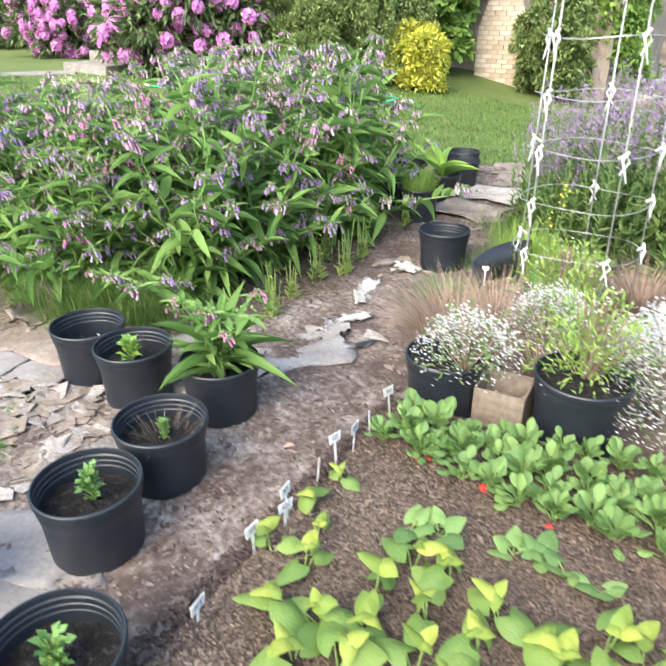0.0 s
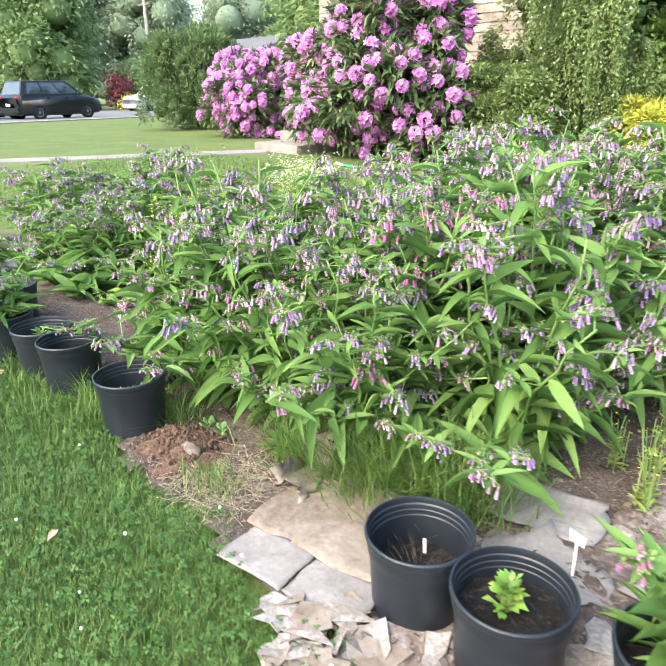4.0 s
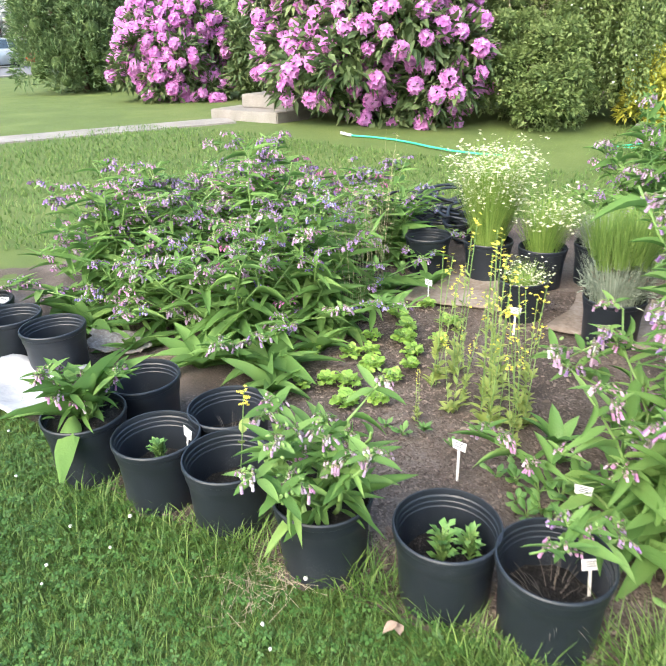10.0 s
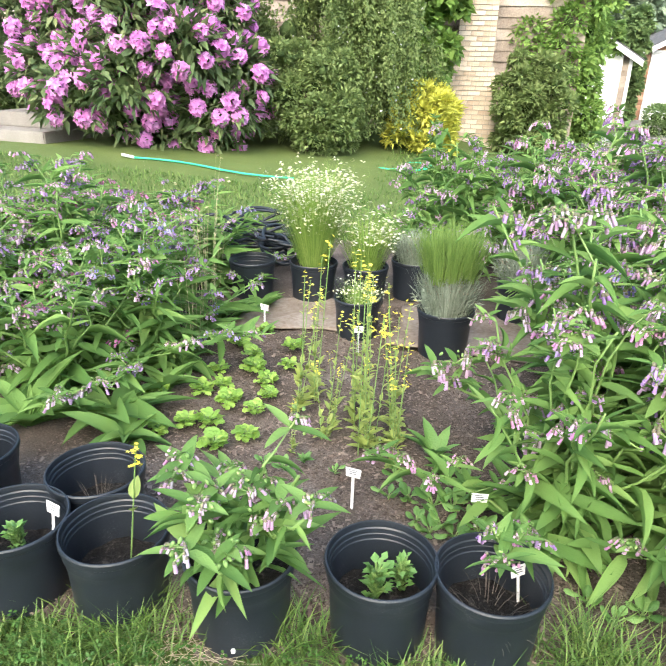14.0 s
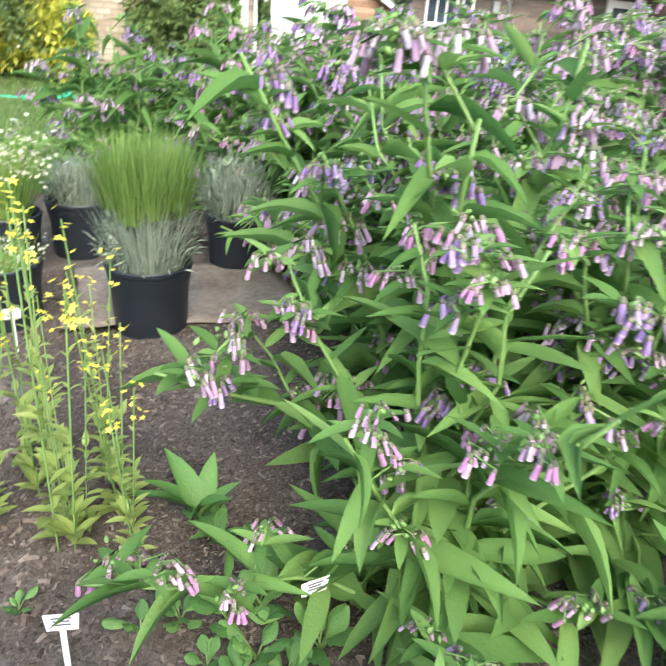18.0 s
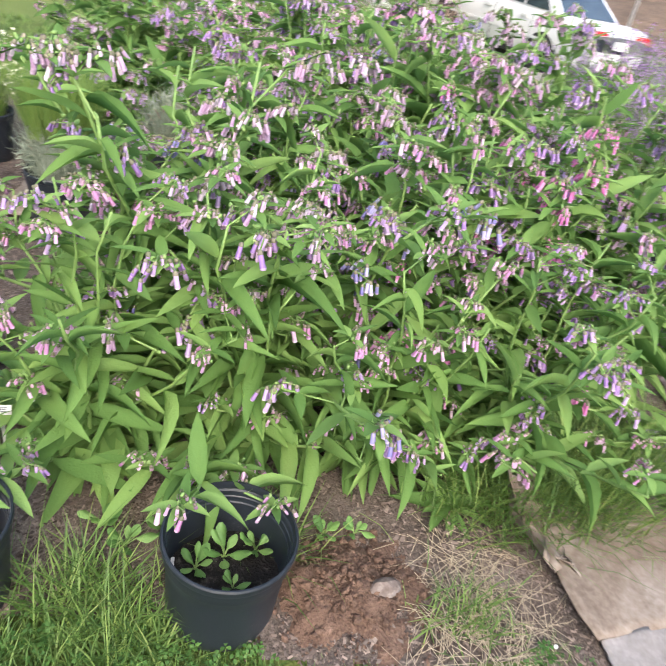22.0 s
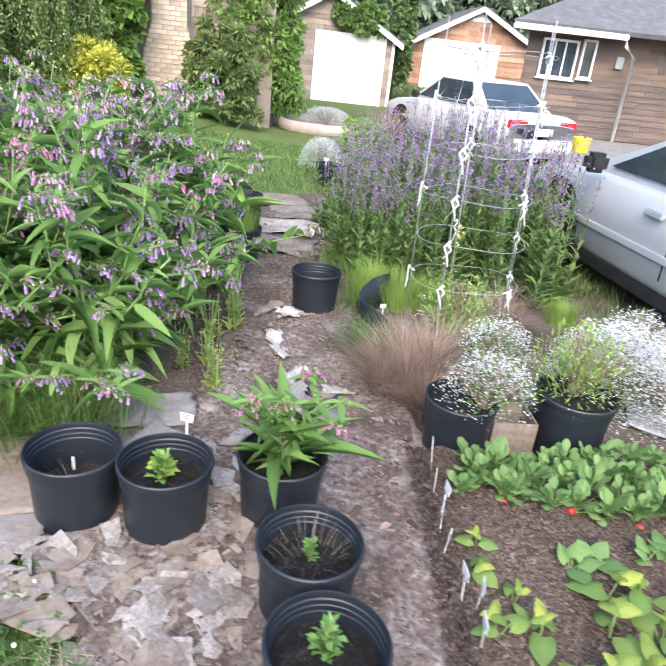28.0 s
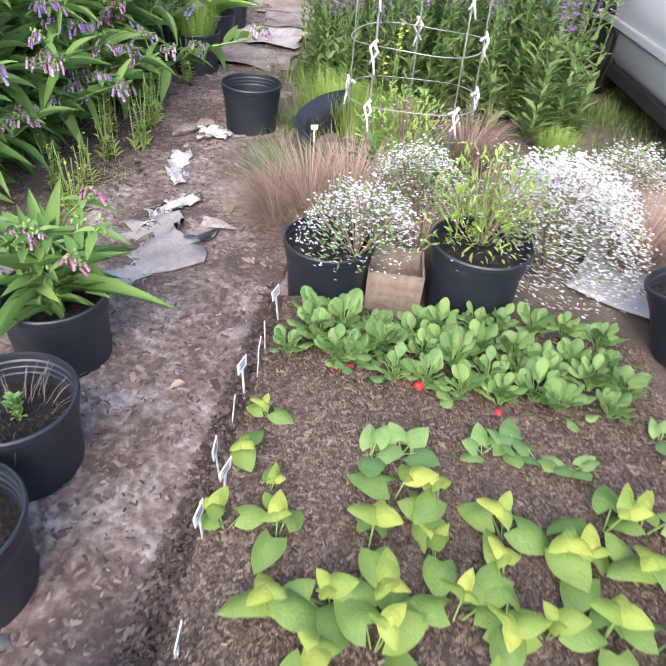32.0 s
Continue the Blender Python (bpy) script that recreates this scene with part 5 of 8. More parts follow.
SEEDHEAD = tuft(184, 24, 1.0, 0.05, M_SEEDSTALK, 0.003, 0.22, "stalk", 0.1, 24, M_SEEDSTALK, 0.009, 0.10)
plant_thing("seeding_grass", SEEDHEAD, -3.42, 1.75, 0.0, 0, 1.0, "tall thin stalks of straw-coloured seed heads", "grass")
plant_thing("seeding_grass", SEEDHEAD, -3.36, 1.45, 0.0, 90, 0.7, "tall thin stalks of straw-coloured seed heads", "grass")
CELERY = upright(186, 8, 0.26, M_MUSTARD, M_YELLOW, 9, 0.05, 0.3, 0.04, 1, 0.005)
for i, (x, y) in enumerate(((0.12, 1.0), (0.2, 1.3), (0.25, 1.7), (0.12, 2.1), (0.3, 0.8), (0.08, 1.6), (0.22, 1.05), (0.18, 2.4), (0.3, 1.45))):
    plant_thing("mustard_plant", CELERY, x, y, 0.0, i * 70, 0.9 + 0.15 * (i % 3), "low light green weed with few yellow flowers", "weed", "weeds at the path's edge")
# a bent strip of black plastic edging holding back the soil by the path
edge_v, edge_f = [], []
for i in range(17):
    u = i / 16
    ex, ey = 1.16 - 0.19 * math.sin(math.pi * u * 0.9), 2.02 - 0.60 * u
    eh = 0.20 - 0.05 * u + 0.012 * math.sin(9 * u)
    for dx, dz in ((0.0, 0.0), (-0.03, eh), (-0.022, eh + 0.004), (0.008, 0.0)):
        edge_v.append((ex + dx, ey, dz))
for i in range(16):
    edge_f += [(4 * i + j, 4 * i + 4 + j, 4 * i + 4 + (j + 1) % 4, 4 * i + (j + 1) % 4) for j in range(4)]
edge_f += [(0, 1, 2, 3), (67, 66, 65, 64)]
ob = part("plastic_edging", grid_mesh(edge_v, edge_f, "plastic_edging"), M_PLASTIC)
tagged(ob, "bent strip of black plastic edging standing beside the path", "edging")
# coils of black watering pipe heaped behind the open bed
def pipe_coil(x, y, radius, loops, seed):
    q = np.random.default_rng(seed)
    t = thing("pipe_coil", "loose coil of black plastic watering pipe on the ground", "pipe", pose(x, y, 0, 0, 0, 40 * seed), "coils of black pipe")
    for k in range(loops):
        c, rr = q.normal(0, 0.03, 2), radius * q.uniform(0.75, 1.05)
        z, ta, tb = 0.03 + 0.22 * k / loops, q.normal(0, 0.05), q.normal(0, 0.05)
        ring = [(c[0] + rr * math.cos(a), c[1] + rr * 0.9 * math.sin(a), max(0.014, z + ta * math.cos(a) + tb * math.sin(a) + 0.012 * math.sin(3 * a + k))) for a in np.linspace(0, 2 * math.pi, 29)]
        part("loop", tube(ring, 0.0125, 6, "loop"), M_PLASTIC, t)


pipe_coil(-3.55, 3.35, 0.30, 11, 1); pipe_coil(-3.92, 3.15, 0.24, 8, 2); pipe_coil(-3.3, 3.05, 0.2, 7, 3)

# ---------------------------------------------------------------- cardboard, paper and stones on the ground
def crumpled(w, d, seed, amp=0.012, nx=14, ny=12, curl=0.0, ragged=0.06, thick=0.006):
    """A sheet with wavy relief, ragged edge, a curled side and some thickness."""
    r = np.random.default_rng(seed)
    v, f = [], []
    ph = r.uniform(0, 6, 8)
    for i in range(nx + 1):
        for j in range(ny + 1):
            u, t = i / nx, j / ny
            x, y = (u - 0.5) * w, (t - 0.5) * d
            e = max(abs(2 * u - 1), abs(2 * t - 1)) ** 6
            x += ragged * w * e * math.sin(7 * t + ph[0]) * 0.4 + ragged * e * r.normal(0, 0.06)
            y += ragged * d * e * math.sin(8 * u + ph[1]) * 0.4 + ragged * e * r.normal(0, 0.06)
            z = amp * (math.sin(5 * u + ph[2]) + math.sin(6 * t + ph[3] + 3 * u) + 0.5 * math.sin(13 * u - 9 * t + ph[4])) * 0.4 + amp
            z += curl * max(0, t - 0.8) ** 1.0 * 2.2 + curl * 0.6 * max(0, 0.12 - u) * 4
            v.append((x, y, z + thick))
    n = len(v)
    v += [(x, y, z - thick) for x, y, z in v]
    k = ny + 1
    for i in range(nx):
        for j in range(ny):
            a = i * k + j
            f.append((a, a + k, a + k + 1, a + 1))
            f.append((n + a, n + a + 1, n + a + k + 1, n + a + k))
    rim = [i * k for i in range(nx + 1)] + [nx * k + j for j in range(1, k)] + [i * k + ny for i in range(nx - 1, -1, -1)] + [j for j in range(ny - 1, 0, -1)]
    for a, b in zip(rim, rim[1:] + rim[:1]):
        f.append((b, a, n + a, n + b))
    return grid_mesh(v, f, "sheet_body")


M_NEWS = noisy("printed_paper", [(0.3, (0.26, 0.26, 0.27)), (0.7, (0.40, 0.40, 0.40))], 9, 60, 0.85, 0.2, dist=0.004)


M_GREYCARD = noisy("grey_cardboard", [(0.3, (0.135, 0.12, 0.11)), (0.5, (0.205, 0.188, 0.178)), (0.7, (0.29, 0.272, 0.262))], 5, 60, 0.92, 0.3, dist=0.004)


M_PALEPAPER = noisy("pale_crumpled_paper", [(0.32, (0.16, 0.14, 0.125)), (0.46, (0.33, 0.31, 0.29)), (0.62, (0.48, 0.46, 0.44))], 14, 70, 0.92, 0.5, dist=0.006)
M_PATHCARD = noisy("trodden_cardboard", [(0.32, (0.06, 0.045, 0.037)), (0.48, (0.13, 0.103, 0.09)), (0.62, (0.23, 0.20, 0.185))], 6, 50, 0.95, 0.6, dist=0.006)


def card(name, w, d, x, y, z, turn, seed, mat, label, amp=0.012, curl=0.0, ragged=0.06, tilt=0):
    me = crumpled(w, d, seed, amp, 14, 12, curl, ragged)
    me.materials.append(mat)
    ob = part(name, me)
    ob.matrix_world = pose(x, y, z, tilt, 0, turn)
    return tagged(ob, label, "cardboard")


card("cardboard_sheet", 0.49, 0.38, -0.35, 0.10, 0.015, 9, 1, M_CARD, "flattened tan cardboard sheet with a wet brown stain", 0.010, 0.05, 0.04)
card("cardboard_sheet", 0.24, 0.17, -0.415, -0.175, 0.018, 7, 2, M_GREYCARD, "grey weathered cardboard flap torn along one side", 0.006, 0.0, 0.02)
card("cardboard_sheet", 0.235, 0.17, -0.172, -0.145, 0.016, 6, 3, M_GREYCARD, "grey weathered cardboard flap torn along one side", 0.006, 0.0, 0.02)
card("cardboard_flap", 0.11, 0.24, -0.60, 0.18, 0.02, 12, 4, M_CARD, "upturned crumpled corner of cardboard", 0.03, 0.2, 0.2)
card("cardboard_sheet", 0.36, 0.22, 0.07, 0.57, 0.015, 12, 5, M_GREYCARD, "pale grey weathered cardboard under the comfrey", 0.012, 0.03, 0.08)
card("cardboard_sheet", 0.30, 0.26, 0.20, 0.32, 0.012, -25, 6, M_GREYCARD, "pale grey weathered cardboard behind the pots", 0.012, 0.02, 0.1)
card("cardboard_sheet", 0.24, 0.44, 0.64, 0.58, 0.012, -22, 7, M_GREYCARD, "curved grey torn cardboard on the soil", 0.018, 0.02, 0.45)
card("cardboard_sheet", 0.34, 0.28, 0.90, 0.30, 0.002, 20, 8, M_PATHCARD, "brown cardboard trodden into the path", 0.007, 0.0, 0.45)
card("cardboard_sheet", 0.34, 0.24, 1.0, 0.60, 0.003, -5, 9, M_PATHCARD, "flat brown cardboard trodden into the path", 0.007, 0.0, 0.3)
card("cardboard_sheet", 0.40, 0.30, 0.86, -0.08, 0.002, 30, 31, M_PATHCARD, "grey-brown cardboard trodden into the path", 0.007, 0.0, 0.5)
card("cardboard_sheet", 0.30, 0.46, 0.92, -0.62, 0.002, 12, 32, M_PATHCARD, "grey-brown cardboard trodden into the path", 0.007, 0.0, 0.5)
card("cardboard_sheet", 0.5, 0.4, 0.55, 3.9, 0.02, 10, 10, M_PAPER, "pale grey cardboard covering the path", 0.02, 0.02, 0.1)
card("cardboard_sheet", 0.5, 0.4, 0.42, 3.4, 0.022, -8, 11, M_PAPER, "pale grey cardboard covering the path", 0.02, 0.02, 0.1)
card("cardboard_sheet", 0.5, 0.36, 0.45, 2.9, 0.02, 5, 12, M_PAPER, "pale grey cardboard covering the path", 0.02, 0.02, 0.12)
card("cardboard_sheet", 0.45, 0.42, 0.35, 4.35, 0.02, 15, 13, M_CARD, "tan cardboard covering the path's end", 0.012, 0.02, 0.08)
card("cardboard_sheet", 0.66, 0.5, -2.98, 2.10, 0.012, 4, 14, M_CARD, "tan cardboard laid beside the potted daisies", 0.008, 0.0, 0.05)
card("cardboard_sheet", 0.8, 0.6, -2.02, 2.05, 0.012, -4, 15, M_CARD, "tan cardboard laid under the lavender pot", 0.008, 0.0, 0.05)
card("cardboard_sheet", 0.55, 0.4, -1.55, 2.5, 0.016, 6, 16, M_CARD, "tan cardboard laid under the lavender pot", 0.008, 0.0, 0.05)
card("newspaper", 0.55, 0.42, 2.42, 0.86, 0.012, -22, 17, M_NEWS, "grey-white printed paper sheet held by the bushes", 0.012, 0.02, 0.03)
card("paper_sheet", 0.34, 1.35, 2.49, -0.1, 0.014, -6, 27, M_NEWS, "pale grey paper sheet laid along the raised bed", 0.012, 0.02, 0.05)
card("crumpled_cloth", 0.42, 0.34, 2.62, 1.25, 0.02, 30, 28, M_PAPER, "crumpled grey cloth lying beside the car wheel", 0.06, 0.08, 0.3)
card("cardboard_sheet", 0.36, 0.2, 2.45, 1.02, 0.02, -20, 18, M_CARD, "tan cardboard beneath the bushes", 0.012, 0.02, 0.06)
card("white_paper", 0.42, 0.36, -4.22, 0.10, 0.01, 20, 19, M_NEWS, "crumpled white paper lying by the pots", 0.05, 0.04, 0.1)
card("white_paper", 0.26, 0.2, -4.2, 0.62, 0.02, 50, 20, M_PAPER, "crumpled grey paper between the pots", 0.04, 0.04, 0.1)
card("cardboard_sheet", 0.42, 0.26, 0.55, -0.78, 0.016, 35, 21, M_GREYCARD, "grey weathered cardboard beside the pots", 0.008, 0.0, 0.12)
card("cardboard_sheet", 0.3, 0.26, 0.80, -0.88, 0.016, 38, 22, M_GREYCARD, "grey weathered cardboard beside the pots", 0.010, 0.0, 0.15)
# printed word on the paper
txt = bpy.data.curves.new("printing", 'FONT')
txt.body = "TACOS"
txt.size, txt.extrude = 0.06, 0.0006
pr = new("printing", txt)
pr.matrix_world = pose(2.52, 0.74, 0.047, 0, 0, 160)
dg = bpy.context.evaluated_depsgraph_get()
pm = bpy.data.meshes.new_from_object(pr.evaluated_get(dg))
pm.materials.append(M_INK)
po = new("printed_word", pm)
po.matrix_world = pr.matrix_world
tagged(po, "dark printed capitals on the grey paper", "print")
bpy.data.objects.remove(pr)

# torn scraps lying on the path: a few shapes, placed one by one
SCRAPS = []
for i in range(6):
    q = np.random.default_rng(30 + i)
    m = 5 + i % 3
    ring = [(0.075 * q.uniform(0.45, 1.3) * math.cos(6.283 * k / m + q.normal(0, 0.3)), 0.045 * q.uniform(0.5, 1.3) * math.sin(6.283 * k / m + q.normal(0, 0.3)), q.uniform(-0.003, 0.007)) for k in range(m)]
    me = grid_mesh([(0, 0, 0.001)] + ring + [(a, b, c - 0.0025) for a, b, c in ring], [(0, 1 + k, 1 + (k + 1) % m) for k in range(m)] + [(1 + k, 1 + m + k, 1 + m + (k + 1) % m, 1 + (k + 1) % m) for k in range(m)] + [tuple(range(2 * m, m, -1))], "scrap", False)
    me.materials.append(M_PAPER if i % 3 else M_CARD)
    SCRAPS.append(me)
r = np.random.default_rng(5)
spots = []
for cx, cy, rx, ry, n in ((0.06, -0.27, 0.27, 0.14, 78), (0.36, -0.34, 0.26, 0.18, 92), (0.45, 0.14, 0.14, 0.24, 22), (0.3, -0.62, 0.18, 0.2, 26), (0.5, 1.6, 0.12, 0.25, 8), (0.6, 3.2, 0.2, 0.7, 16), (0.75, 0.75, 0.12, 0.2, 6), (0.95, -0.2, 0.1, 0.5, 0)):
    for k in range(n):
        spots.append((r.normal(cx, rx * 0.6), r.normal(cy, ry * 0.6)))
for i, (x, y) in enumerate(spots):
    ob = part("paper_scrap", SCRAPS[i % 6])
    ob.matrix_world = pose(x, y, 0.012 + 0.007 * (i % 4), r.normal(0, 7), r.normal(0, 7), r.uniform(0, 360)) @ Matrix.Scale(r.uniform(0.45, 1.35), 4)
    tagged(ob, "torn scrap of weathered cardboard on the path", "cardboard", "torn scraps on the path")


def stone(x, y, z, sx, sy, sz, seed, turn=0, mat=None, label="pale angular stone beside the path", name="stone"):
    bm = bmesh.new()
    bmesh.ops.create_icosphere(bm, subdivisions=2, radius=1)
    rr = np.random.default_rng(seed)
    q = [(Vector(rr.normal(0, 1, 3)).normalized(), rr.uniform(0.55, 0.85)) for i in range(9)]
    for v in bm.verts:
        for nrm, lim in q:
            k = v.co.dot(nrm)
            if k > lim:
                v.co -= nrm * (k - lim)
        v.co = Vector((v.co.x * sx, v.co.y * sy, v.co.z * sz))
    ob = part(name, bm, mat or M_PAPER)
    ob.matrix_world = pose(x, y, z, 0, 0, turn)
    return tagged(ob, label, "stone")


for i, (x, y, w, d, a) in enumerate(((0.53, 1.25, 0.07, 0.27, 14), (0.63, 0.95, 0.07, 0.16, -20), (0.57, 1.66, 0.12, 0.08, 20), (0.60, 0.80, 0.05, 0.09, 10))):
    card("crumpled_paper", w, d, x, y, 0.022, a, 60 + i, M_PALEPAPER, "crumpled strip of grey-white paper on the path", 0.014, 0.03, 0.22)
stone(0.42, 1.66, 0.03, 0.09, 0.04, 0.03, 5, 60); stone(0.53, 1.22, 0.02, 0.04, 0.03, 0.03, 6); stone(-1.06, 0.0, 0.03, 0.05, 0.03, 0.04, 7, 20, M_PATHCARD, "small grey stone on the bare soil"); stone(0.3, 0.62, 0.03, 0.04, 0.03, 0.025, 8)
clod = noisy("red_clod", [(0.3, (0.055, 0.032, 0.022)), (0.55, (0.13, 0.080, 0.056)), (0.8, (0.28, 0.19, 0.14))], 26, 120, 0.95, 0.9, dist=0.02)
mound = sheet(-1.46, -0.26, -0.86, 0.34, 0.015, lambda x, y: -0.01 + 0.065 * np.exp(-(((x + 1.16) / 0.17) ** 2 + ((y - 0.02) / 0.13) ** 2)) + 0.012 * wave(x, y, 26) + 0.008 * wave(x, y, 60, 2), lambda x, y: ((x + 1.15) / 0.24) ** 2 + ((y - 0.03) / 0.2) ** 2 < 1 + 0.3 * wave(x, y, 12), "earth_mound")
tagged(part("earth_mound", mound, clod), "low mound of crumbly reddish earth", "soil", kind="structure")
r = np.random.default_rng(12)
CLODS = []
for i in range(4):
    bm = bmesh.new()
    bmesh.ops.create_icosphere(bm, subdivisions=1, radius=1)
    for v in bm.verts:
        v.co *= r.uniform(0.6, 1.15)
        v.co.z *= 0.7
    me = bpy.data.meshes.new("clod")
    bm.to_mesh(me)
    bm.free()
    CLODS.append(me)
pts = [(r.normal(-1.14, 0.11), r.normal(0.01, 0.09), r.uniform(0.002, 0.006) if k % 6 else r.uniform(0.007, 0.016)) for k in range(900)]
cl = scatter("clods", [tuple(v.co) for v in CLODS[0].vertices], [tuple(f.vertices) for f in CLODS[0].polygons], aim(r.normal(0, 1, (900, 3)), r.normal(0, 1, (900, 3)), [p[2] for p in pts], [p[2] for p in pts]),
             [(a, b, -0.004 + 0.065 * math.exp(-(((a + 1.16) / 0.17) ** 2 + ((b - 0.02) / 0.13) ** 2))) for a, b, c in pts], False)
tagged(part("earth_clods", cl, clod), "loose crumbs of earth on the mound", "soil", kind="stuff")
q = np.random.default_rng(190)
n = 170
flat = np.stack([q.normal(0, 0.09, n), q.normal(0, 0.09, n), q.uniform(0.0, 0.03, n)], axis=1)
STRAWS = [scatter("stalk", ROD[0], ROD[1], aim(np.stack([q.normal(0, 1, n), q.normal(0, 1, n), q.normal(0, 0.12, n)], axis=1), np.tile([0, 0, 1.0], (n, 1)), 0.0009, q.uniform(0.04, 0.15, n)), flat)]
STRAWS[0].materials.append(M_STRAW)
for i, (x, y, s) in enumerate(((-0.88, -0.06, 0.8), (-0.76, -0.10, 0.7), (0.75, 1.62, 1.1), (-0.78, 0.08, 0.9), (0.72, 1.9, 1.2), (0.85, 1.7, 1.1), (-2.75, -0.2, 0.8), (0.4, -0.05, 0.6), (-0.35, 0.08, 0.6), (0.35, 1.1, 0.9), (0.2, -0.55, 1.0))):
    plant_thing("straw_litter", STRAWS, x, y, 0.012, i * 70, (s, s, s * 0.35), "thin litter of dry straw stalks", "straw", "dry straw on the ground")
me = leaf(4, 0.4, 0.4, 0.4, 0.05)
dl = grid_mesh(me[0] * np.array([0.026, 0.045, 0.03]), me[1], "dry_leaf")
dl.materials.append(M_DRY)
for x, y, a in ((-2.30, -0.23, 30), (0.98, 0.0, 120), (-0.95, -0.55, 200), (-2.32, -0.20, 150)):
    ob = part("dry_leaf", dl)
    ob.matrix_world = pose(x, y, 0.045, 0, 0, a)
    tagged(ob, "curled dry brown leaf on the ground", "leaf")
cb = bmesh.new()
for x0, y0, x1, y1 in ((0, 0, 0.175, 0.006), (0, 0.16, 0.175, 0.166), (0, 0.006, 0.006, 0.16), (0.169, 0.006, 0.175, 0.16)):
    box(x0, y0, 0, x1, y1, 0.155, 0, cb)
box(0.006, 0.006, 0.0, 0.169, 0.16, 0.008, 0, cb)
ob = part("cardboard_box", cb, M_CARD)
ob.matrix_world = pose(1.405, 0.48, 0.005, 0, 0, 3)
tagged(ob, "small open brown cardboard box between the pots", "box")

# ---------------------------------------------------------------- wire cage with white stakes
M_WIRE = noisy("grey_wire", [(0.3, (0.28, 0.28, 0.28)), (0.7, (0.42, 0.42, 0.42))], 20, 80, 0.45, 0.0, metal=0.6)
cage = thing("wire_plant_cage", "round wire plant cage on white stakes tied with cloth strips", "plant cage", pose(1.46, 1.53, 0, -2, -1, 0))
for k in range(6):
    zc, rc = 0.37 + 0.215 * k, 0.272 - 0.004 * k
    ring = [(rc * math.cos(a), rc * math.sin(a), zc + 0.008 * math.sin(3 * a + k)) for a in np.linspace(0, 2 * math.pi, 33)]
    part("ring", tube(ring, 0.0021, 6, "ring"), M_WIRE, cage)
for k in range(5):
    a = 0.35 + k * 1.2566
    part("stake", tube([(0.278 * math.cos(a), 0.278 * math.sin(a), 0.0), (0.275 * math.cos(a), 0.275 * math.sin(a), 0.7), (0.258 * math.cos(a), 0.258 * math.sin(a), 1.58)], 0.0038 if k % 2 else 0.003, 7, "stake"), M_WIRE, cage)
    for j in range(6):
        if (j + k) % 2 == 0 or k % 3 == 0:
            zc, rc = 0.37 + 0.215 * j, 0.272 - 0.004 * j
            c = Vector((rc * math.cos(a), rc * math.sin(a), zc))
            o = Vector((math.cos(a), math.sin(a), 0))
            s = Vector((-math.sin(a), math.cos(a), 0))
            knot = joined([tube([c + o * 0.014 + s * 0.012 + Vector((0, 0, 0.03)), c + o * 0.02 - s * 0.014, c + o * 0.018 + s * 0.004 + Vector((0, 0, -0.045)), c + o * 0.022 + s * 0.016 + Vector((0, 0, -0.09))], 0.0065, 5, "a", 0.6),
                           tube([c - o * 0.012 - s * 0.012, c + o * 0.018 + Vector((0, 0, 0.02)), c + o * 0.016 + s * 0.02 + Vector((0, 0, -0.01)), c + o * 0.015 - s * 0.016 + Vector((0, 0, -0.06))], 0.0065, 5, "b", 0.6)], "cloth_tie")
            part("cloth_tie", knot, M_WHITE, cage, "knotted white cloth strip")
plant_thing("leafy_weed", SPINE[0], 1.4, 1.42, 0.0, 20, 1.6, "leafy green plant inside the wire cage", "weed")
plant_thing("leafy_weed", SPINE[1], 1.56, 1.46, 0.0, 80, 1.5, "leafy green plant inside the wire cage", "weed")
plant_thing("mustard_plant", MUST[0], 1.36, 1.5, 0.0, 20, 0.9, "tall thin plant with yellow flowers inside the cage", "mustard")

# ---------------------------------------------------------------- shrubs and trees
DIAMOND = (np.array([(0, 0, 0), (-0.5, 0.42, 0.16), (0, 1, -0.12), (0.5, 0.42, 0.16)]), [(0, 1, 2), (0, 2, 3)])


def lumps(seed, n, rx, ry, h, z0=0.0, waist=0.55):
    """Overlapping rounded lumps that make an uneven crown: centres and radii."""
    r = np.random.default_rng(seed)
    out = []
    for i in range(n):
        u = (i + 0.5) / n
        zc = z0 + h * (0.08 + 0.80 * u)
        k = math.sqrt(max(0.05, 1 - max(0, (0.08 + 0.8 * u) - waist) ** 2 / (1 - waist) ** 2 * 0.85)) * (0.9 if u < 0.2 else 1)
        a = i * 2.4 + r.uniform(-0.5, 0.5)
        t = r.uniform(0.45, 0.78)
        rad = r.uniform(0.26, 0.40) * min(rx, ry, h * 0.6) * (1.0 if u < 0.8 else 0.8)
        out.append((math.cos(a) * t * rx * k, math.sin(a) * t * ry * k, zc, rad))
        if i % 3 == 0:
            out.append((math.cos(a) * 0.2 * rx * k, math.sin(a) * 0.2 * ry * k, zc, rad * 1.3))
    return out


def crown_points(seed, lump, n, depth=0.5):
    r = np.random.default_rng(seed)
    L = np.array(lump)
    w = L[:, 3] ** 2
    i = r.choice(len(L), n, p=w / w.sum())
    d = unit(r.normal(0, 1, (n, 3)))
    d[:, 2] = np.where(d[:, 2] < -0.5, -d[:, 2], d[:, 2])
    q = L[i, :3] + d * (L[i, 3] * (1 - depth * r.uniform(0, 1, n) ** 2))[:, None]
    hid = np.zeros(n, bool)
    for c in L:
        hid |= ((q - c[:3]) ** 2).sum(1) < (c[3] * 0.62) ** 2
    return q[~hid], d[~hid]


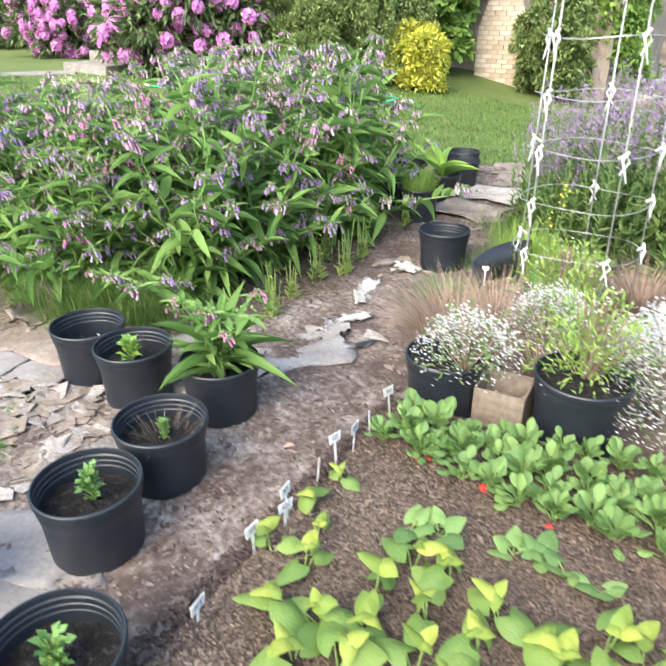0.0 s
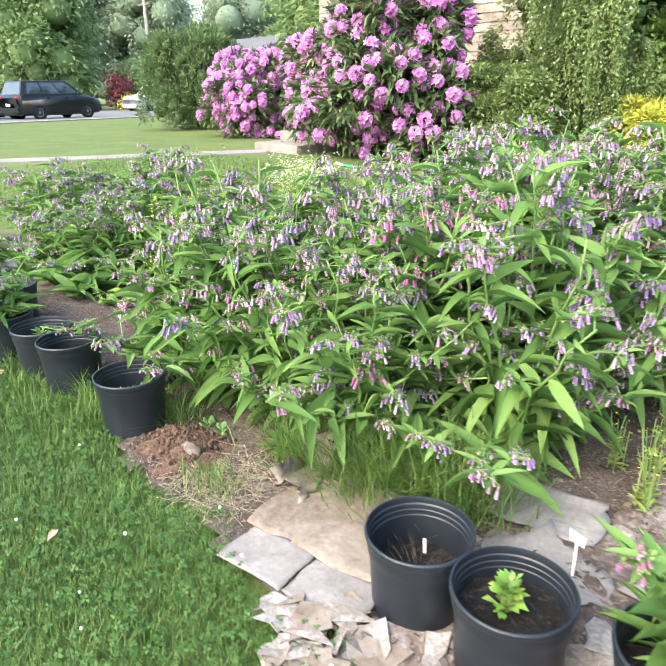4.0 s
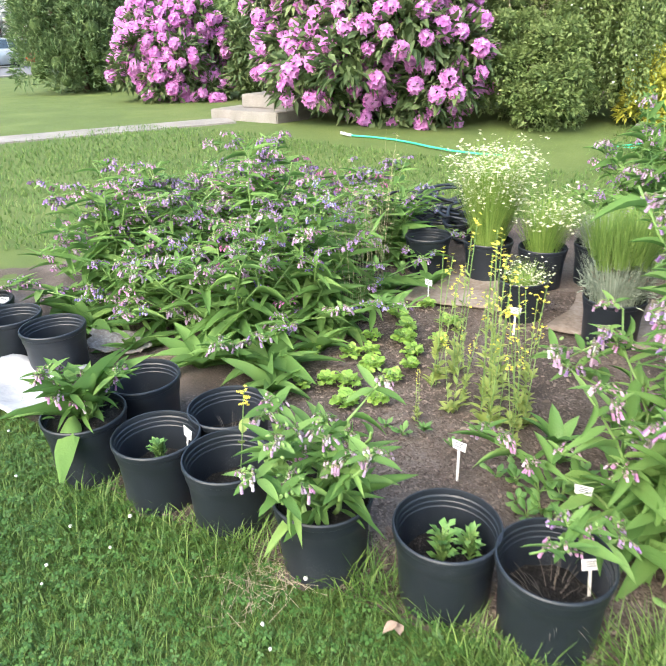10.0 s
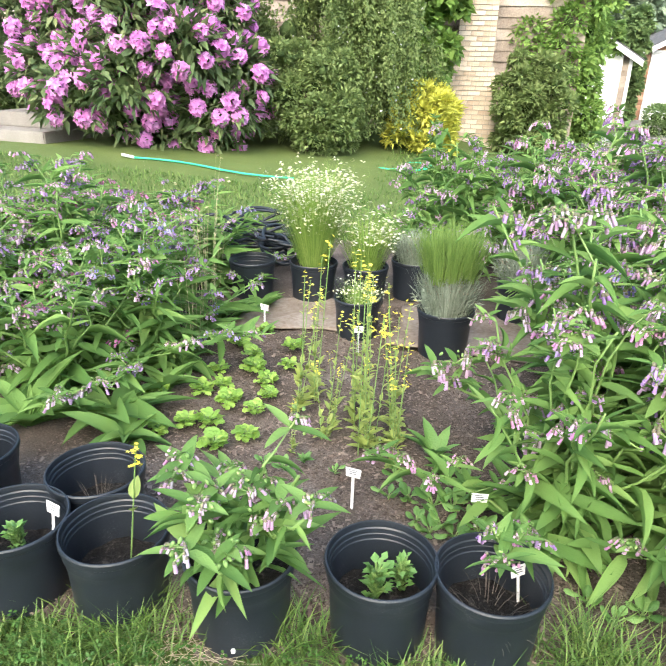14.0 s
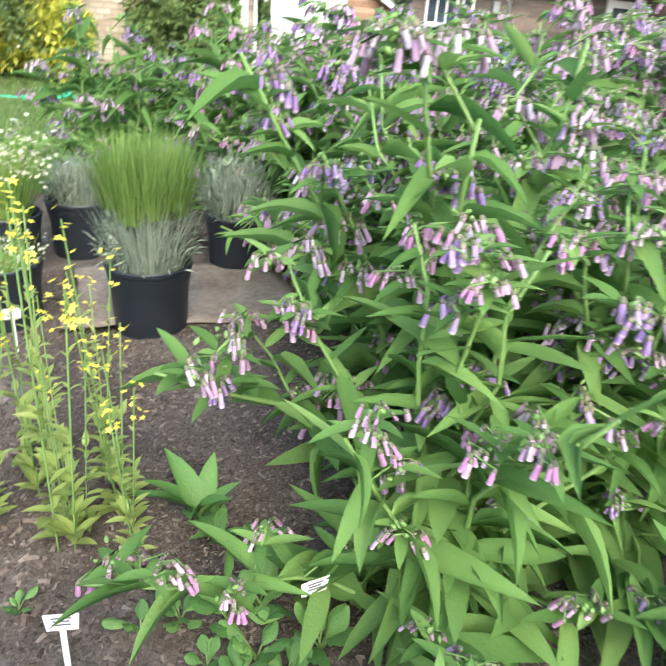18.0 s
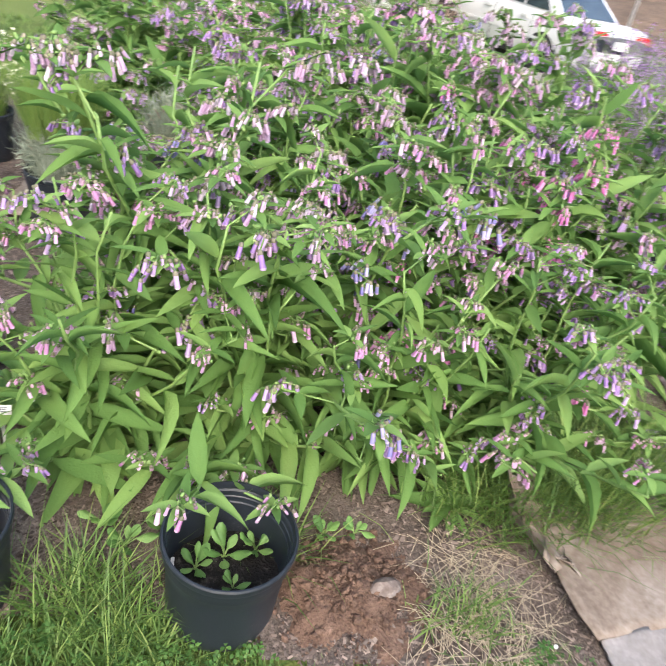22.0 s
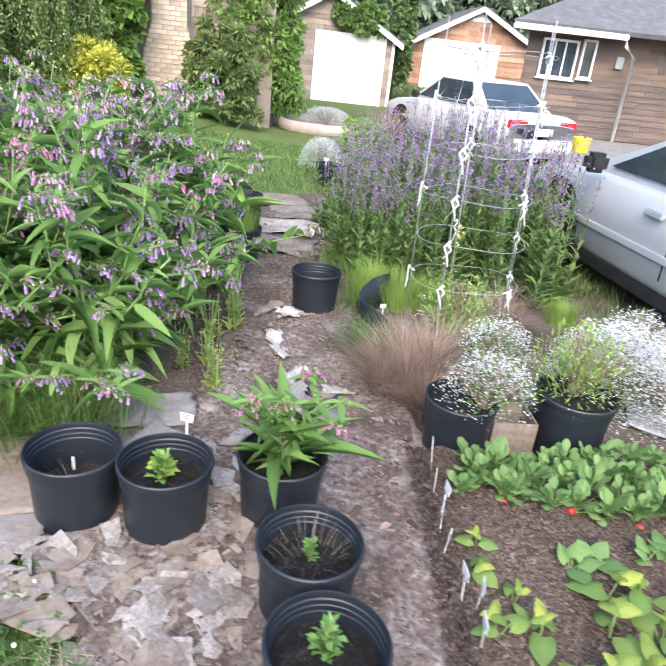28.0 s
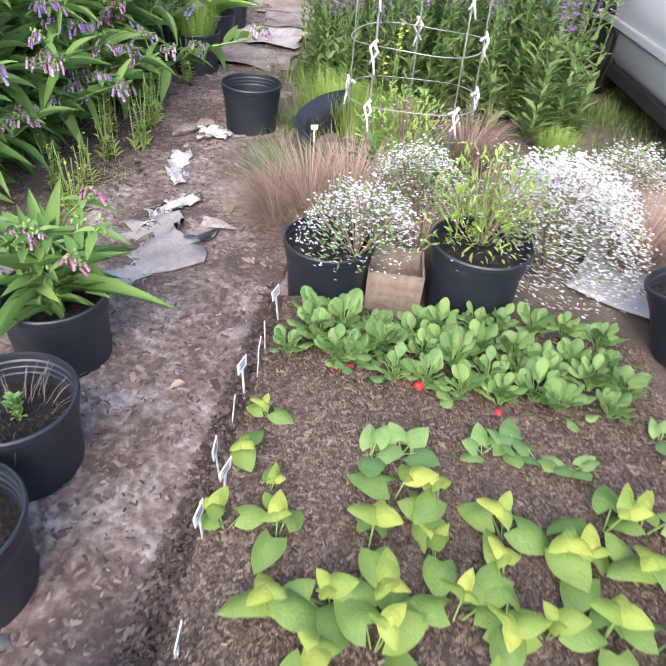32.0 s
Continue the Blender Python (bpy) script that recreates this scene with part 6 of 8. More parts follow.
# solid lumps added inside a crown to close it behind the leaves
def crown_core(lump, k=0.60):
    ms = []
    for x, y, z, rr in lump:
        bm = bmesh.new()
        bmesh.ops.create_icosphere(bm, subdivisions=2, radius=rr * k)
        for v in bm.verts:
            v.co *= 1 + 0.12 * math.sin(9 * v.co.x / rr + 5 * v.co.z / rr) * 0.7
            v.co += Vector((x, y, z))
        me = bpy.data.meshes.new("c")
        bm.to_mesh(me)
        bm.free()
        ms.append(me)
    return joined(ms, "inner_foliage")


def leafy(name, label, category, x, y, z, lump, n, mat, L, wide, seed, tpl=DIAMOND, hang=0.0, trunk=True, spread=0.6, core=0.34, core_mat=None):
    t = thing(name, label, category, pose(x, y, z))
    q, d = crown_points(seed, lump, n)
    r = np.random.default_rng(seed + 1)
    e = d + r.normal(0, spread, d.shape) - np.array([0, 0, hang])
    l = L * r.uniform(0.6, 1.3, len(q))
    me = scatter("crown", tpl[0], tpl[1], aim(e, np.array([0, 0, 1.0]) + r.normal(0, 0.5, d.shape), l * wide, l, l * 0.6), q)
    me.materials.append(mat)
    tagged(part("crown", me, None, t), kind="stuff")
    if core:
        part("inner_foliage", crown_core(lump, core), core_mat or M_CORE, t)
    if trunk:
        top = max(c[2] for c in lump) * 0.7
        part("trunk", tube([(0, 0, -0.1), (0.03, 0.02, top * 0.4), (0.0, 0.05, top)], 0.05 + 0.02 * top, 8, "trunk", 0.5), M_BARK, t)
    return t


def truss(seed):
    """A round head of open flowers."""
    r = np.random.default_rng(seed)
    v, f = [], []
    n = 17
    for i in range(n):
        zz = 1 - 1.25 * (i + 0.5) / n
        a = i * 2.4
        d = np.array([math.cos(a) * math.sqrt(max(0, 1 - zz * zz)), math.sin(a) * math.sqrt(max(0, 1 - zz * zz)), zz])
        x = unit(np.cross(d, [0.3, 0.2, 0.9]))
        y = np.cross(d, x)
        k = len(v)
        v.append(d * 0.55)
        for j in range(5):
            b = j * 1.2566 + r.uniform(0, 1)
            o = x * math.cos(b) + y * math.sin(b)
            v.append(d * 0.90 + o * 0.34)
            v.append(d * 0.98 + (x * math.cos(b + 0.5) + y * math.sin(b + 0.5)) * 0.56 + r.normal(0, 0.03, 3))
        for j in range(5):
            f.append((k, k + 1 + 2 * j, k + 2 + 2 * j, k + 1 + (2 * j + 2) % 10))
    return np.array(v), f


TRUSSES = [grid_mesh(truss(s)[0] * 0.1, truss(s)[1], "flower_truss") for s in range(3)]
for me in TRUSSES:
    me.materials.append(M_TRUSS)


def rhododendron(x, y, lump, leaves, flowers, seed, side, gap=0.17):
    z = float(ground_z(x, y)) - 0.03
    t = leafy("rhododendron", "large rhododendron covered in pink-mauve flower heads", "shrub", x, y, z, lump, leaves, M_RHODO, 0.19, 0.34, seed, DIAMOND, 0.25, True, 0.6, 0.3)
    q, d = crown_points(seed + 9, lump, flowers * 12, 0.06)
    keep = []
    for k in range(len(q)):
        if d[k] @ np.array(side) > -0.15 and len(keep) < flowers and all(((q[k] - q[j]) ** 2).sum() > gap * gap for j in keep):
            keep.append(k)
    r = np.random.default_rng(seed)
    for i, k in enumerate(keep[:290]):
        up = Vector(d[k] + np.array([0, 0, 0.35])).normalized()
        ob = part("flower_truss", TRUSSES[i % 3], None, t)
        ob.matrix_basis = Matrix.Translation(q[k] + d[k] * 0.04) @ up.to_track_quat('Z', 'Y').to_matrix().to_4x4() @ Matrix.Scale(0.92 + 0.36 * ((i * 13) % 7) / 7, 4)
    rest = np.array(keep[290:], int)
    if len(rest):
        # the other heads, set a little deeper
        v, f = truss(5)
        s = 0.1 * r.uniform(0.85, 1.2, len(rest))
        me = scatter("blossom_mass", v, f, aim(r.normal(0, 1, (len(rest), 3)), d[rest] + np.array([0, 0, 0.35]), s, s, s), q[rest])
        me.materials.append(M_TRUSS)
        tagged(part("blossom_mass", me, None, t), kind="stuff")


rhododendron(-11.6, 8.9, lumps(1, 30, 1.35, 1.1, 1.8), 18000, 440, 11, (0.6, -0.75, 0.3), 0.105)
rhododendron(-6.35, 7.35, [(a, b, c, d) for a, b, c, d in lumps(2, 44, 1.85, 1.3, 2.6) if c + 0.9 * d < 1.70 + 0.45 * (0.79 * a + 0.62 * b + 1.6)], 36000, 430, 13, (0.45, -0.85, 0.3), 0.165)
gz = lambda x, y: float(ground_z(x, y)) - 0.03
trail = leafy("trailing_shrub", "tall arching green shrub with long trailing leafy stems", "shrub", -3.9, 8.8, gz(-3.9, 8.8), lumps(3, 60, 1.35, 0.7, 4.2), 9000, M_WEEP, 0.09, 0.45, 21, DIAMOND, 0.8, True, 0.6, 0.5)


def trailing_strands(owner, seed, n, lump, reach, mat, flowers):
    """Long shoots that arch out of a crown and hang, thick with small leaves, some with white flowers."""
    r = np.random.default_rng(seed)
    q, d = crown_points(seed, lump, n * 4, 0.1)
    keep = np.flatnonzero((d[:, 1] < 0.35) & (q[:, 2] > 0.7))[:n // 12]
    # twelve strands to a hanging column, with dark gaps between the columns
    q = np.repeat(q[keep], 12, axis=0) + r.normal(0, 1, (12 * len(keep), 3)) * np.array([0.085, 0.06, 0.10])
    d2 = unit(np.repeat(d[keep], 12, axis=0) * np.array([1, 1, 0.0]) + 1e-6)
    P, D, S, W = [], [], [], []
    for k in range(len(q)):
        length = min(q[k][2] * 0.8, reach * r.uniform(0.5, 1.2))
        out, sway = r.uniform(0.08, 0.30), r.uniform(0, 6.28)
        side = np.array([-d2[k][1], d2[k][0], 0])
        m = int(length * 105)
        for i in range(m):
            u = i / m
            c = q[k] + d2[k] * out * (1 - (1 - u) ** 2) + side * 0.05 * math.sin(3 * u + sway) - np.array([0, 0, length * u ** 1.4])
            P.append(c + r.normal(0, 0.040 * (1 - 0.45 * u), 3))
            D.append(d2[k] * 0.5 + r.normal(0, 0.55, 3) - np.array([0, 0, 0.5]))
            S.append(r.uniform(0.035, 0.075))
            if r.uniform() < flowers:
                W.append(P[-1] + d2[k] * 0.05)
    P, D, S = np.array(P), np.array(D), np.array(S)
    me = scatter("trailing_foliage", DIAMOND[0], DIAMOND[1], aim(D, np.array([0, 0, 1.0]) + r.normal(0, 0.5, P.shape), S * 0.5, S, S * 0.6), P)
    me.materials.append(mat)
    tagged(part("trailing_foliage", me, None, owner), kind="stuff")
    if W:
        n = len(W)
        wm = scatter("blossom", FIVE[0], FIVE[1], aim(r.normal(0, 1, (n, 3)), np.tile([0.2, -1.0, 0.5], (n, 1)), 0.016, 0.016, 0.01), np.array(W))
        wm.materials.append(M_PETAL)
        tagged(part("blossom", wm, None, owner, "tiny white flowers along the shoots"), kind="stuff")


trailing_strands(trail, 211, 700, lumps(3, 60, 1.6, 0.95, 4.2), 1.3, M_WEEP, 0.008)
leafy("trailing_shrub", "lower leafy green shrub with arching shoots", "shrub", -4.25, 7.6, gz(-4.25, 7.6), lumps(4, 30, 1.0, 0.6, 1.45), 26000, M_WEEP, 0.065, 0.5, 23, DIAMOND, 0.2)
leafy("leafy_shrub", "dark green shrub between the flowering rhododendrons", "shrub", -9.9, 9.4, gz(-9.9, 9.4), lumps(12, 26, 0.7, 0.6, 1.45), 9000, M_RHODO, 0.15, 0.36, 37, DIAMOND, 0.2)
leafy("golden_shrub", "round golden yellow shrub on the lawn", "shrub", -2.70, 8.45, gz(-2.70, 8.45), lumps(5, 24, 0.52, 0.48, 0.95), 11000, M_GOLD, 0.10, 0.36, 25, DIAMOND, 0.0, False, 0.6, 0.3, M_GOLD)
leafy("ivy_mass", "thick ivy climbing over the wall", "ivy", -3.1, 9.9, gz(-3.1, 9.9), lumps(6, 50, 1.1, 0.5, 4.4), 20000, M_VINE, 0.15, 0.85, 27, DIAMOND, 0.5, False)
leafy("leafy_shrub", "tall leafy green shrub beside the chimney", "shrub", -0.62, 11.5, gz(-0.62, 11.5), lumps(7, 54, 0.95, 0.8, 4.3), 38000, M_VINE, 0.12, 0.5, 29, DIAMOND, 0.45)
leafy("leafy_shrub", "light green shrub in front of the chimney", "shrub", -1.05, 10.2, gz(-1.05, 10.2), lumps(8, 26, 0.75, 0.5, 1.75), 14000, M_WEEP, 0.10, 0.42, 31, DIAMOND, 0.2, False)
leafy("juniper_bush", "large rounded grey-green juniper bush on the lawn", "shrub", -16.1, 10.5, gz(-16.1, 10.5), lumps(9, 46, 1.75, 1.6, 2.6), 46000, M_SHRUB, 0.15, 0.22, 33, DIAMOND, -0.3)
leafy("tree", "broad green tree behind the house", "tree", -15.0, 18.5, gz(-15, 18), lumps(10, 50, 3.4, 3.0, 6.5, 1.0), 24000, M_HAZED_TREE, 0.26, 0.5, 35, DIAMOND)

# ---------------------------------------------------------------- buildings
M_BRICK = noisy("pale_brick", [(0.3, (0.38, 0.29, 0.215)), (0.5, (0.50, 0.41, 0.32)), (0.7, (0.60, 0.52, 0.43))], 5, 60, 0.9, 0.3, dist=0.004, vary=0.35)
M_MORTAR = noisy("mortar", [(0.3, (0.26, 0.235, 0.20)), (0.7, (0.36, 0.33, 0.29))], 12, 80, 0.95, 0.3)
M_CEDAR = noisy("orange_cedar", [(0.3, (0.19, 0.105, 0.066)), (0.5, (0.30, 0.17, 0.105)), (0.7, (0.42, 0.28, 0.19))], 2.5, 40, 0.85, 0.4, stretch=(1, 1, 0.3), vary=0.35)
M_BROWN = noisy("weathered_brown_siding", [(0.3, (0.065, 0.052, 0.047)), (0.48, (0.115, 0.090, 0.078)), (0.62, (0.17, 0.125, 0.10)), (0.75, (0.27, 0.17, 0.115))], 1.6, 40, 0.85, 0.4, stretch=(0.5, 1, 2.5), vary=0.15)
M_GREYWOOD = noisy("weathered_shingle", [(0.3, (0.16, 0.125, 0.10)), (0.5, (0.28, 0.23, 0.19)), (0.7, (0.40, 0.34, 0.29))], 3.0, 40, 0.9, 0.4, vary=0.25)
M_PAINT = noisy("white_paint", [(0.3, (0.66, 0.66, 0.65)), (0.7, (0.75, 0.75, 0.74))], 3, 40, 0.55, 0.05)
M_ROOF = noisy("grey_roof_shingle", [(0.3, (0.07, 0.07, 0.075)), (0.5, (0.11, 0.11, 0.115)), (0.7, (0.17, 0.17, 0.17))], 4, 60, 0.9, 0.4)
M_CONC = noisy("concrete", [(0.3, (0.15, 0.135, 0.12)), (0.5, (0.22, 0.20, 0.18)), (0.7, (0.30, 0.28, 0.26))], 3, 60, 0.9, 0.3)
M_ROAD = noisy("asphalt", [(0.3, (0.10, 0.10, 0.105)), (0.5, (0.14, 0.14, 0.145)), (0.7, (0.19, 0.19, 0.19))], 2, 60, 0.9, 0.3)
M_GRAVEL = noisy("gravel_drive", [(0.3, (0.10, 0.09, 0.08)), (0.5, (0.22, 0.20, 0.18)), (0.7, (0.36, 0.34, 0.31))], 6, 90, 0.95, 0.7)
M_TRIM_METAL = noisy("dark_metal", [(0.3, (0.03, 0.03, 0.03)), (0.7, (0.06, 0.06, 0.06))], 20, 80, 0.4, 0.0, metal=0.6)
M_GREYMETAL = noisy("grey_metal_box", [(0.3, (0.24, 0.25, 0.25)), (0.7, (0.34, 0.35, 0.35))], 8, 80, 0.5, 0.0)
M_BUCKET = noisy("yellow_plastic", [(0.3, (0.66, 0.50, 0.02)), (0.7, (0.78, 0.62, 0.04))], 10, 60, 0.5, 0.05)
M_HOSE = noisy("green_hose", [(0.3, (0.03, 0.36, 0.20)), (0.7, (0.06, 0.50, 0.30))], 10, 60, 0.45, 0.05)


def glass(name, tint=(0.03, 0.04, 0.05)):
    m, nt, p, nodes, links = material(name)
    n = nodes.new("ShaderNodeTexNoise")
    n.inputs["Scale"].default_value = 3
    r = ramp(nt, [(0.3, tint), (0.7, tuple(c * 1.8 for c in tint))])
    links.new(n.outputs["Fac"], r.inputs["Fac"])
    links.new(r.outputs["Color"], p.inputs["Base Color"])
    p.inputs["Roughness"].default_value = 0.06
    p.inputs["Specular IOR Level"].default_value = 0.9
    return m


M_GLASS = glass("window_glass")


def siding(owner, x0, x1, z0, z1, y, step, mat, holes=(), gable=None, name="board", proud=0.03):
    """Overlapping boards along x, cut round openings and along a gable (apex x, apex z, eave z)."""
    z = z0
    while z < z1 - 0.01:
        t = min(z + step, z1)
        a, b = x0, x1
        if gable and t > gable[2]:
            k = (gable[1] - (z + t) / 2) / (gable[1] - gable[2])
            if k <= 0.02:
                break
            a, b = gable[0] + (x0 - gable[0]) * min(1, k), gable[0] + (x1 - gable[0]) * min(1, k)
        runs = [(a, b)]
        for hx0, hz0, hx1, hz1 in holes:
            if hz0 < t - 0.02 and hz1 > z + 0.02:
                runs = [q for u, v in runs for q in ((u, min(v, hx0)), (max(u, hx1), v)) if q[1] - q[0] > 0.02]
        for u, v in runs:
            # boards of uneven length, end to end
            cut = u
            while cut < v - 0.01:
                e = min(v, cut + 0.9 + 0.9 * abs(math.sin(cut * 3.7 + z * 9)))
                if v - e < 0.3:
                    e = v
                pv = [(cut, y - proud, z), (e - 0.004, y - proud, z), (e - 0.004, y - proud * 0.25, t + 0.01), (cut, y - proud * 0.25, t + 0.01), (cut, y, z), (e - 0.004, y, z), (e - 0.004, y, t), (cut, y, t)]
                part(name, grid_mesh(pv, [(0, 1, 2, 3), (4, 7, 6, 5), (0, 4, 5, 1), (0, 3, 7, 4), (1, 5, 6, 2), (3, 2, 6, 7)], name, False), mat, owner)
                cut = e
        z = t


def window(owner, x0, z0, x1, z1, y, mull=1, name="window"):
    w = 0.06
    f = part(name, box(x0, y - 0.012, z0, x1, y - 0.004, z1), M_GLASS, owner, "window pane in a white painted frame")
    for q in ((x0 - w, z0 - w, x1 + w, z0), (x0 - w, z1, x1 + w, z1 + w), (x0 - w, z0, x0, z1), (x1, z0, x1 + w, z1)):
        part("frame_bar", box(q[0], y - 0.06, q[1], q[2], y + 0.02, q[3]), M_PAINT, f)
    for i in range(1, mull + 1):
        c = x0 + (x1 - x0) * i / (mull + 1)
        part("mullion", box(c - 0.022, y - 0.045, z0, c + 0.022, y - 0.013, z1), M_PAINT, f)
    part("sill", box(x0 - 0.1, y - 0.1, z0 - 0.1, x1 + 0.1, y, z0 - 0.062), M_PAINT, f)
    return f


def slab(pts, thick, name="roof"):
    """A flat quad with thickness."""
    p = [Vector(q) for q in pts]
    n = (p[1] - p[0]).cross(p[2] - p[0]).normalized() * thick
    v = p + [q - n for q in p]
    return grid_mesh(v, [(0, 1, 2, 3), (7, 6, 5, 4), (0, 4, 5, 1), (1, 5, 6, 2), (2, 6, 7, 3), (3, 7, 4, 0)], name, False)


def gabled(owner, x0, x1, y0, y1, zb, ze, ax, az, over=0.3, mat=M_ROOF, trim=M_PAINT):
    k = (az - ze) / (ax - x0)
    k2 = (az - ze) / (x1 - ax)
    part("roof", slab([(x0 - over, y0 - over, ze - over * k), (ax, y0 - over, az), (ax, y1, az), (x0 - over, y1, ze - over * k)], -0.08), mat, owner)
    part("roof", slab([(ax, y0 - over, az), (x1 + over, y0 - over, ze - over * k2), (x1 + over, y1, ze - over * k2), (ax, y1, az)], -0.08), mat, owner)
    part("rake_board", slab([(x0 - over, y0 - over - 0.02, ze - over * k - 0.14), (ax, y0 - over - 0.02, az - 0.14), (ax, y0 - over - 0.02, az + 0.04), (x0 - over, y0 - over - 0.02, ze - over * k + 0.04)], 0.03), trim, owner, "white painted roof edge")
    part("rake_board", slab([(ax, y0 - over - 0.02, az - 0.14), (x1 + over, y0 - over - 0.02, ze - over * k2 - 0.14), (x1 + over, y0 - over - 0.02, ze - over * k2 + 0.04), (ax, y0 - over - 0.02, az + 0.04)], 0.03), trim, owner, "white painted roof edge")


def shell(owner, x0, x1, y0, y1, zb, zt, ax, az, mat, holes=()):
    """Walls of a gabled building, open where the doors are."""
    v = [(x0, y0, zb), (x1, y0, zb), (x1, y0, zt), (ax, y0, az), (x0, y0, zt), (x0, y1, zb), (x1, y1, zb), (x1, y1, zt), (ax, y1, az), (x0, y1, zt)]
    part("wall", grid_mesh(v, [(0, 1, 2, 3, 4), (6, 5, 9, 8, 7), (0, 4, 9, 5), (1, 6, 7, 2), (0, 5, 6, 1)], "wall", False), mat, owner)


def panel_door(owner, x0, z0, x1, z1, y, rows=4, mat=None, name="garage_door"):
    d = part(name, box(x0, y - 0.03, z0, x1, y + 0.03, z1), mat or M_PAINT, owner, "white panelled garage door")
    h = (z1 - z0) / rows
    for i in range(rows):
        part("panel", box(x0 + 0.03, y - 0.045, z0 + i * h + 0.012, x1 - 0.03, y - 0.032, z0 + (i + 1) * h - 0.012, 0.004), mat or M_PAINT, d)
    for q in ((x0 - 0.1, z0, x0, z1 + 0.1), (x1, z0, x1 + 0.1, z1 + 0.1), (x0, z1, x1, z1 + 0.1)):
        part("door_trim", box(q[0], y - 0.07, q[1], q[2], y + 0.02, q[3]), M_PAINT, owner)


g1 = thing("garage", "weathered wooden garage with white door, overgrown by vines", "garage")
ZG = -0.47
shell(g1, -1.4, 2.85, 21.9, 27.5, ZG, 1.72, 0.72, 2.95, M_GREYWOOD)
siding(g1, -1.4, 2.85, ZG, 2.95, 21.9, 0.16, M_GREYWOOD, [(0.22, ZG, 2.62, 1.78)], (0.72, 2.95, 1.72))
panel_door(g1, 0.33, ZG, 2.5, 1.66, 21.88, 5)
part("corner_board", box(2.80, 21.82, ZG, 2.9, 21.9, 1.8), M_PAINT, g1)
gabled(g1, -1.4, 2.85, 21.9, 27.5, ZG, 1.72, 0.72, 2.95, 0.3)
leafy("vine", "leafy vine hanging over the garage roof", "vine", 1.6, 21.75, 1.75, lumps(40, 24, 1.3, 0.3, 1.0), 7000, M_IVY, 0.15, 0.6, 41, DIAMOND, 0.6, False)
leafy("vine", "leafy shrub climbing the garage's side", "vine", -2.0, 20.8, ZG, lumps(41, 40, 0.9, 0.7, 3.6), 18000, M_IVY, 0.17, 0.55, 43, DIAMOND, 0.4)
leafy("vine", "dark green vine between the garages", "vine", 3.2, 23.5, ZG, lumps(42, 40, 0.45, 0.6, 4.0), 16000, M_HAZED_TREE, 0.17, 0.6, 45, DIAMOND, 0.4)

g2 = thing("garage", "orange-brown shingled garage with gable roof and white door", "garage")
shell(g2, 3.8, 9.2, 26.0, 32.5, ZG, 1.78, 6.45, 3.2, M_CEDAR)
siding(g2, 3.8, 9.2, ZG, 3.2, 26.0, 0.19, M_CEDAR, [(4.4, ZG, 7.38, 1.98)], (6.45, 3.2, 1.78), "shingle_course")
panel_door(g2, 4.5, ZG, 7.28, 1.88, 25.98, 4)
gabled(g2, 3.8, 9.2, 26.0, 32.5, ZG, 1.78, 6.45, 3.2, 0.35)
part("vent", grid_mesh([(6.0, 25.93, 2.72), (6.9, 25.93, 2.72), (6.45, 25.93, 3.02), (6.0, 25.98, 2.72), (6.9, 25.98, 2.72), (6.45, 25.98, 3.02)], [(0, 1, 2), (5, 4, 3), (0, 3, 4, 1), (1, 4, 5, 2), (2, 5, 3, 0)], "vent", False), M_PAINT, g2, "white gable vent")

h1 = thing("house", "dark brown house with white windows, porch and grey roof", "house")
ZH = -0.42
part("wall", grid_mesh([(x, y, z) for z in (ZH, 2.4) for x, y in ((5.9, 17.03), (19, 17.03), (19, 20.4), (7.3, 20.4))], [(3, 2, 1, 0), (4, 5, 6, 7), (0, 1, 5, 4), (1, 2, 6, 5), (2, 3, 7, 6), (3, 0, 4, 7)], "wall", False), M_BROWN, h1)
siding(h1, 5.9, 13.3, ZH, 2.4, 17.03, 0.15, M_BROWN, [(6.29, 1.14, 7.26, 2.14), (7.36, 1.2, 7.74, 2.2)])
window(h1, 6.35, 1.22, 7.2, 2.06, 17.0, 2)
window(h1, 7.42, 1.28, 7.68, 2.12, 17.0, 0)
part("roof", slab([(5.3, 16.3, 2.32), (20, 16.3, 2.32), (20, 18.7, 3.5), (8.1, 18.7, 3.5)], -0.12), M_ROOF, h1)
part("roof", slab([(20, 21.1, 2.32), (7.2, 21.1, 2.32), (8.1, 18.7, 3.5), (20, 18.7, 3.5)], -0.12), M_ROOF, h1)
part("roof", slab([(7.2, 21.1, 2.32), (5.3, 16.3, 2.32), (8.1, 18.69, 3.5), (8.1, 18.71, 3.5)], -0.12), M_ROOF, h1)
part("gutter", box(5.25, 16.2, 2.22, 8.2, 16.32, 2.36, 0.02), M_PAINT, h1)
part("porch_roof", box(10.2, 15.6, 2.36, 16, 17.0, 2.46, 0.02), M_PAINT, h1)
part("extension", box(13.4, 13.6, ZH, 19, 17.0, 2.6), M_BROWN, h1)
siding(h1, 13.4, 19.0, ZH, 2.6, 13.6, 0.15, M_BROWN)
part("downpipe", tube([(8.15, 16.25, 2.3), (8.25, 16.4, 2.1), (8.6, 16.6, 1.85), (8.62, 16.6, ZH)], 0.05, 8, "downpipe"), M_PAINT, h1)
for i in range(3):
    part("porch_step", box(11.7, 14.6 + 0.3 * i, ZH - 0.1, 13.2, 14.3 + 0.3 * i, ZH + 0.17 * (i + 1), 0.01), M_CONC, h1)
part("porch_floor", box(11.7, 15.5, ZH, 13.38, 17.0, ZH + 0.52, 0.01), M_CONC, h1)
dr = part("door", box(12.1, 16.9, ZH + 0.53, 13.05, 16.99, 2.2, 0.01), M_PAINT, h1, "white painted front door")
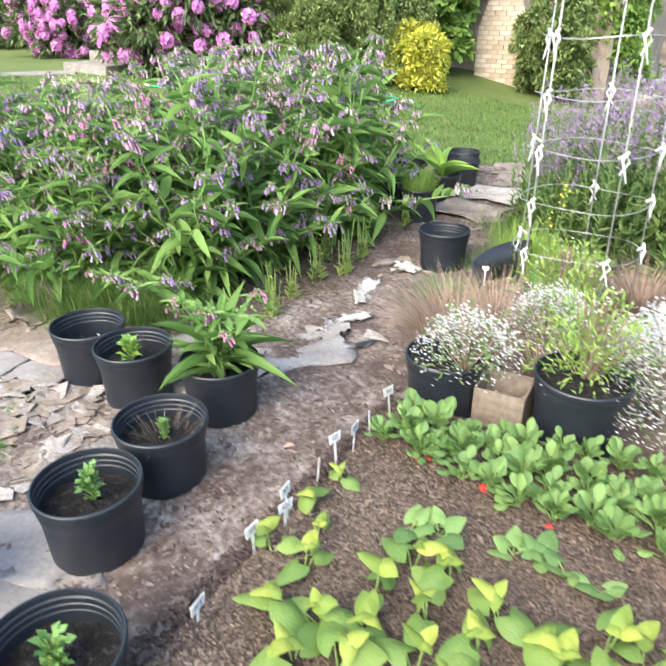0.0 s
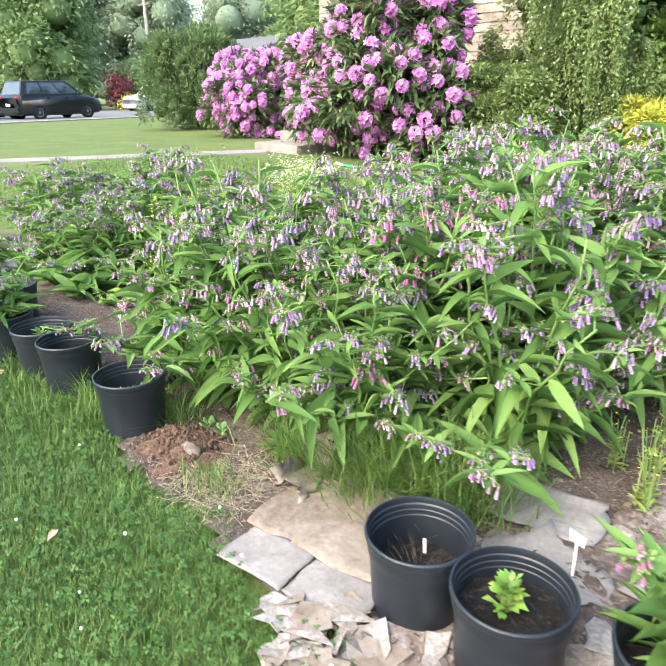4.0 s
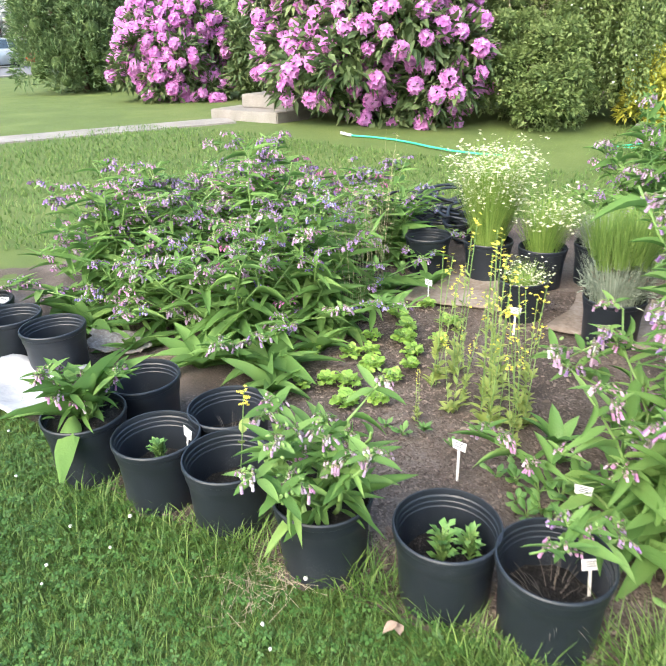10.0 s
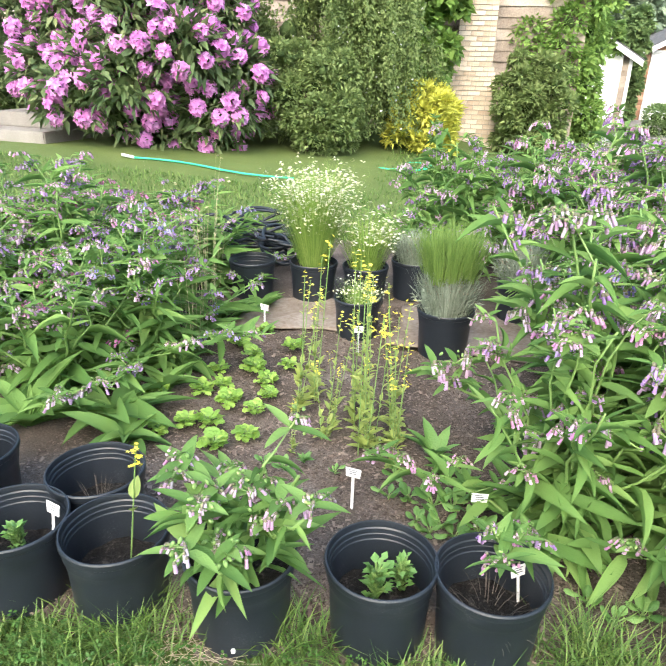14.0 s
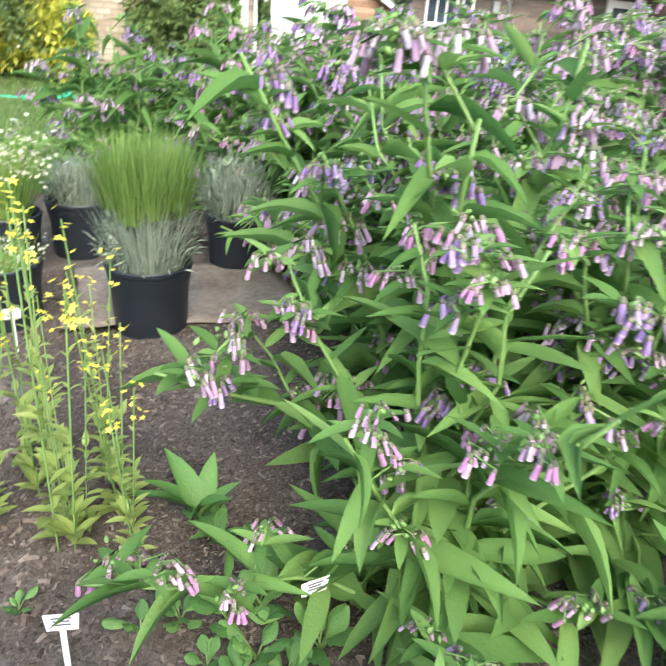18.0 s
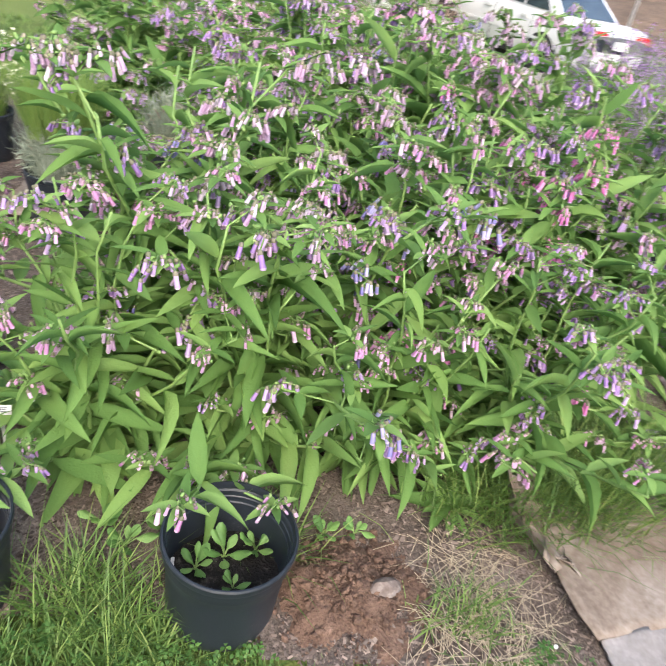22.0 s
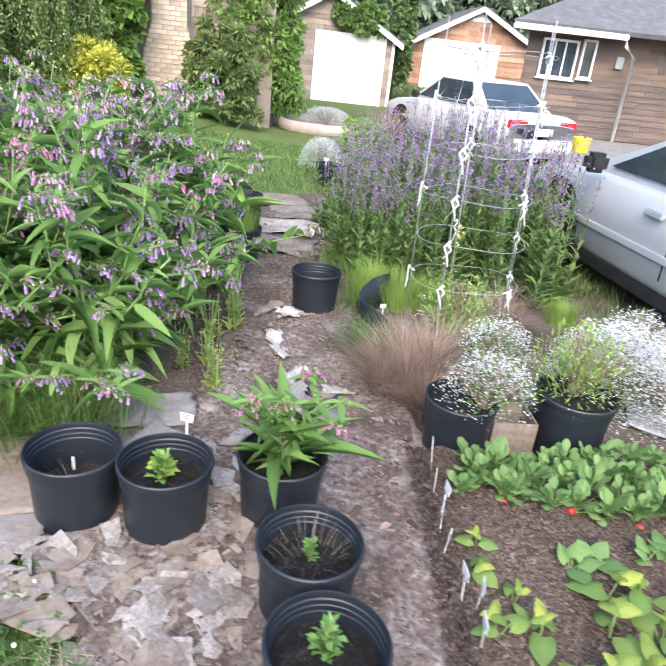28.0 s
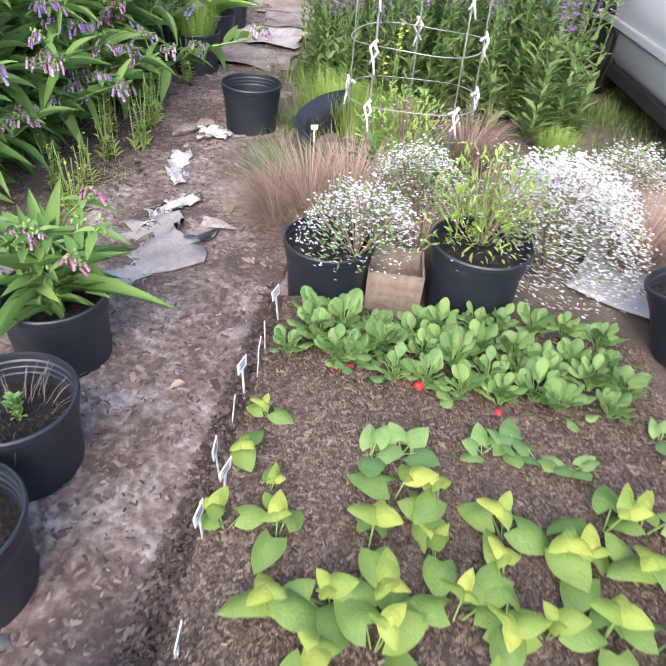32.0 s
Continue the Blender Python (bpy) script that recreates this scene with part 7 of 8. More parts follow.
part("door_pane", box(12.3, 16.885, 1.1, 12.85, 16.898, 2.0), M_GLASS, dr)
part("door_knob", box(12.92, 16.86, 0.98, 12.97, 16.90, 1.03, 0.01), M_TRIM_METAL, dr, "dark round knob")
for hx in (11.95, 13.2):
    # a sloping handrail down each side of the porch steps
    part("handrail", tube([(hx, 16.6, 0.98), (hx, 15.6, 0.98), (hx, 14.6, 0.62)], 0.022, 7, "handrail"), M_PAINT, h1)
    part("lower_rail", tube([(hx, 16.6, 0.22), (hx, 15.6, 0.22), (hx, 14.6, -0.12)], 0.014, 6, "lower_rail"), M_PAINT, h1)
    for i in range(11):
        u = i / 10
        by = 16.6 - 2.0 * u
        drop = 0.0 if by > 15.6 else 0.36 * (15.6 - by)
        part("baluster", tube([(hx, by, 0.22 - drop), (hx, by, 0.98 - drop)], 0.010, 5, "baluster"), M_PAINT, h1)
    part("newel", tube([(hx, 14.6, -0.45), (hx, 14.6, 0.64)], 0.022, 6, "newel"), M_PAINT, h1)
part("meter_box", box(8.30, 16.88, 1.55, 8.50, 17.0, 1.85, 0.01), M_GREYMETAL, h1, "grey electric meter box")
bk = thing("bucket", "bright yellow plastic bucket beside the porch", "bucket", pose(6.35, 12.9, -0.25))
part("bucket_body", lathe([(0, 0), (0.15, 0), (0.16, 0.02), (0.19, 0.33), (0.2, 0.35), (0.185, 0.35), (0.15, 0.03), (0, 0.03)], 20, "bucket_body"), M_BUCKET, bk)
fence = thing("fence", "grey wooden fence between garage and house", "fence")
for i in range(24):
    part("slat", box(4.3 + i * 0.07 + 4.8, 23.5, ZG, 4.36 + i * 0.07 + 4.8, 23.53, 1.0), M_GREYWOOD, fence)

# clipped hedge and beds before the garages
hedge = [(-1.2 + 0.32 * i, 0.25 * (j - 0.5), 0.18 + 0.36 * k, 0.32) for i in range(9) for j in range(2) for k in range(2)]
leafy("hedge", "clipped dark green box hedge before the garage", "hedge", 4.2, 18.4, -0.38, hedge, 30000, M_HAZED_TREE, 0.07, 0.55, 47, DIAMOND, 0.0, False)
stonebed = thing("planter", "low round planter with dark border and grey plants", "planter", pose(0.75, 11.6, -0.2))
part("border", lathe([(0, 0), (0.85, 0), (0.9, 0.05), (0.88, 0.22), (0.8, 0.22), (0.78, 0.1), (0, 0.1)], 28, "border", 0.06), M_GREYWOOD, stonebed)
plant_thing("heather_bush", ALY[1], 0.75, 11.6, -0.08, 0, (1.7, 1.7, 0.8), "low grey heather in the planter", "flowering bush")
plant_thing("heather_bush", ALY[1], 0.7, 6.5, -0.08, 30, (0.9, 0.9, 1.0), "white flowering heather bush on the lawn's edge", "flowering bush")
plant_thing("dry_grass_clump", FUZZ[0], 1.9, 10.8, -0.15, 30, 1.8, "tall brown grass clump by the planter", "grass clump")
leafy("round_bush", "low light green round bush by the drive", "shrub", 1.35, 9.0, -0.14, lumps(44, 12, 0.45, 0.4, 0.5), 4000, M_LETTUCE, 0.05, 0.5, 49, DIAMOND, 0.0, False)
nursery_pot(0.78, 5.75, 1, 0, 1.0, "black nursery pot with a white label on the lawn", 0, -0.06)
plant_label(0.75, 5.70, 0.12, 10)

# brick chimney: a stepped stack with single bricks
chim = thing("chimney", "tall pale brick chimney with stepped shoulders", "chimney", pose(-2.05, 10.55, 0))


def stack_half(z):
    return 0.45 if z < 0.95 else (0.45 - 0.15 * (z - 0.95) / 0.45 if z < 1.4 else 0.30)


zz = -0.05
row = 0
bricks = []
while zz < 4.2:
    hw = stack_half(zz + 0.04)
    x = -hw - (0.1 if row % 2 else 0.0)
    while x < hw - 0.01:
        a, b = max(x, -hw), min(x + 0.2, hw)
        if b - a > 0.04:
            bricks.append((a, b - 0.008, zz))
        x += 0.2
    zz += 0.076
    row += 1
outline = [(-0.44, -0.1), (0.44, -0.1), (0.44, 0.95), (0.29, 1.4), (0.29, 4.25), (-0.29, 4.25), (-0.29, 1.4), (-0.44, 0.95)]
part("mortar", grid_mesh([(a, 0.014, b) for a, b in outline] + [(a, 0.5, b) for a, b in outline], [tuple(range(8)), tuple(range(15, 7, -1))] + [((k + 1) % 8, k, 8 + k, 8 + (k + 1) % 8) for k in range(8)], "mortar", False), M_MORTAR, chim)
BR = {}
for a, b, z in bricks:
    key = round(b - a, 2)
    if key not in BR:
        me = bpy.data.meshes.new("brick")
        t = box(-key / 2, -0.05, 0.004, key / 2, 0.05, 0.068)
        t.to_mesh(me)
        t.free()
        me.materials.append(M_BRICK)
        BR[key] = me
    ob = part("brick", BR[key], None, chim)
    ob.location = ((a + b) / 2, 0.05 - 0.004 * ((int(z * 100) + int(a * 50)) % 3), z)

# the house behind the flowering shrubs
h2 = thing("house", "brown shingled house overgrown with ivy and shrubs", "house")
part("wall", box(-11.4, 11.0, -0.2, -0.3, 17, 4.4), M_GREYWOOD, h2)
siding(h2, -11.4, -5.2, 1.6, 4.4, 11.0, 0.17, M_GREYWOOD, [(-10.45, 2.6, -9.7, 4.4)], None, "shingle_course")
siding(h2, -5.2, -0.3, 1.4, 4.4, 11.0, 0.17, M_GREYWOOD, (), None, "shingle_course")
part("roof", slab([(-11.2, 10.4, 4.35), (0.3, 10.4, 4.35), (0.3, 14.0, 6.2), (-11.2, 14.0, 6.2)], -0.15), M_ROOF, h2)
part("sign", box(-10.4, 10.93, 2.7, -9.75, 10.99, 4.1, 0.01), M_PAINT, h2, "white board with dark lettering by the door")
for i in range(3):
    part("lettering", box(-10.28 + i * 0.16, 10.915, 3.42, -10.17 + i * 0.16, 10.928, 3.50), M_INK, h2)
part("sign_inset", box(-10.22, 10.915, 2.72, -9.92, 10.928, 3.1), M_CEDAR, h2)
st = thing("concrete_steps", "two weathered concrete steps by the shrubs", "steps", pose(-8.0, 6.75, 0.24, 0, 0, -8))
part("step", box(-0.62, -0.3, -0.1, 0.75, 0.6, 0.17, 0.015), M_CONC, st)
part("step", box(-0.30, 0.05, 0.17, 0.75, 0.6, 0.36, 0.015), M_CONC, st)
hp = [Vector((-5.9 + 0.28 * i, 5.95 + 0.10 * math.sin(i * 0.9) - 0.02 * i, float(ground_z(-5.9 + 0.28 * i, 5.9)) + 0.0)) for i in range(8)]
hose = thing("garden_hose", "green garden hose lying on the lawn", "hose")
part("hose", tube(hp, 0.012, 7, "hose"), M_HOSE, hose)
part("nozzle", tube([hp[0] + Vector((-0.16, 0.02, 0.02)), hp[0]], 0.018, 8, "nozzle"), M_WHITE, hose)
coil = [Vector((-2.85 + (0.42 - 0.02 * k / 6) * math.cos(k * 0.4), 7.35 + 0.35 * math.sin(k * 0.4 + 0.02 * k), 0.08 + 0.004 * (k % 9))) for k in range(46)]
part("coil", tube(coil, 0.012, 7, "coil"), M_HOSE, hose)

# ---------------------------------------------------------------- drive, walk, street
def strip(name, left, right, lift, mat, label, n=24):
    v, f = [], []
    for i in range(n + 1):
        u = i / n
        for (a, b) in (left, right):
            x, y = a[0] + (b[0] - a[0]) * u, a[1] + (b[1] - a[1]) * u
            v.append((x, y, float(ground_z(x, y)) - 0.03 + lift))
    for i in range(n):
        f.append((2 * i, 2 * i + 1, 2 * i + 3, 2 * i + 2))
    k = len(v)
    v += [(x, y, z - 0.12) for x, y, z in v]
    f += [(2 * i, 2 * i + 2, k + 2 * i + 2, k + 2 * i) for i in range(n)] + [(2 * i + 3, 2 * i + 1, k + 2 * i + 1, k + 2 * i + 3) for i in range(n)]
    return tagged(part(name, grid_mesh(v, f, name, False), mat), label, name, kind="structure")


strip("drive", ((2.85, -6), (2.75, 30)), ((16, -6), (16, 30)), 0.02, M_GRAVEL, "grey gravel drive beside the garden")
strip("sidewalk", ((-12.5, -1.2), (-7.9, 6.2)), ((-13.1, -0.9), (-8.4, 6.6)), 0.022, M_CONC, "narrow concrete garden walk", 20)
strip("road", ((-26.0, -6), (-33, 34)), ((-46, -8), (-53, 34)), 0.03, M_ROAD, "grey asphalt street beyond the lawn")
strip("pavement", ((-24.6, -6), (-31.6, 34)), ((-25.7, -6), (-32.7, 34)), 0.045, M_CONC, "pale concrete kerb along the street")

# ---------------------------------------------------------------- cars
def paint(name, c, rough=0.3, coat=0.5):
    return noisy(name, [(0.3, tuple(k * 0.92 for k in c)), (0.7, c)], 1.5, 200, rough, 0.0, spec=0.4, coat=coat)


P_SILVER, P_WHITE, P_BLACK = paint("silver_car_paint", (0.38, 0.39, 0.40)), paint("white_car_paint", (0.50, 0.50, 0.496)), paint("black_car_paint", (0.006, 0.007, 0.010), 0.35, 0.12)
P_TEAL, P_BLUE, P_RED = paint("teal_car_paint", (0.012, 0.05, 0.06)), paint("blue_car_paint", (0.02, 0.08, 0.36)), paint("red_car_paint", (0.42, 0.03, 0.02))
M_TYRE = noisy("tyre_rubber", [(0.3, (0.012, 0.012, 0.012)), (0.7, (0.03, 0.03, 0.03))], 10, 80, 0.85, 0.2)
M_RIM = noisy("wheel_rim", [(0.3, (0.42, 0.42, 0.43)), (0.7, (0.60, 0.60, 0.61))], 10, 60, 0.35, 0.0, metal=0.7)
M_TRIM = noisy("black_car_trim", [(0.3, (0.012, 0.012, 0.013)), (0.7, (0.03, 0.03, 0.03))], 8, 60, 0.5, 0.05)
M_LAMP = noisy("clear_lamp", [(0.3, (0.50, 0.50, 0.48)), (0.7, (0.68, 0.68, 0.66))], 12, 40, 0.15, 0.0)
M_TAIL = noisy("red_lamp", [(0.3, (0.42, 0.01, 0.01)), (0.7, (0.58, 0.03, 0.02))], 12, 40, 0.2, 0.0)
M_AUTOGLASS = glass("car_glass", (0.020, 0.028, 0.034))
TYRE = lathe([(0.19, -0.09), (0.27, -0.10), (0.305, -0.085), (0.31, -0.05), (0.31, 0.05), (0.305, 0.085), (0.27, 0.10), (0.19, 0.09)], 28, "tyre")
RIM = lathe([(0.0, 0.075), (0.05, 0.085), (0.07, 0.06), (0.16, 0.05), (0.185, 0.085), (0.195, 0.09), (0.195, -0.05), (0.0, -0.05)], 20, "rim")
# the body is uncut; a black disc stands for each wheel well's shade
WELL_DISC = lathe([(0.0, 0.002), (0.345, 0.002), (0.36, 0.008), (0.365, 0.0), (0.36, -0.06), (0.0, -0.06)], 28, "wheel_arch")
for me, m in ((TYRE, M_TYRE), (RIM, M_RIM), (WELL_DISC, M_TRIM)):
    me.materials.append(m)


def loft(stations, name):
    """A body from cross-sections along x: (x, half width, bottom, top, shoulder)."""
    v, f = [], []
    prof = lambda w, zb, zt, sh: [(-w * 0.9, zb), (-w * 0.985, zb + 0.10), (-w, zb + (zt - zb) * 0.55), (-w * 0.985, zt - sh), (-w * 0.90, zt - 0.01), (-w * 0.5, zt + 0.012), (0, zt + 0.018), (w * 0.5, zt + 0.012), (w * 0.90, zt - 0.01), (w * 0.985, zt - sh), (w, zb + (zt - zb) * 0.55), (w * 0.985, zb + 0.10), (w * 0.9, zb)]
    for x, w, zb, zt, sh in stations:
        v += [(x, y, z) for y, z in prof(w, zb, zt, sh)]
    n = 13
    for i in range(len(stations) - 1):
        for j in range(n - 1):
            f.append((i * n + j, i * n + j + 1, (i + 1) * n + j + 1, (i + 1) * n + j))
        f.append((i * n + n - 1, i * n, (i + 1) * n, (i + 1) * n + n - 1))
    f.append(tuple(range(n)))
    f.append(tuple(range((len(stations) - 1) * n, len(stations) * n))[::-1])
    return grid_mesh(v, f, name)


def car(m, label, body_paint, L=4.4, W=1.72, H=1.40, belt=0.90, hood=0.82, trunk=0.92, glass_x=(-1.65, 1.15), roof_x=(-1.05, 0.25), doors=(0.05, -0.95), zb=0.19, wheels=(1.32, -1.30), moulding=True, tail_wide=0.28):
    t = thing("car", label, "car", m)
    w, h = W / 2, L / 2
    part("body", loft([(-h, w * 0.86, zb + 0.14, trunk - 0.16, 0.05), (-h + 0.06, w * 0.94, zb + 0.06, trunk - 0.04, 0.05), (-h + 0.3, w * 0.985, zb, trunk, 0.05), (glass_x[0], w, zb, belt, 0.05), (0, w, zb, belt, 0.05), (glass_x[1] - 0.25, w, zb, belt - 0.01, 0.05),
                       (glass_x[1] + 0.05, w * 0.99, zb, hood + 0.05, 0.06), (h - 0.5, w * 0.97, zb, hood - 0.02, 0.08), (h - 0.12, w * 0.92, zb + 0.04, hood - 0.12, 0.08), (h, w * 0.82, zb + 0.12, hood - 0.24, 0.06)], "body"), body_paint, t)
    a, b, c, d = glass_x[0], glass_x[1], roof_x[0], roof_x[1]
    wb, wt = w * 0.93, w * 0.72
    zb2 = belt - 0.02
    cab = [(a, -wb, zb2), (b, -wb * 0.95, zb2), (b, wb * 0.95, zb2), (a, wb, zb2), (c, -wt, H - 0.02), (d, -wt, H - 0.02), (d, wt, H - 0.02), (c, wt, H - 0.02), (c + 0.12, -wt * 0.8, H), (d - 0.12, -wt * 0.8, H), (d - 0.12, wt * 0.8, H), (c + 0.12, wt * 0.8, H)]
    part("cabin", grid_mesh(cab, [(0, 1, 5, 4), (1, 2, 6, 5), (2, 3, 7, 6), (3, 0, 4, 7), (4, 5, 9, 8), (5, 6, 10, 9), (6, 7, 11, 10), (7, 4, 8, 11), (8, 9, 10, 11)], "cabin", False), body_paint, t)
    P = [Vector(q) for q in cab]

    def pane(name, q0, q1, q2, q3, u0, u1, v0, v1):
        """A window inset in the face q0 q1 (below) q3 q2 (above)."""
        at = lambda u, v: q0.lerp(q1, u).lerp(q3.lerp(q2, u), v)
        c4 = [at(u0, v0), at(u1, v0), at(u1, v1), at(u0, v1)]
        n = (c4[1] - c4[0]).cross(c4[3] - c4[0]).normalized()
        if n.dot(c4[0] - Vector((0, 0, 0.8))) < 0:
            n = -n
        part(name, slab([q + n * 0.008 for q in c4], 0.012, name), M_AUTOGLASS, t)
    pane("windscreen", P[1], P[2], P[6], P[5], 0.05, 0.95, 0.06, 0.94)
    pane("rear_window", P[3], P[0], P[4], P[7], 0.06, 0.94, 0.10, 0.92)
    for q0, q1, q2, q3 in ((P[0], P[1], P[5], P[4]), (P[3], P[2], P[6], P[7])):
        for u0, u1 in ((0.10, 0.34), (0.365, 0.63), (0.655, 0.93)):
            pane("side_window", q0, q1, q2, q3, u0, u1, 0.10, 0.88)
    for sgn in (-1, 1):
        for wx in wheels:
            o = part("wheel_arch", WELL_DISC, None, t)
            o.matrix_basis = pose(wx, sgn * (w - 0.012), 0.315, -90 * sgn, 0, 0)
            ty = part("tyre", TYRE, None, t)
            ty.matrix_basis = pose(wx, sgn * (w - 0.09), 0.31, -90 * sgn, 0, 0)
            part("rim", RIM, None, ty)
        hl = part("headlight", box(h - 0.26, sgn * w * 0.60 - 0.16, hood - 0.25, h - 0.05, sgn * w * 0.60 + 0.16, hood - 0.12, 0.03), M_LAMP, t)
        part("tail_light", box(-h + 0.005, sgn * w * 0.66 - tail_wide / 2, trunk - 0.24, -h + 0.16, sgn * w * 0.66 + tail_wide / 2, trunk - 0.09, 0.02), M_TAIL, t)
        mi = part("mirror", box(b - 0.42, sgn * w * 1.0 - 0.02 + (0.02 if sgn > 0 else -0.13), belt - 0.01, b - 0.30, sgn * w * 1.0 + (0.15 if sgn > 0 else 0.0), belt + 0.12, 0.03), M_TRIM, t)
        for k, dx in enumerate(doors):
            part("door_seam", box(dx - 0.004, sgn * w * 0.999 - 0.002, zb + 0.14, dx + 0.004, sgn * w * 0.999 + 0.002, belt - 0.06), M_TRIM, t)
            part("door_handle", box(dx + 0.10, sgn * (w + 0.012) - 0.014, belt - 0.15, dx + 0.28, sgn * (w + 0.012) + 0.014, belt - 0.105, 0.008), body_paint, t)
        if moulding:
            part("side_moulding", box(-h + 0.75, sgn * (w + 0.004) - 0.012, belt * 0.53, h - 0.95, sgn * (w + 0.004) + 0.012, belt * 0.53 + 0.045, 0.005), body_paint, t)
        part("sill", box(-h + 0.9, sgn * (w * 0.965) - 0.02, zb - 0.02, h - 1.1, sgn * (w * 0.965) + 0.02, zb + 0.06, 0.01), M_TRIM, t)
    part("bumper", box(h - 0.10, -w * 0.84, 0.30, h + 0.05, w * 0.84, 0.50, 0.04), body_paint, t)
    part("bumper", box(-h - 0.05, -w * 0.86, 0.32, -h + 0.10, w * 0.86, 0.54, 0.04), body_paint, t)
    part("number_plate", box(-h - 0.062, -0.16, 0.60, -h - 0.045 + 0.03, 0.16, 0.72), M_WHITE, t)
    return t


def on_ground(x, y, turn):
    return pose(x, y, float(ground_z(x, y)) - 0.005, 0, 0, turn)


car(pose(3.59, 2.135, -0.01, 0, 0, 99), "silver-white four-door sedan parked on the drive", P_SILVER, 4.55, 1.76, 1.27, 0.815, 0.74, 0.85, (-1.65, 1.20), (-0.95, 0.15), (0.0, -1.0), 0.19, (1.36, -1.34))
sedan = car(on_ground(3.33, 10.7, 114), "white older sedan parked before the garages", P_WHITE, 4.2, 1.62, 1.36, 0.88, 0.80, 0.92, (-1.45, 1.0), (-0.80, 0.15), (0.0, -0.9), 0.18, (1.25, -1.22), True, 0.4)
sedan.scale = (0.94, 0.94, 0.94)
car(on_ground(-32.6, 13.4, 100), "black family van parked on the street", P_BLACK, 4.5, 1.82, 1.72, 1.08, 0.98, 1.12, (-2.12, 1.25), (-1.85, 0.45))
car(on_ground(-35.5, 11.0, 20), "dark teal sedan parked on the street", P_TEAL, 4.7, 1.80, 1.42, 0.92, 0.84, 0.95, (-1.6, 1.15), (-0.9, 0.2))
car(on_ground(-43.1, 25.5, 280), "white sport utility car parked on the street", P_WHITE, 4.6, 1.86, 1.78, 1.14, 1.06, 1.16, (-2.18, 0.95), (-2.0, 0.30))
car(on_ground(-41.0, 12.4, 195), "white sedan parked behind other cars", P_WHITE, 4.6, 1.8, 1.45)
car(on_ground(-48.5, 32.5, 215), "blue hatchback parked on the street", P_BLUE, 4.2, 1.75, 1.48)
car(on_ground(-47.0, 33.5, 60), "red hatchback parked on the street", P_RED, 4.2, 1.75, 1.48)
car(on_ground(-43.5, 31.5, 240), "red car partly hidden by the juniper", P_RED, 4.2, 1.75, 1.4)

# ---------------------------------------------------------------- far houses and trees
h3 = thing("house", "low grey house with dark roof across the street", "house")
part("wall", box(-69, 8, -0.5, -57, 20, 3.2), M_BROWN, h3)
part("roof", slab([(-70, 7, 3.1), (-56, 7, 3.1), (-56, 14, 5.4), (-70, 14, 5.4)], -0.2), M_ROOF, h3)
part("roof", slab([(-56, 21, 3.1), (-70, 21, 3.1), (-70, 14, 5.4), (-56, 14, 5.4)], -0.2), M_ROOF, h3)
part("chimney", box(-59.6, 15, 4.0, -58.8, 15.8, 6.2), M_CEDAR, h3)
for i in range(3):
    part("window", box(-56.99, 9 + 3.4 * i, 0.9, -56.9, 10.6 + 3.4 * i, 2.2), M_GLASS, h3)
h4 = thing("house", "white building with grey roof beyond the street", "house")
part("wall", box(-59, 40, -0.5, -49, 48, 4.2), M_PAINT, h4)
part("roof", slab([(-60, 39, 4.1), (-48, 39, 4.1), (-48, 44, 5.9), (-60, 44, 5.9)], -0.2), M_ROOF, h4)
part("window", box(-51.5, 39.9, 1.2, -50.2, 39.99, 2.4), M_GLASS, h4)
part("window", box(-55.5, 39.9, 1.2, -54.2, 39.99, 2.4), M_GLASS, h4)
h5 = thing("house", "distant house with tan roof behind trees", "house")
part("wall", box(-30, 34, -0.5, -20, 42, 3.2), M_BRICK, h5)
part("roof", slab([(-31, 33, 3.1), (-19, 33, 3.1), (-19, 38, 5.4), (-31, 38, 5.4)], -0.2), M_CARD, h5)
pole = thing("utility_pole", "tall wooden utility pole beside the street", "pole", pose(-50.8, 30.1, -0.4))
part("post", tube([(0, 0, 0), (0, 0, 9.0)], 0.15, 10, "post", 0.8), M_GREYWOOD, pole)
part("cross_arm", box(-0.8, -0.06, 8.2, 0.8, 0.06, 8.35), M_GREYWOOD, pole)
M_MAROON = foliage("maroon_leaf", [(0.1, (0.09, 0.015, 0.02)), (1.0, (0.24, 0.05, 0.06))], 0.6, 0.2)
M_BLOSSOM = foliage("white_blossom", [(0.1, (0.36, 0.36, 0.32)), (1.0, (0.66, 0.65, 0.60))], 0.7, 0.2)


def far_tree(x, y, rx, h, z0, mat, seed, n=2600, L=0.7, label="tall dark green conifer beyond the houses", waist=0.35, name="tree"):
    leafy(name, label, "tree", x, y, float(ground_z(x, y)), lumps(seed, 34, rx, rx, h - z0, z0, waist), n, mat, L, 0.5, seed, DIAMOND, 0.5, True, 0.6, 0.62 if rx > 2.5 else 0.3, mat)


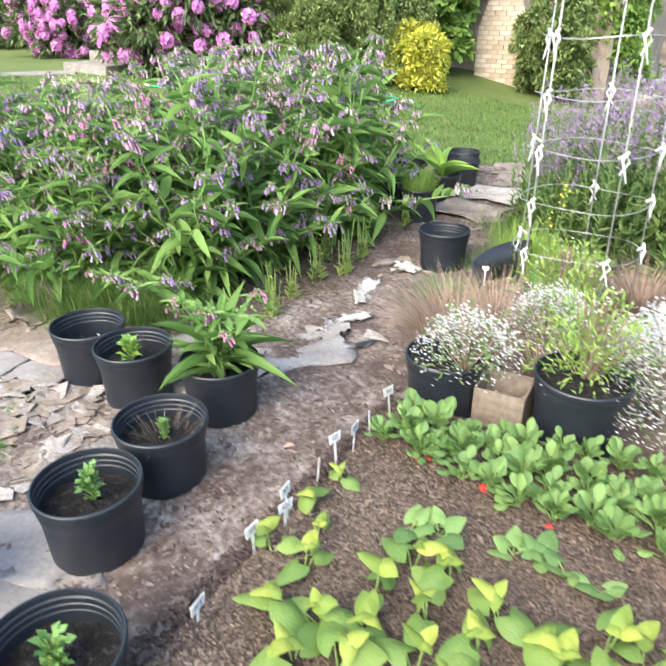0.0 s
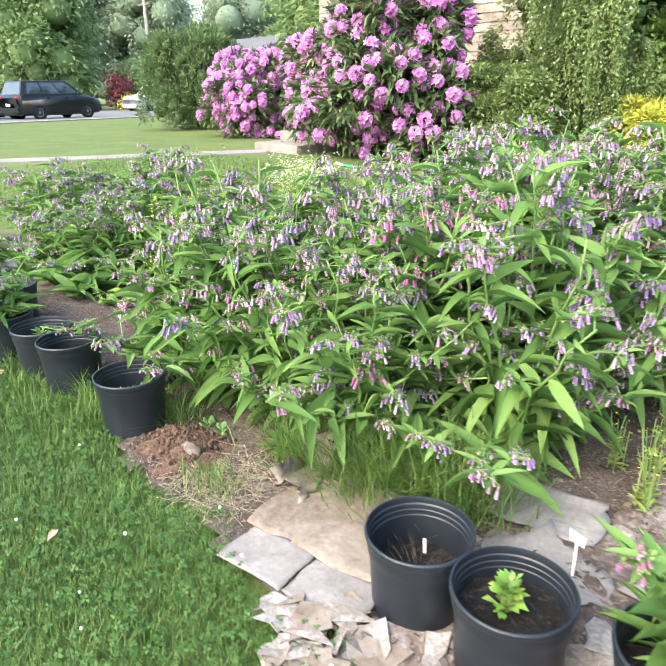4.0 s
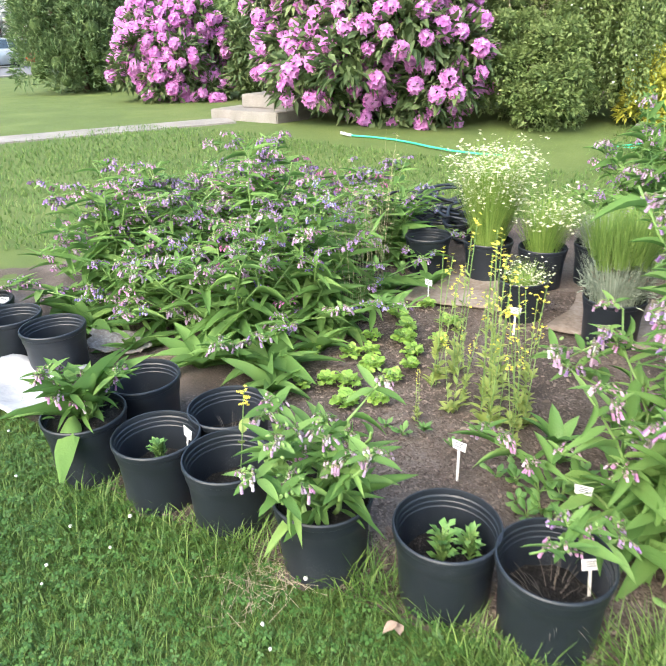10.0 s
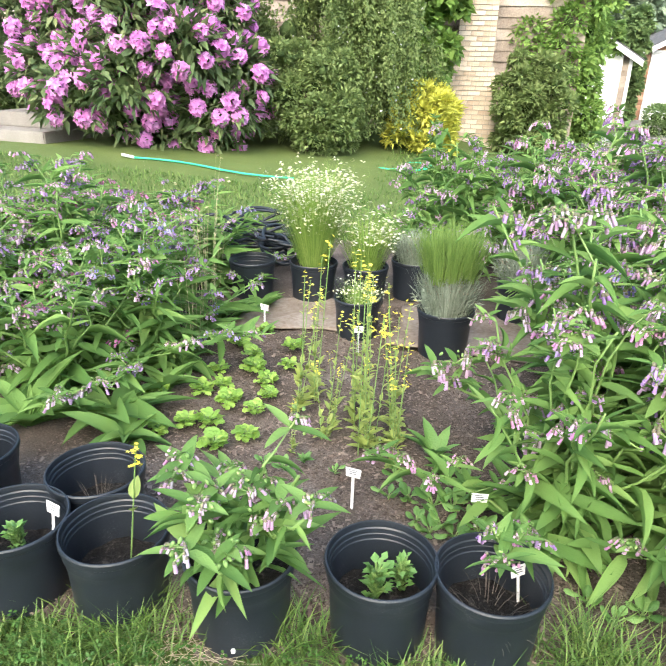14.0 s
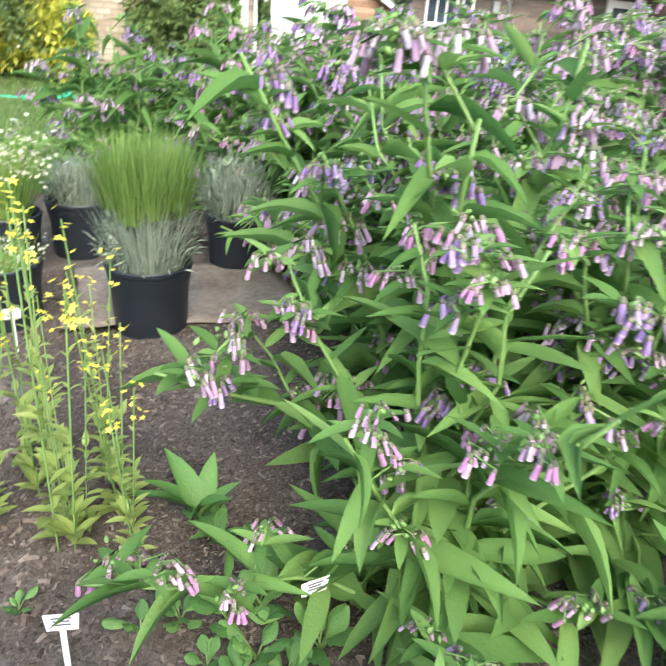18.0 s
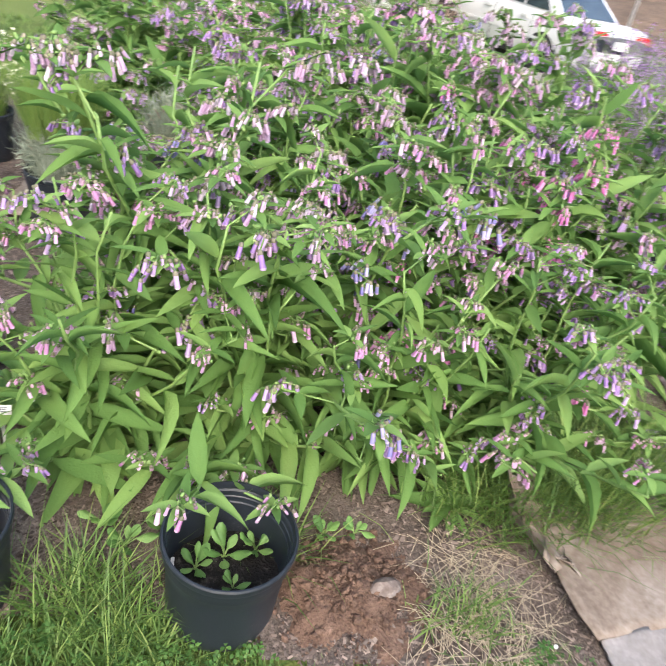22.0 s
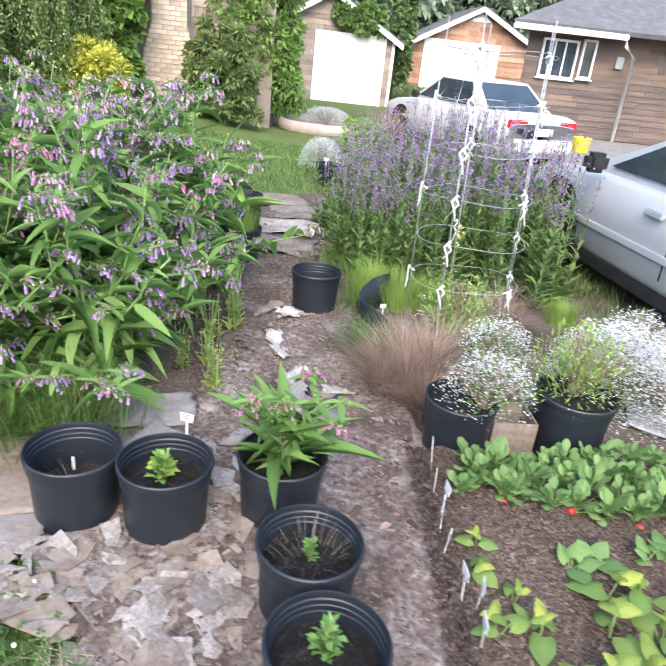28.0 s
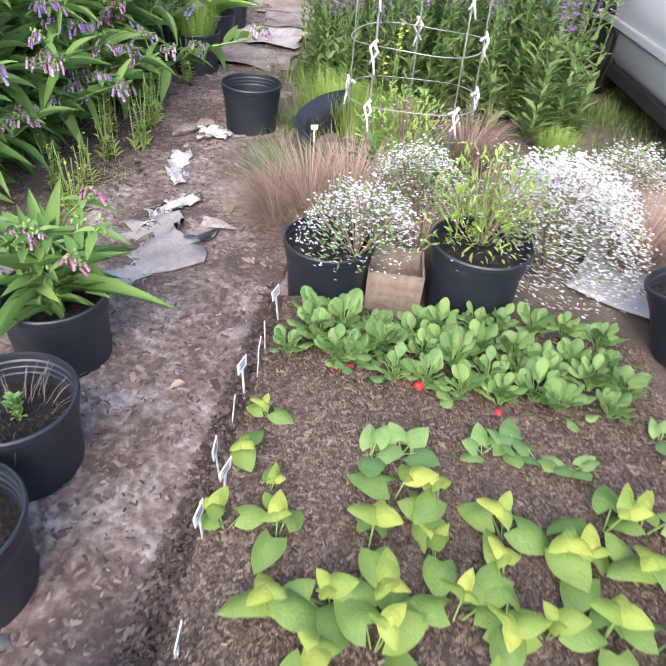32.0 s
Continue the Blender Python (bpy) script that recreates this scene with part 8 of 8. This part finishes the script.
for i, (x, y, rx, h, m) in enumerate(((-74, 4, 6, 13, M_HAZED_CONIFER), (-76, 20, 7, 15, M_HAZED_CONIFER), (-52.5, 22.0, 4.6, 11.5, M_HAZED_TREE), (-72, 34, 7, 14, M_HAZED_CONIFER), (-66, 40, 6, 12, M_HAZED_CONIFER), (-70, 56, 8, 14, M_HAZED_CONIFER), (-50, 50, 6, 13, M_HAZED_TREE), (-38, 46, 5, 12, M_HAZED_TREE),
                                      (-26, 28, 4.5, 10, M_HAZED_TREE), (-19, 25, 4.0, 9, M_HAZED_TREE), (-11, 27, 4.5, 11, M_HAZED_TREE), (-60, -8, 6, 13, M_HAZED_CONIFER), (-48, -14, 6, 12, M_HAZED_TREE))):
    far_tree(x, y, rx, h, 0.6, m, 60 + i, 24000, 0.42, "tall leafy green tree across the street" if m is M_HAZED_TREE else "tall dark green conifer across the street")
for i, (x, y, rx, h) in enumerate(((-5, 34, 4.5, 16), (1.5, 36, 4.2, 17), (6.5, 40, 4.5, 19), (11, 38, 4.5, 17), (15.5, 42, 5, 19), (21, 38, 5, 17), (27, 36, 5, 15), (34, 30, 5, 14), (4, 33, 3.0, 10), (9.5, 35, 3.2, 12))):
    far_tree(x, y, rx, h, 0.8, M_HAZED_CONIFER, 80 + i, 26000, 0.42, "tall dark green conifer behind the garages")
far_tree(-47.5, 25.2, 1.25, 2.7, 0.0, M_MAROON, 95, 2500, 0.2, "round dark maroon shrub by the street", 0.55, "shrub")
far_tree(-46.3, 25.4, 1.2, 1.1, 0.0, M_GOLD, 96, 500, 0.2, "low golden shrub by the street", 0.55, "shrub")
far_tree(-53.5, 14.8, 2.4, 5.0, 0.3, M_BLOSSOM, 97, 4500, 0.2, "rounded bush covered in pale blossom", 0.55, "shrub")
far_tree(-51.5, 32.5, 2.3, 4.8, 0.6, M_BLOSSOM, 98, 3500, 0.2, "small tree with white blossom", 0.55, "tree")
far_tree(-49.8, 35.0, 1.8, 4.2, 0.5, M_MAROON, 99, 2500, 0.25, "small dark maroon tree", 0.55, "tree")
far_tree(-49, 27.8, 2.2, 3.6, 0.0, M_HAZED_TREE, 100, 4000, 0.25, "green hedge shrub by the street", 0.55, "shrub")
# plain boundary hedges close the place behind the walk
for i in range(9):
    a = -1.0 + i * 0.28
    x, y = 26 * math.sin(a) + 2, -26 * math.cos(a) * 0.9 - 3
    far_tree(x, y, 3.6, 6.5, 0.0, M_HAZED_TREE, 120 + i, 1100, 0.7, "broad green tree beyond the lawn", 0.5)

# ---------------------------------------------------------------- arching leaves among the back pots
ARCH_LEAF = leaf(8, 0.45, 0.35, 0.9)
for x, y, k in ((0.14, 3.12, 0), (-0.15, 2.76, 1)):
    plant_thing("leek_plant", rosette(210 + k, 8, 0.34, 0.16, (1.2, 2.6), M_LETTUCE, ARCH_LEAF, 0.0, 0.02), x, y, 0.17, k * 60, 1.0, "arching bright green strap leaves in a black pot", "leek")
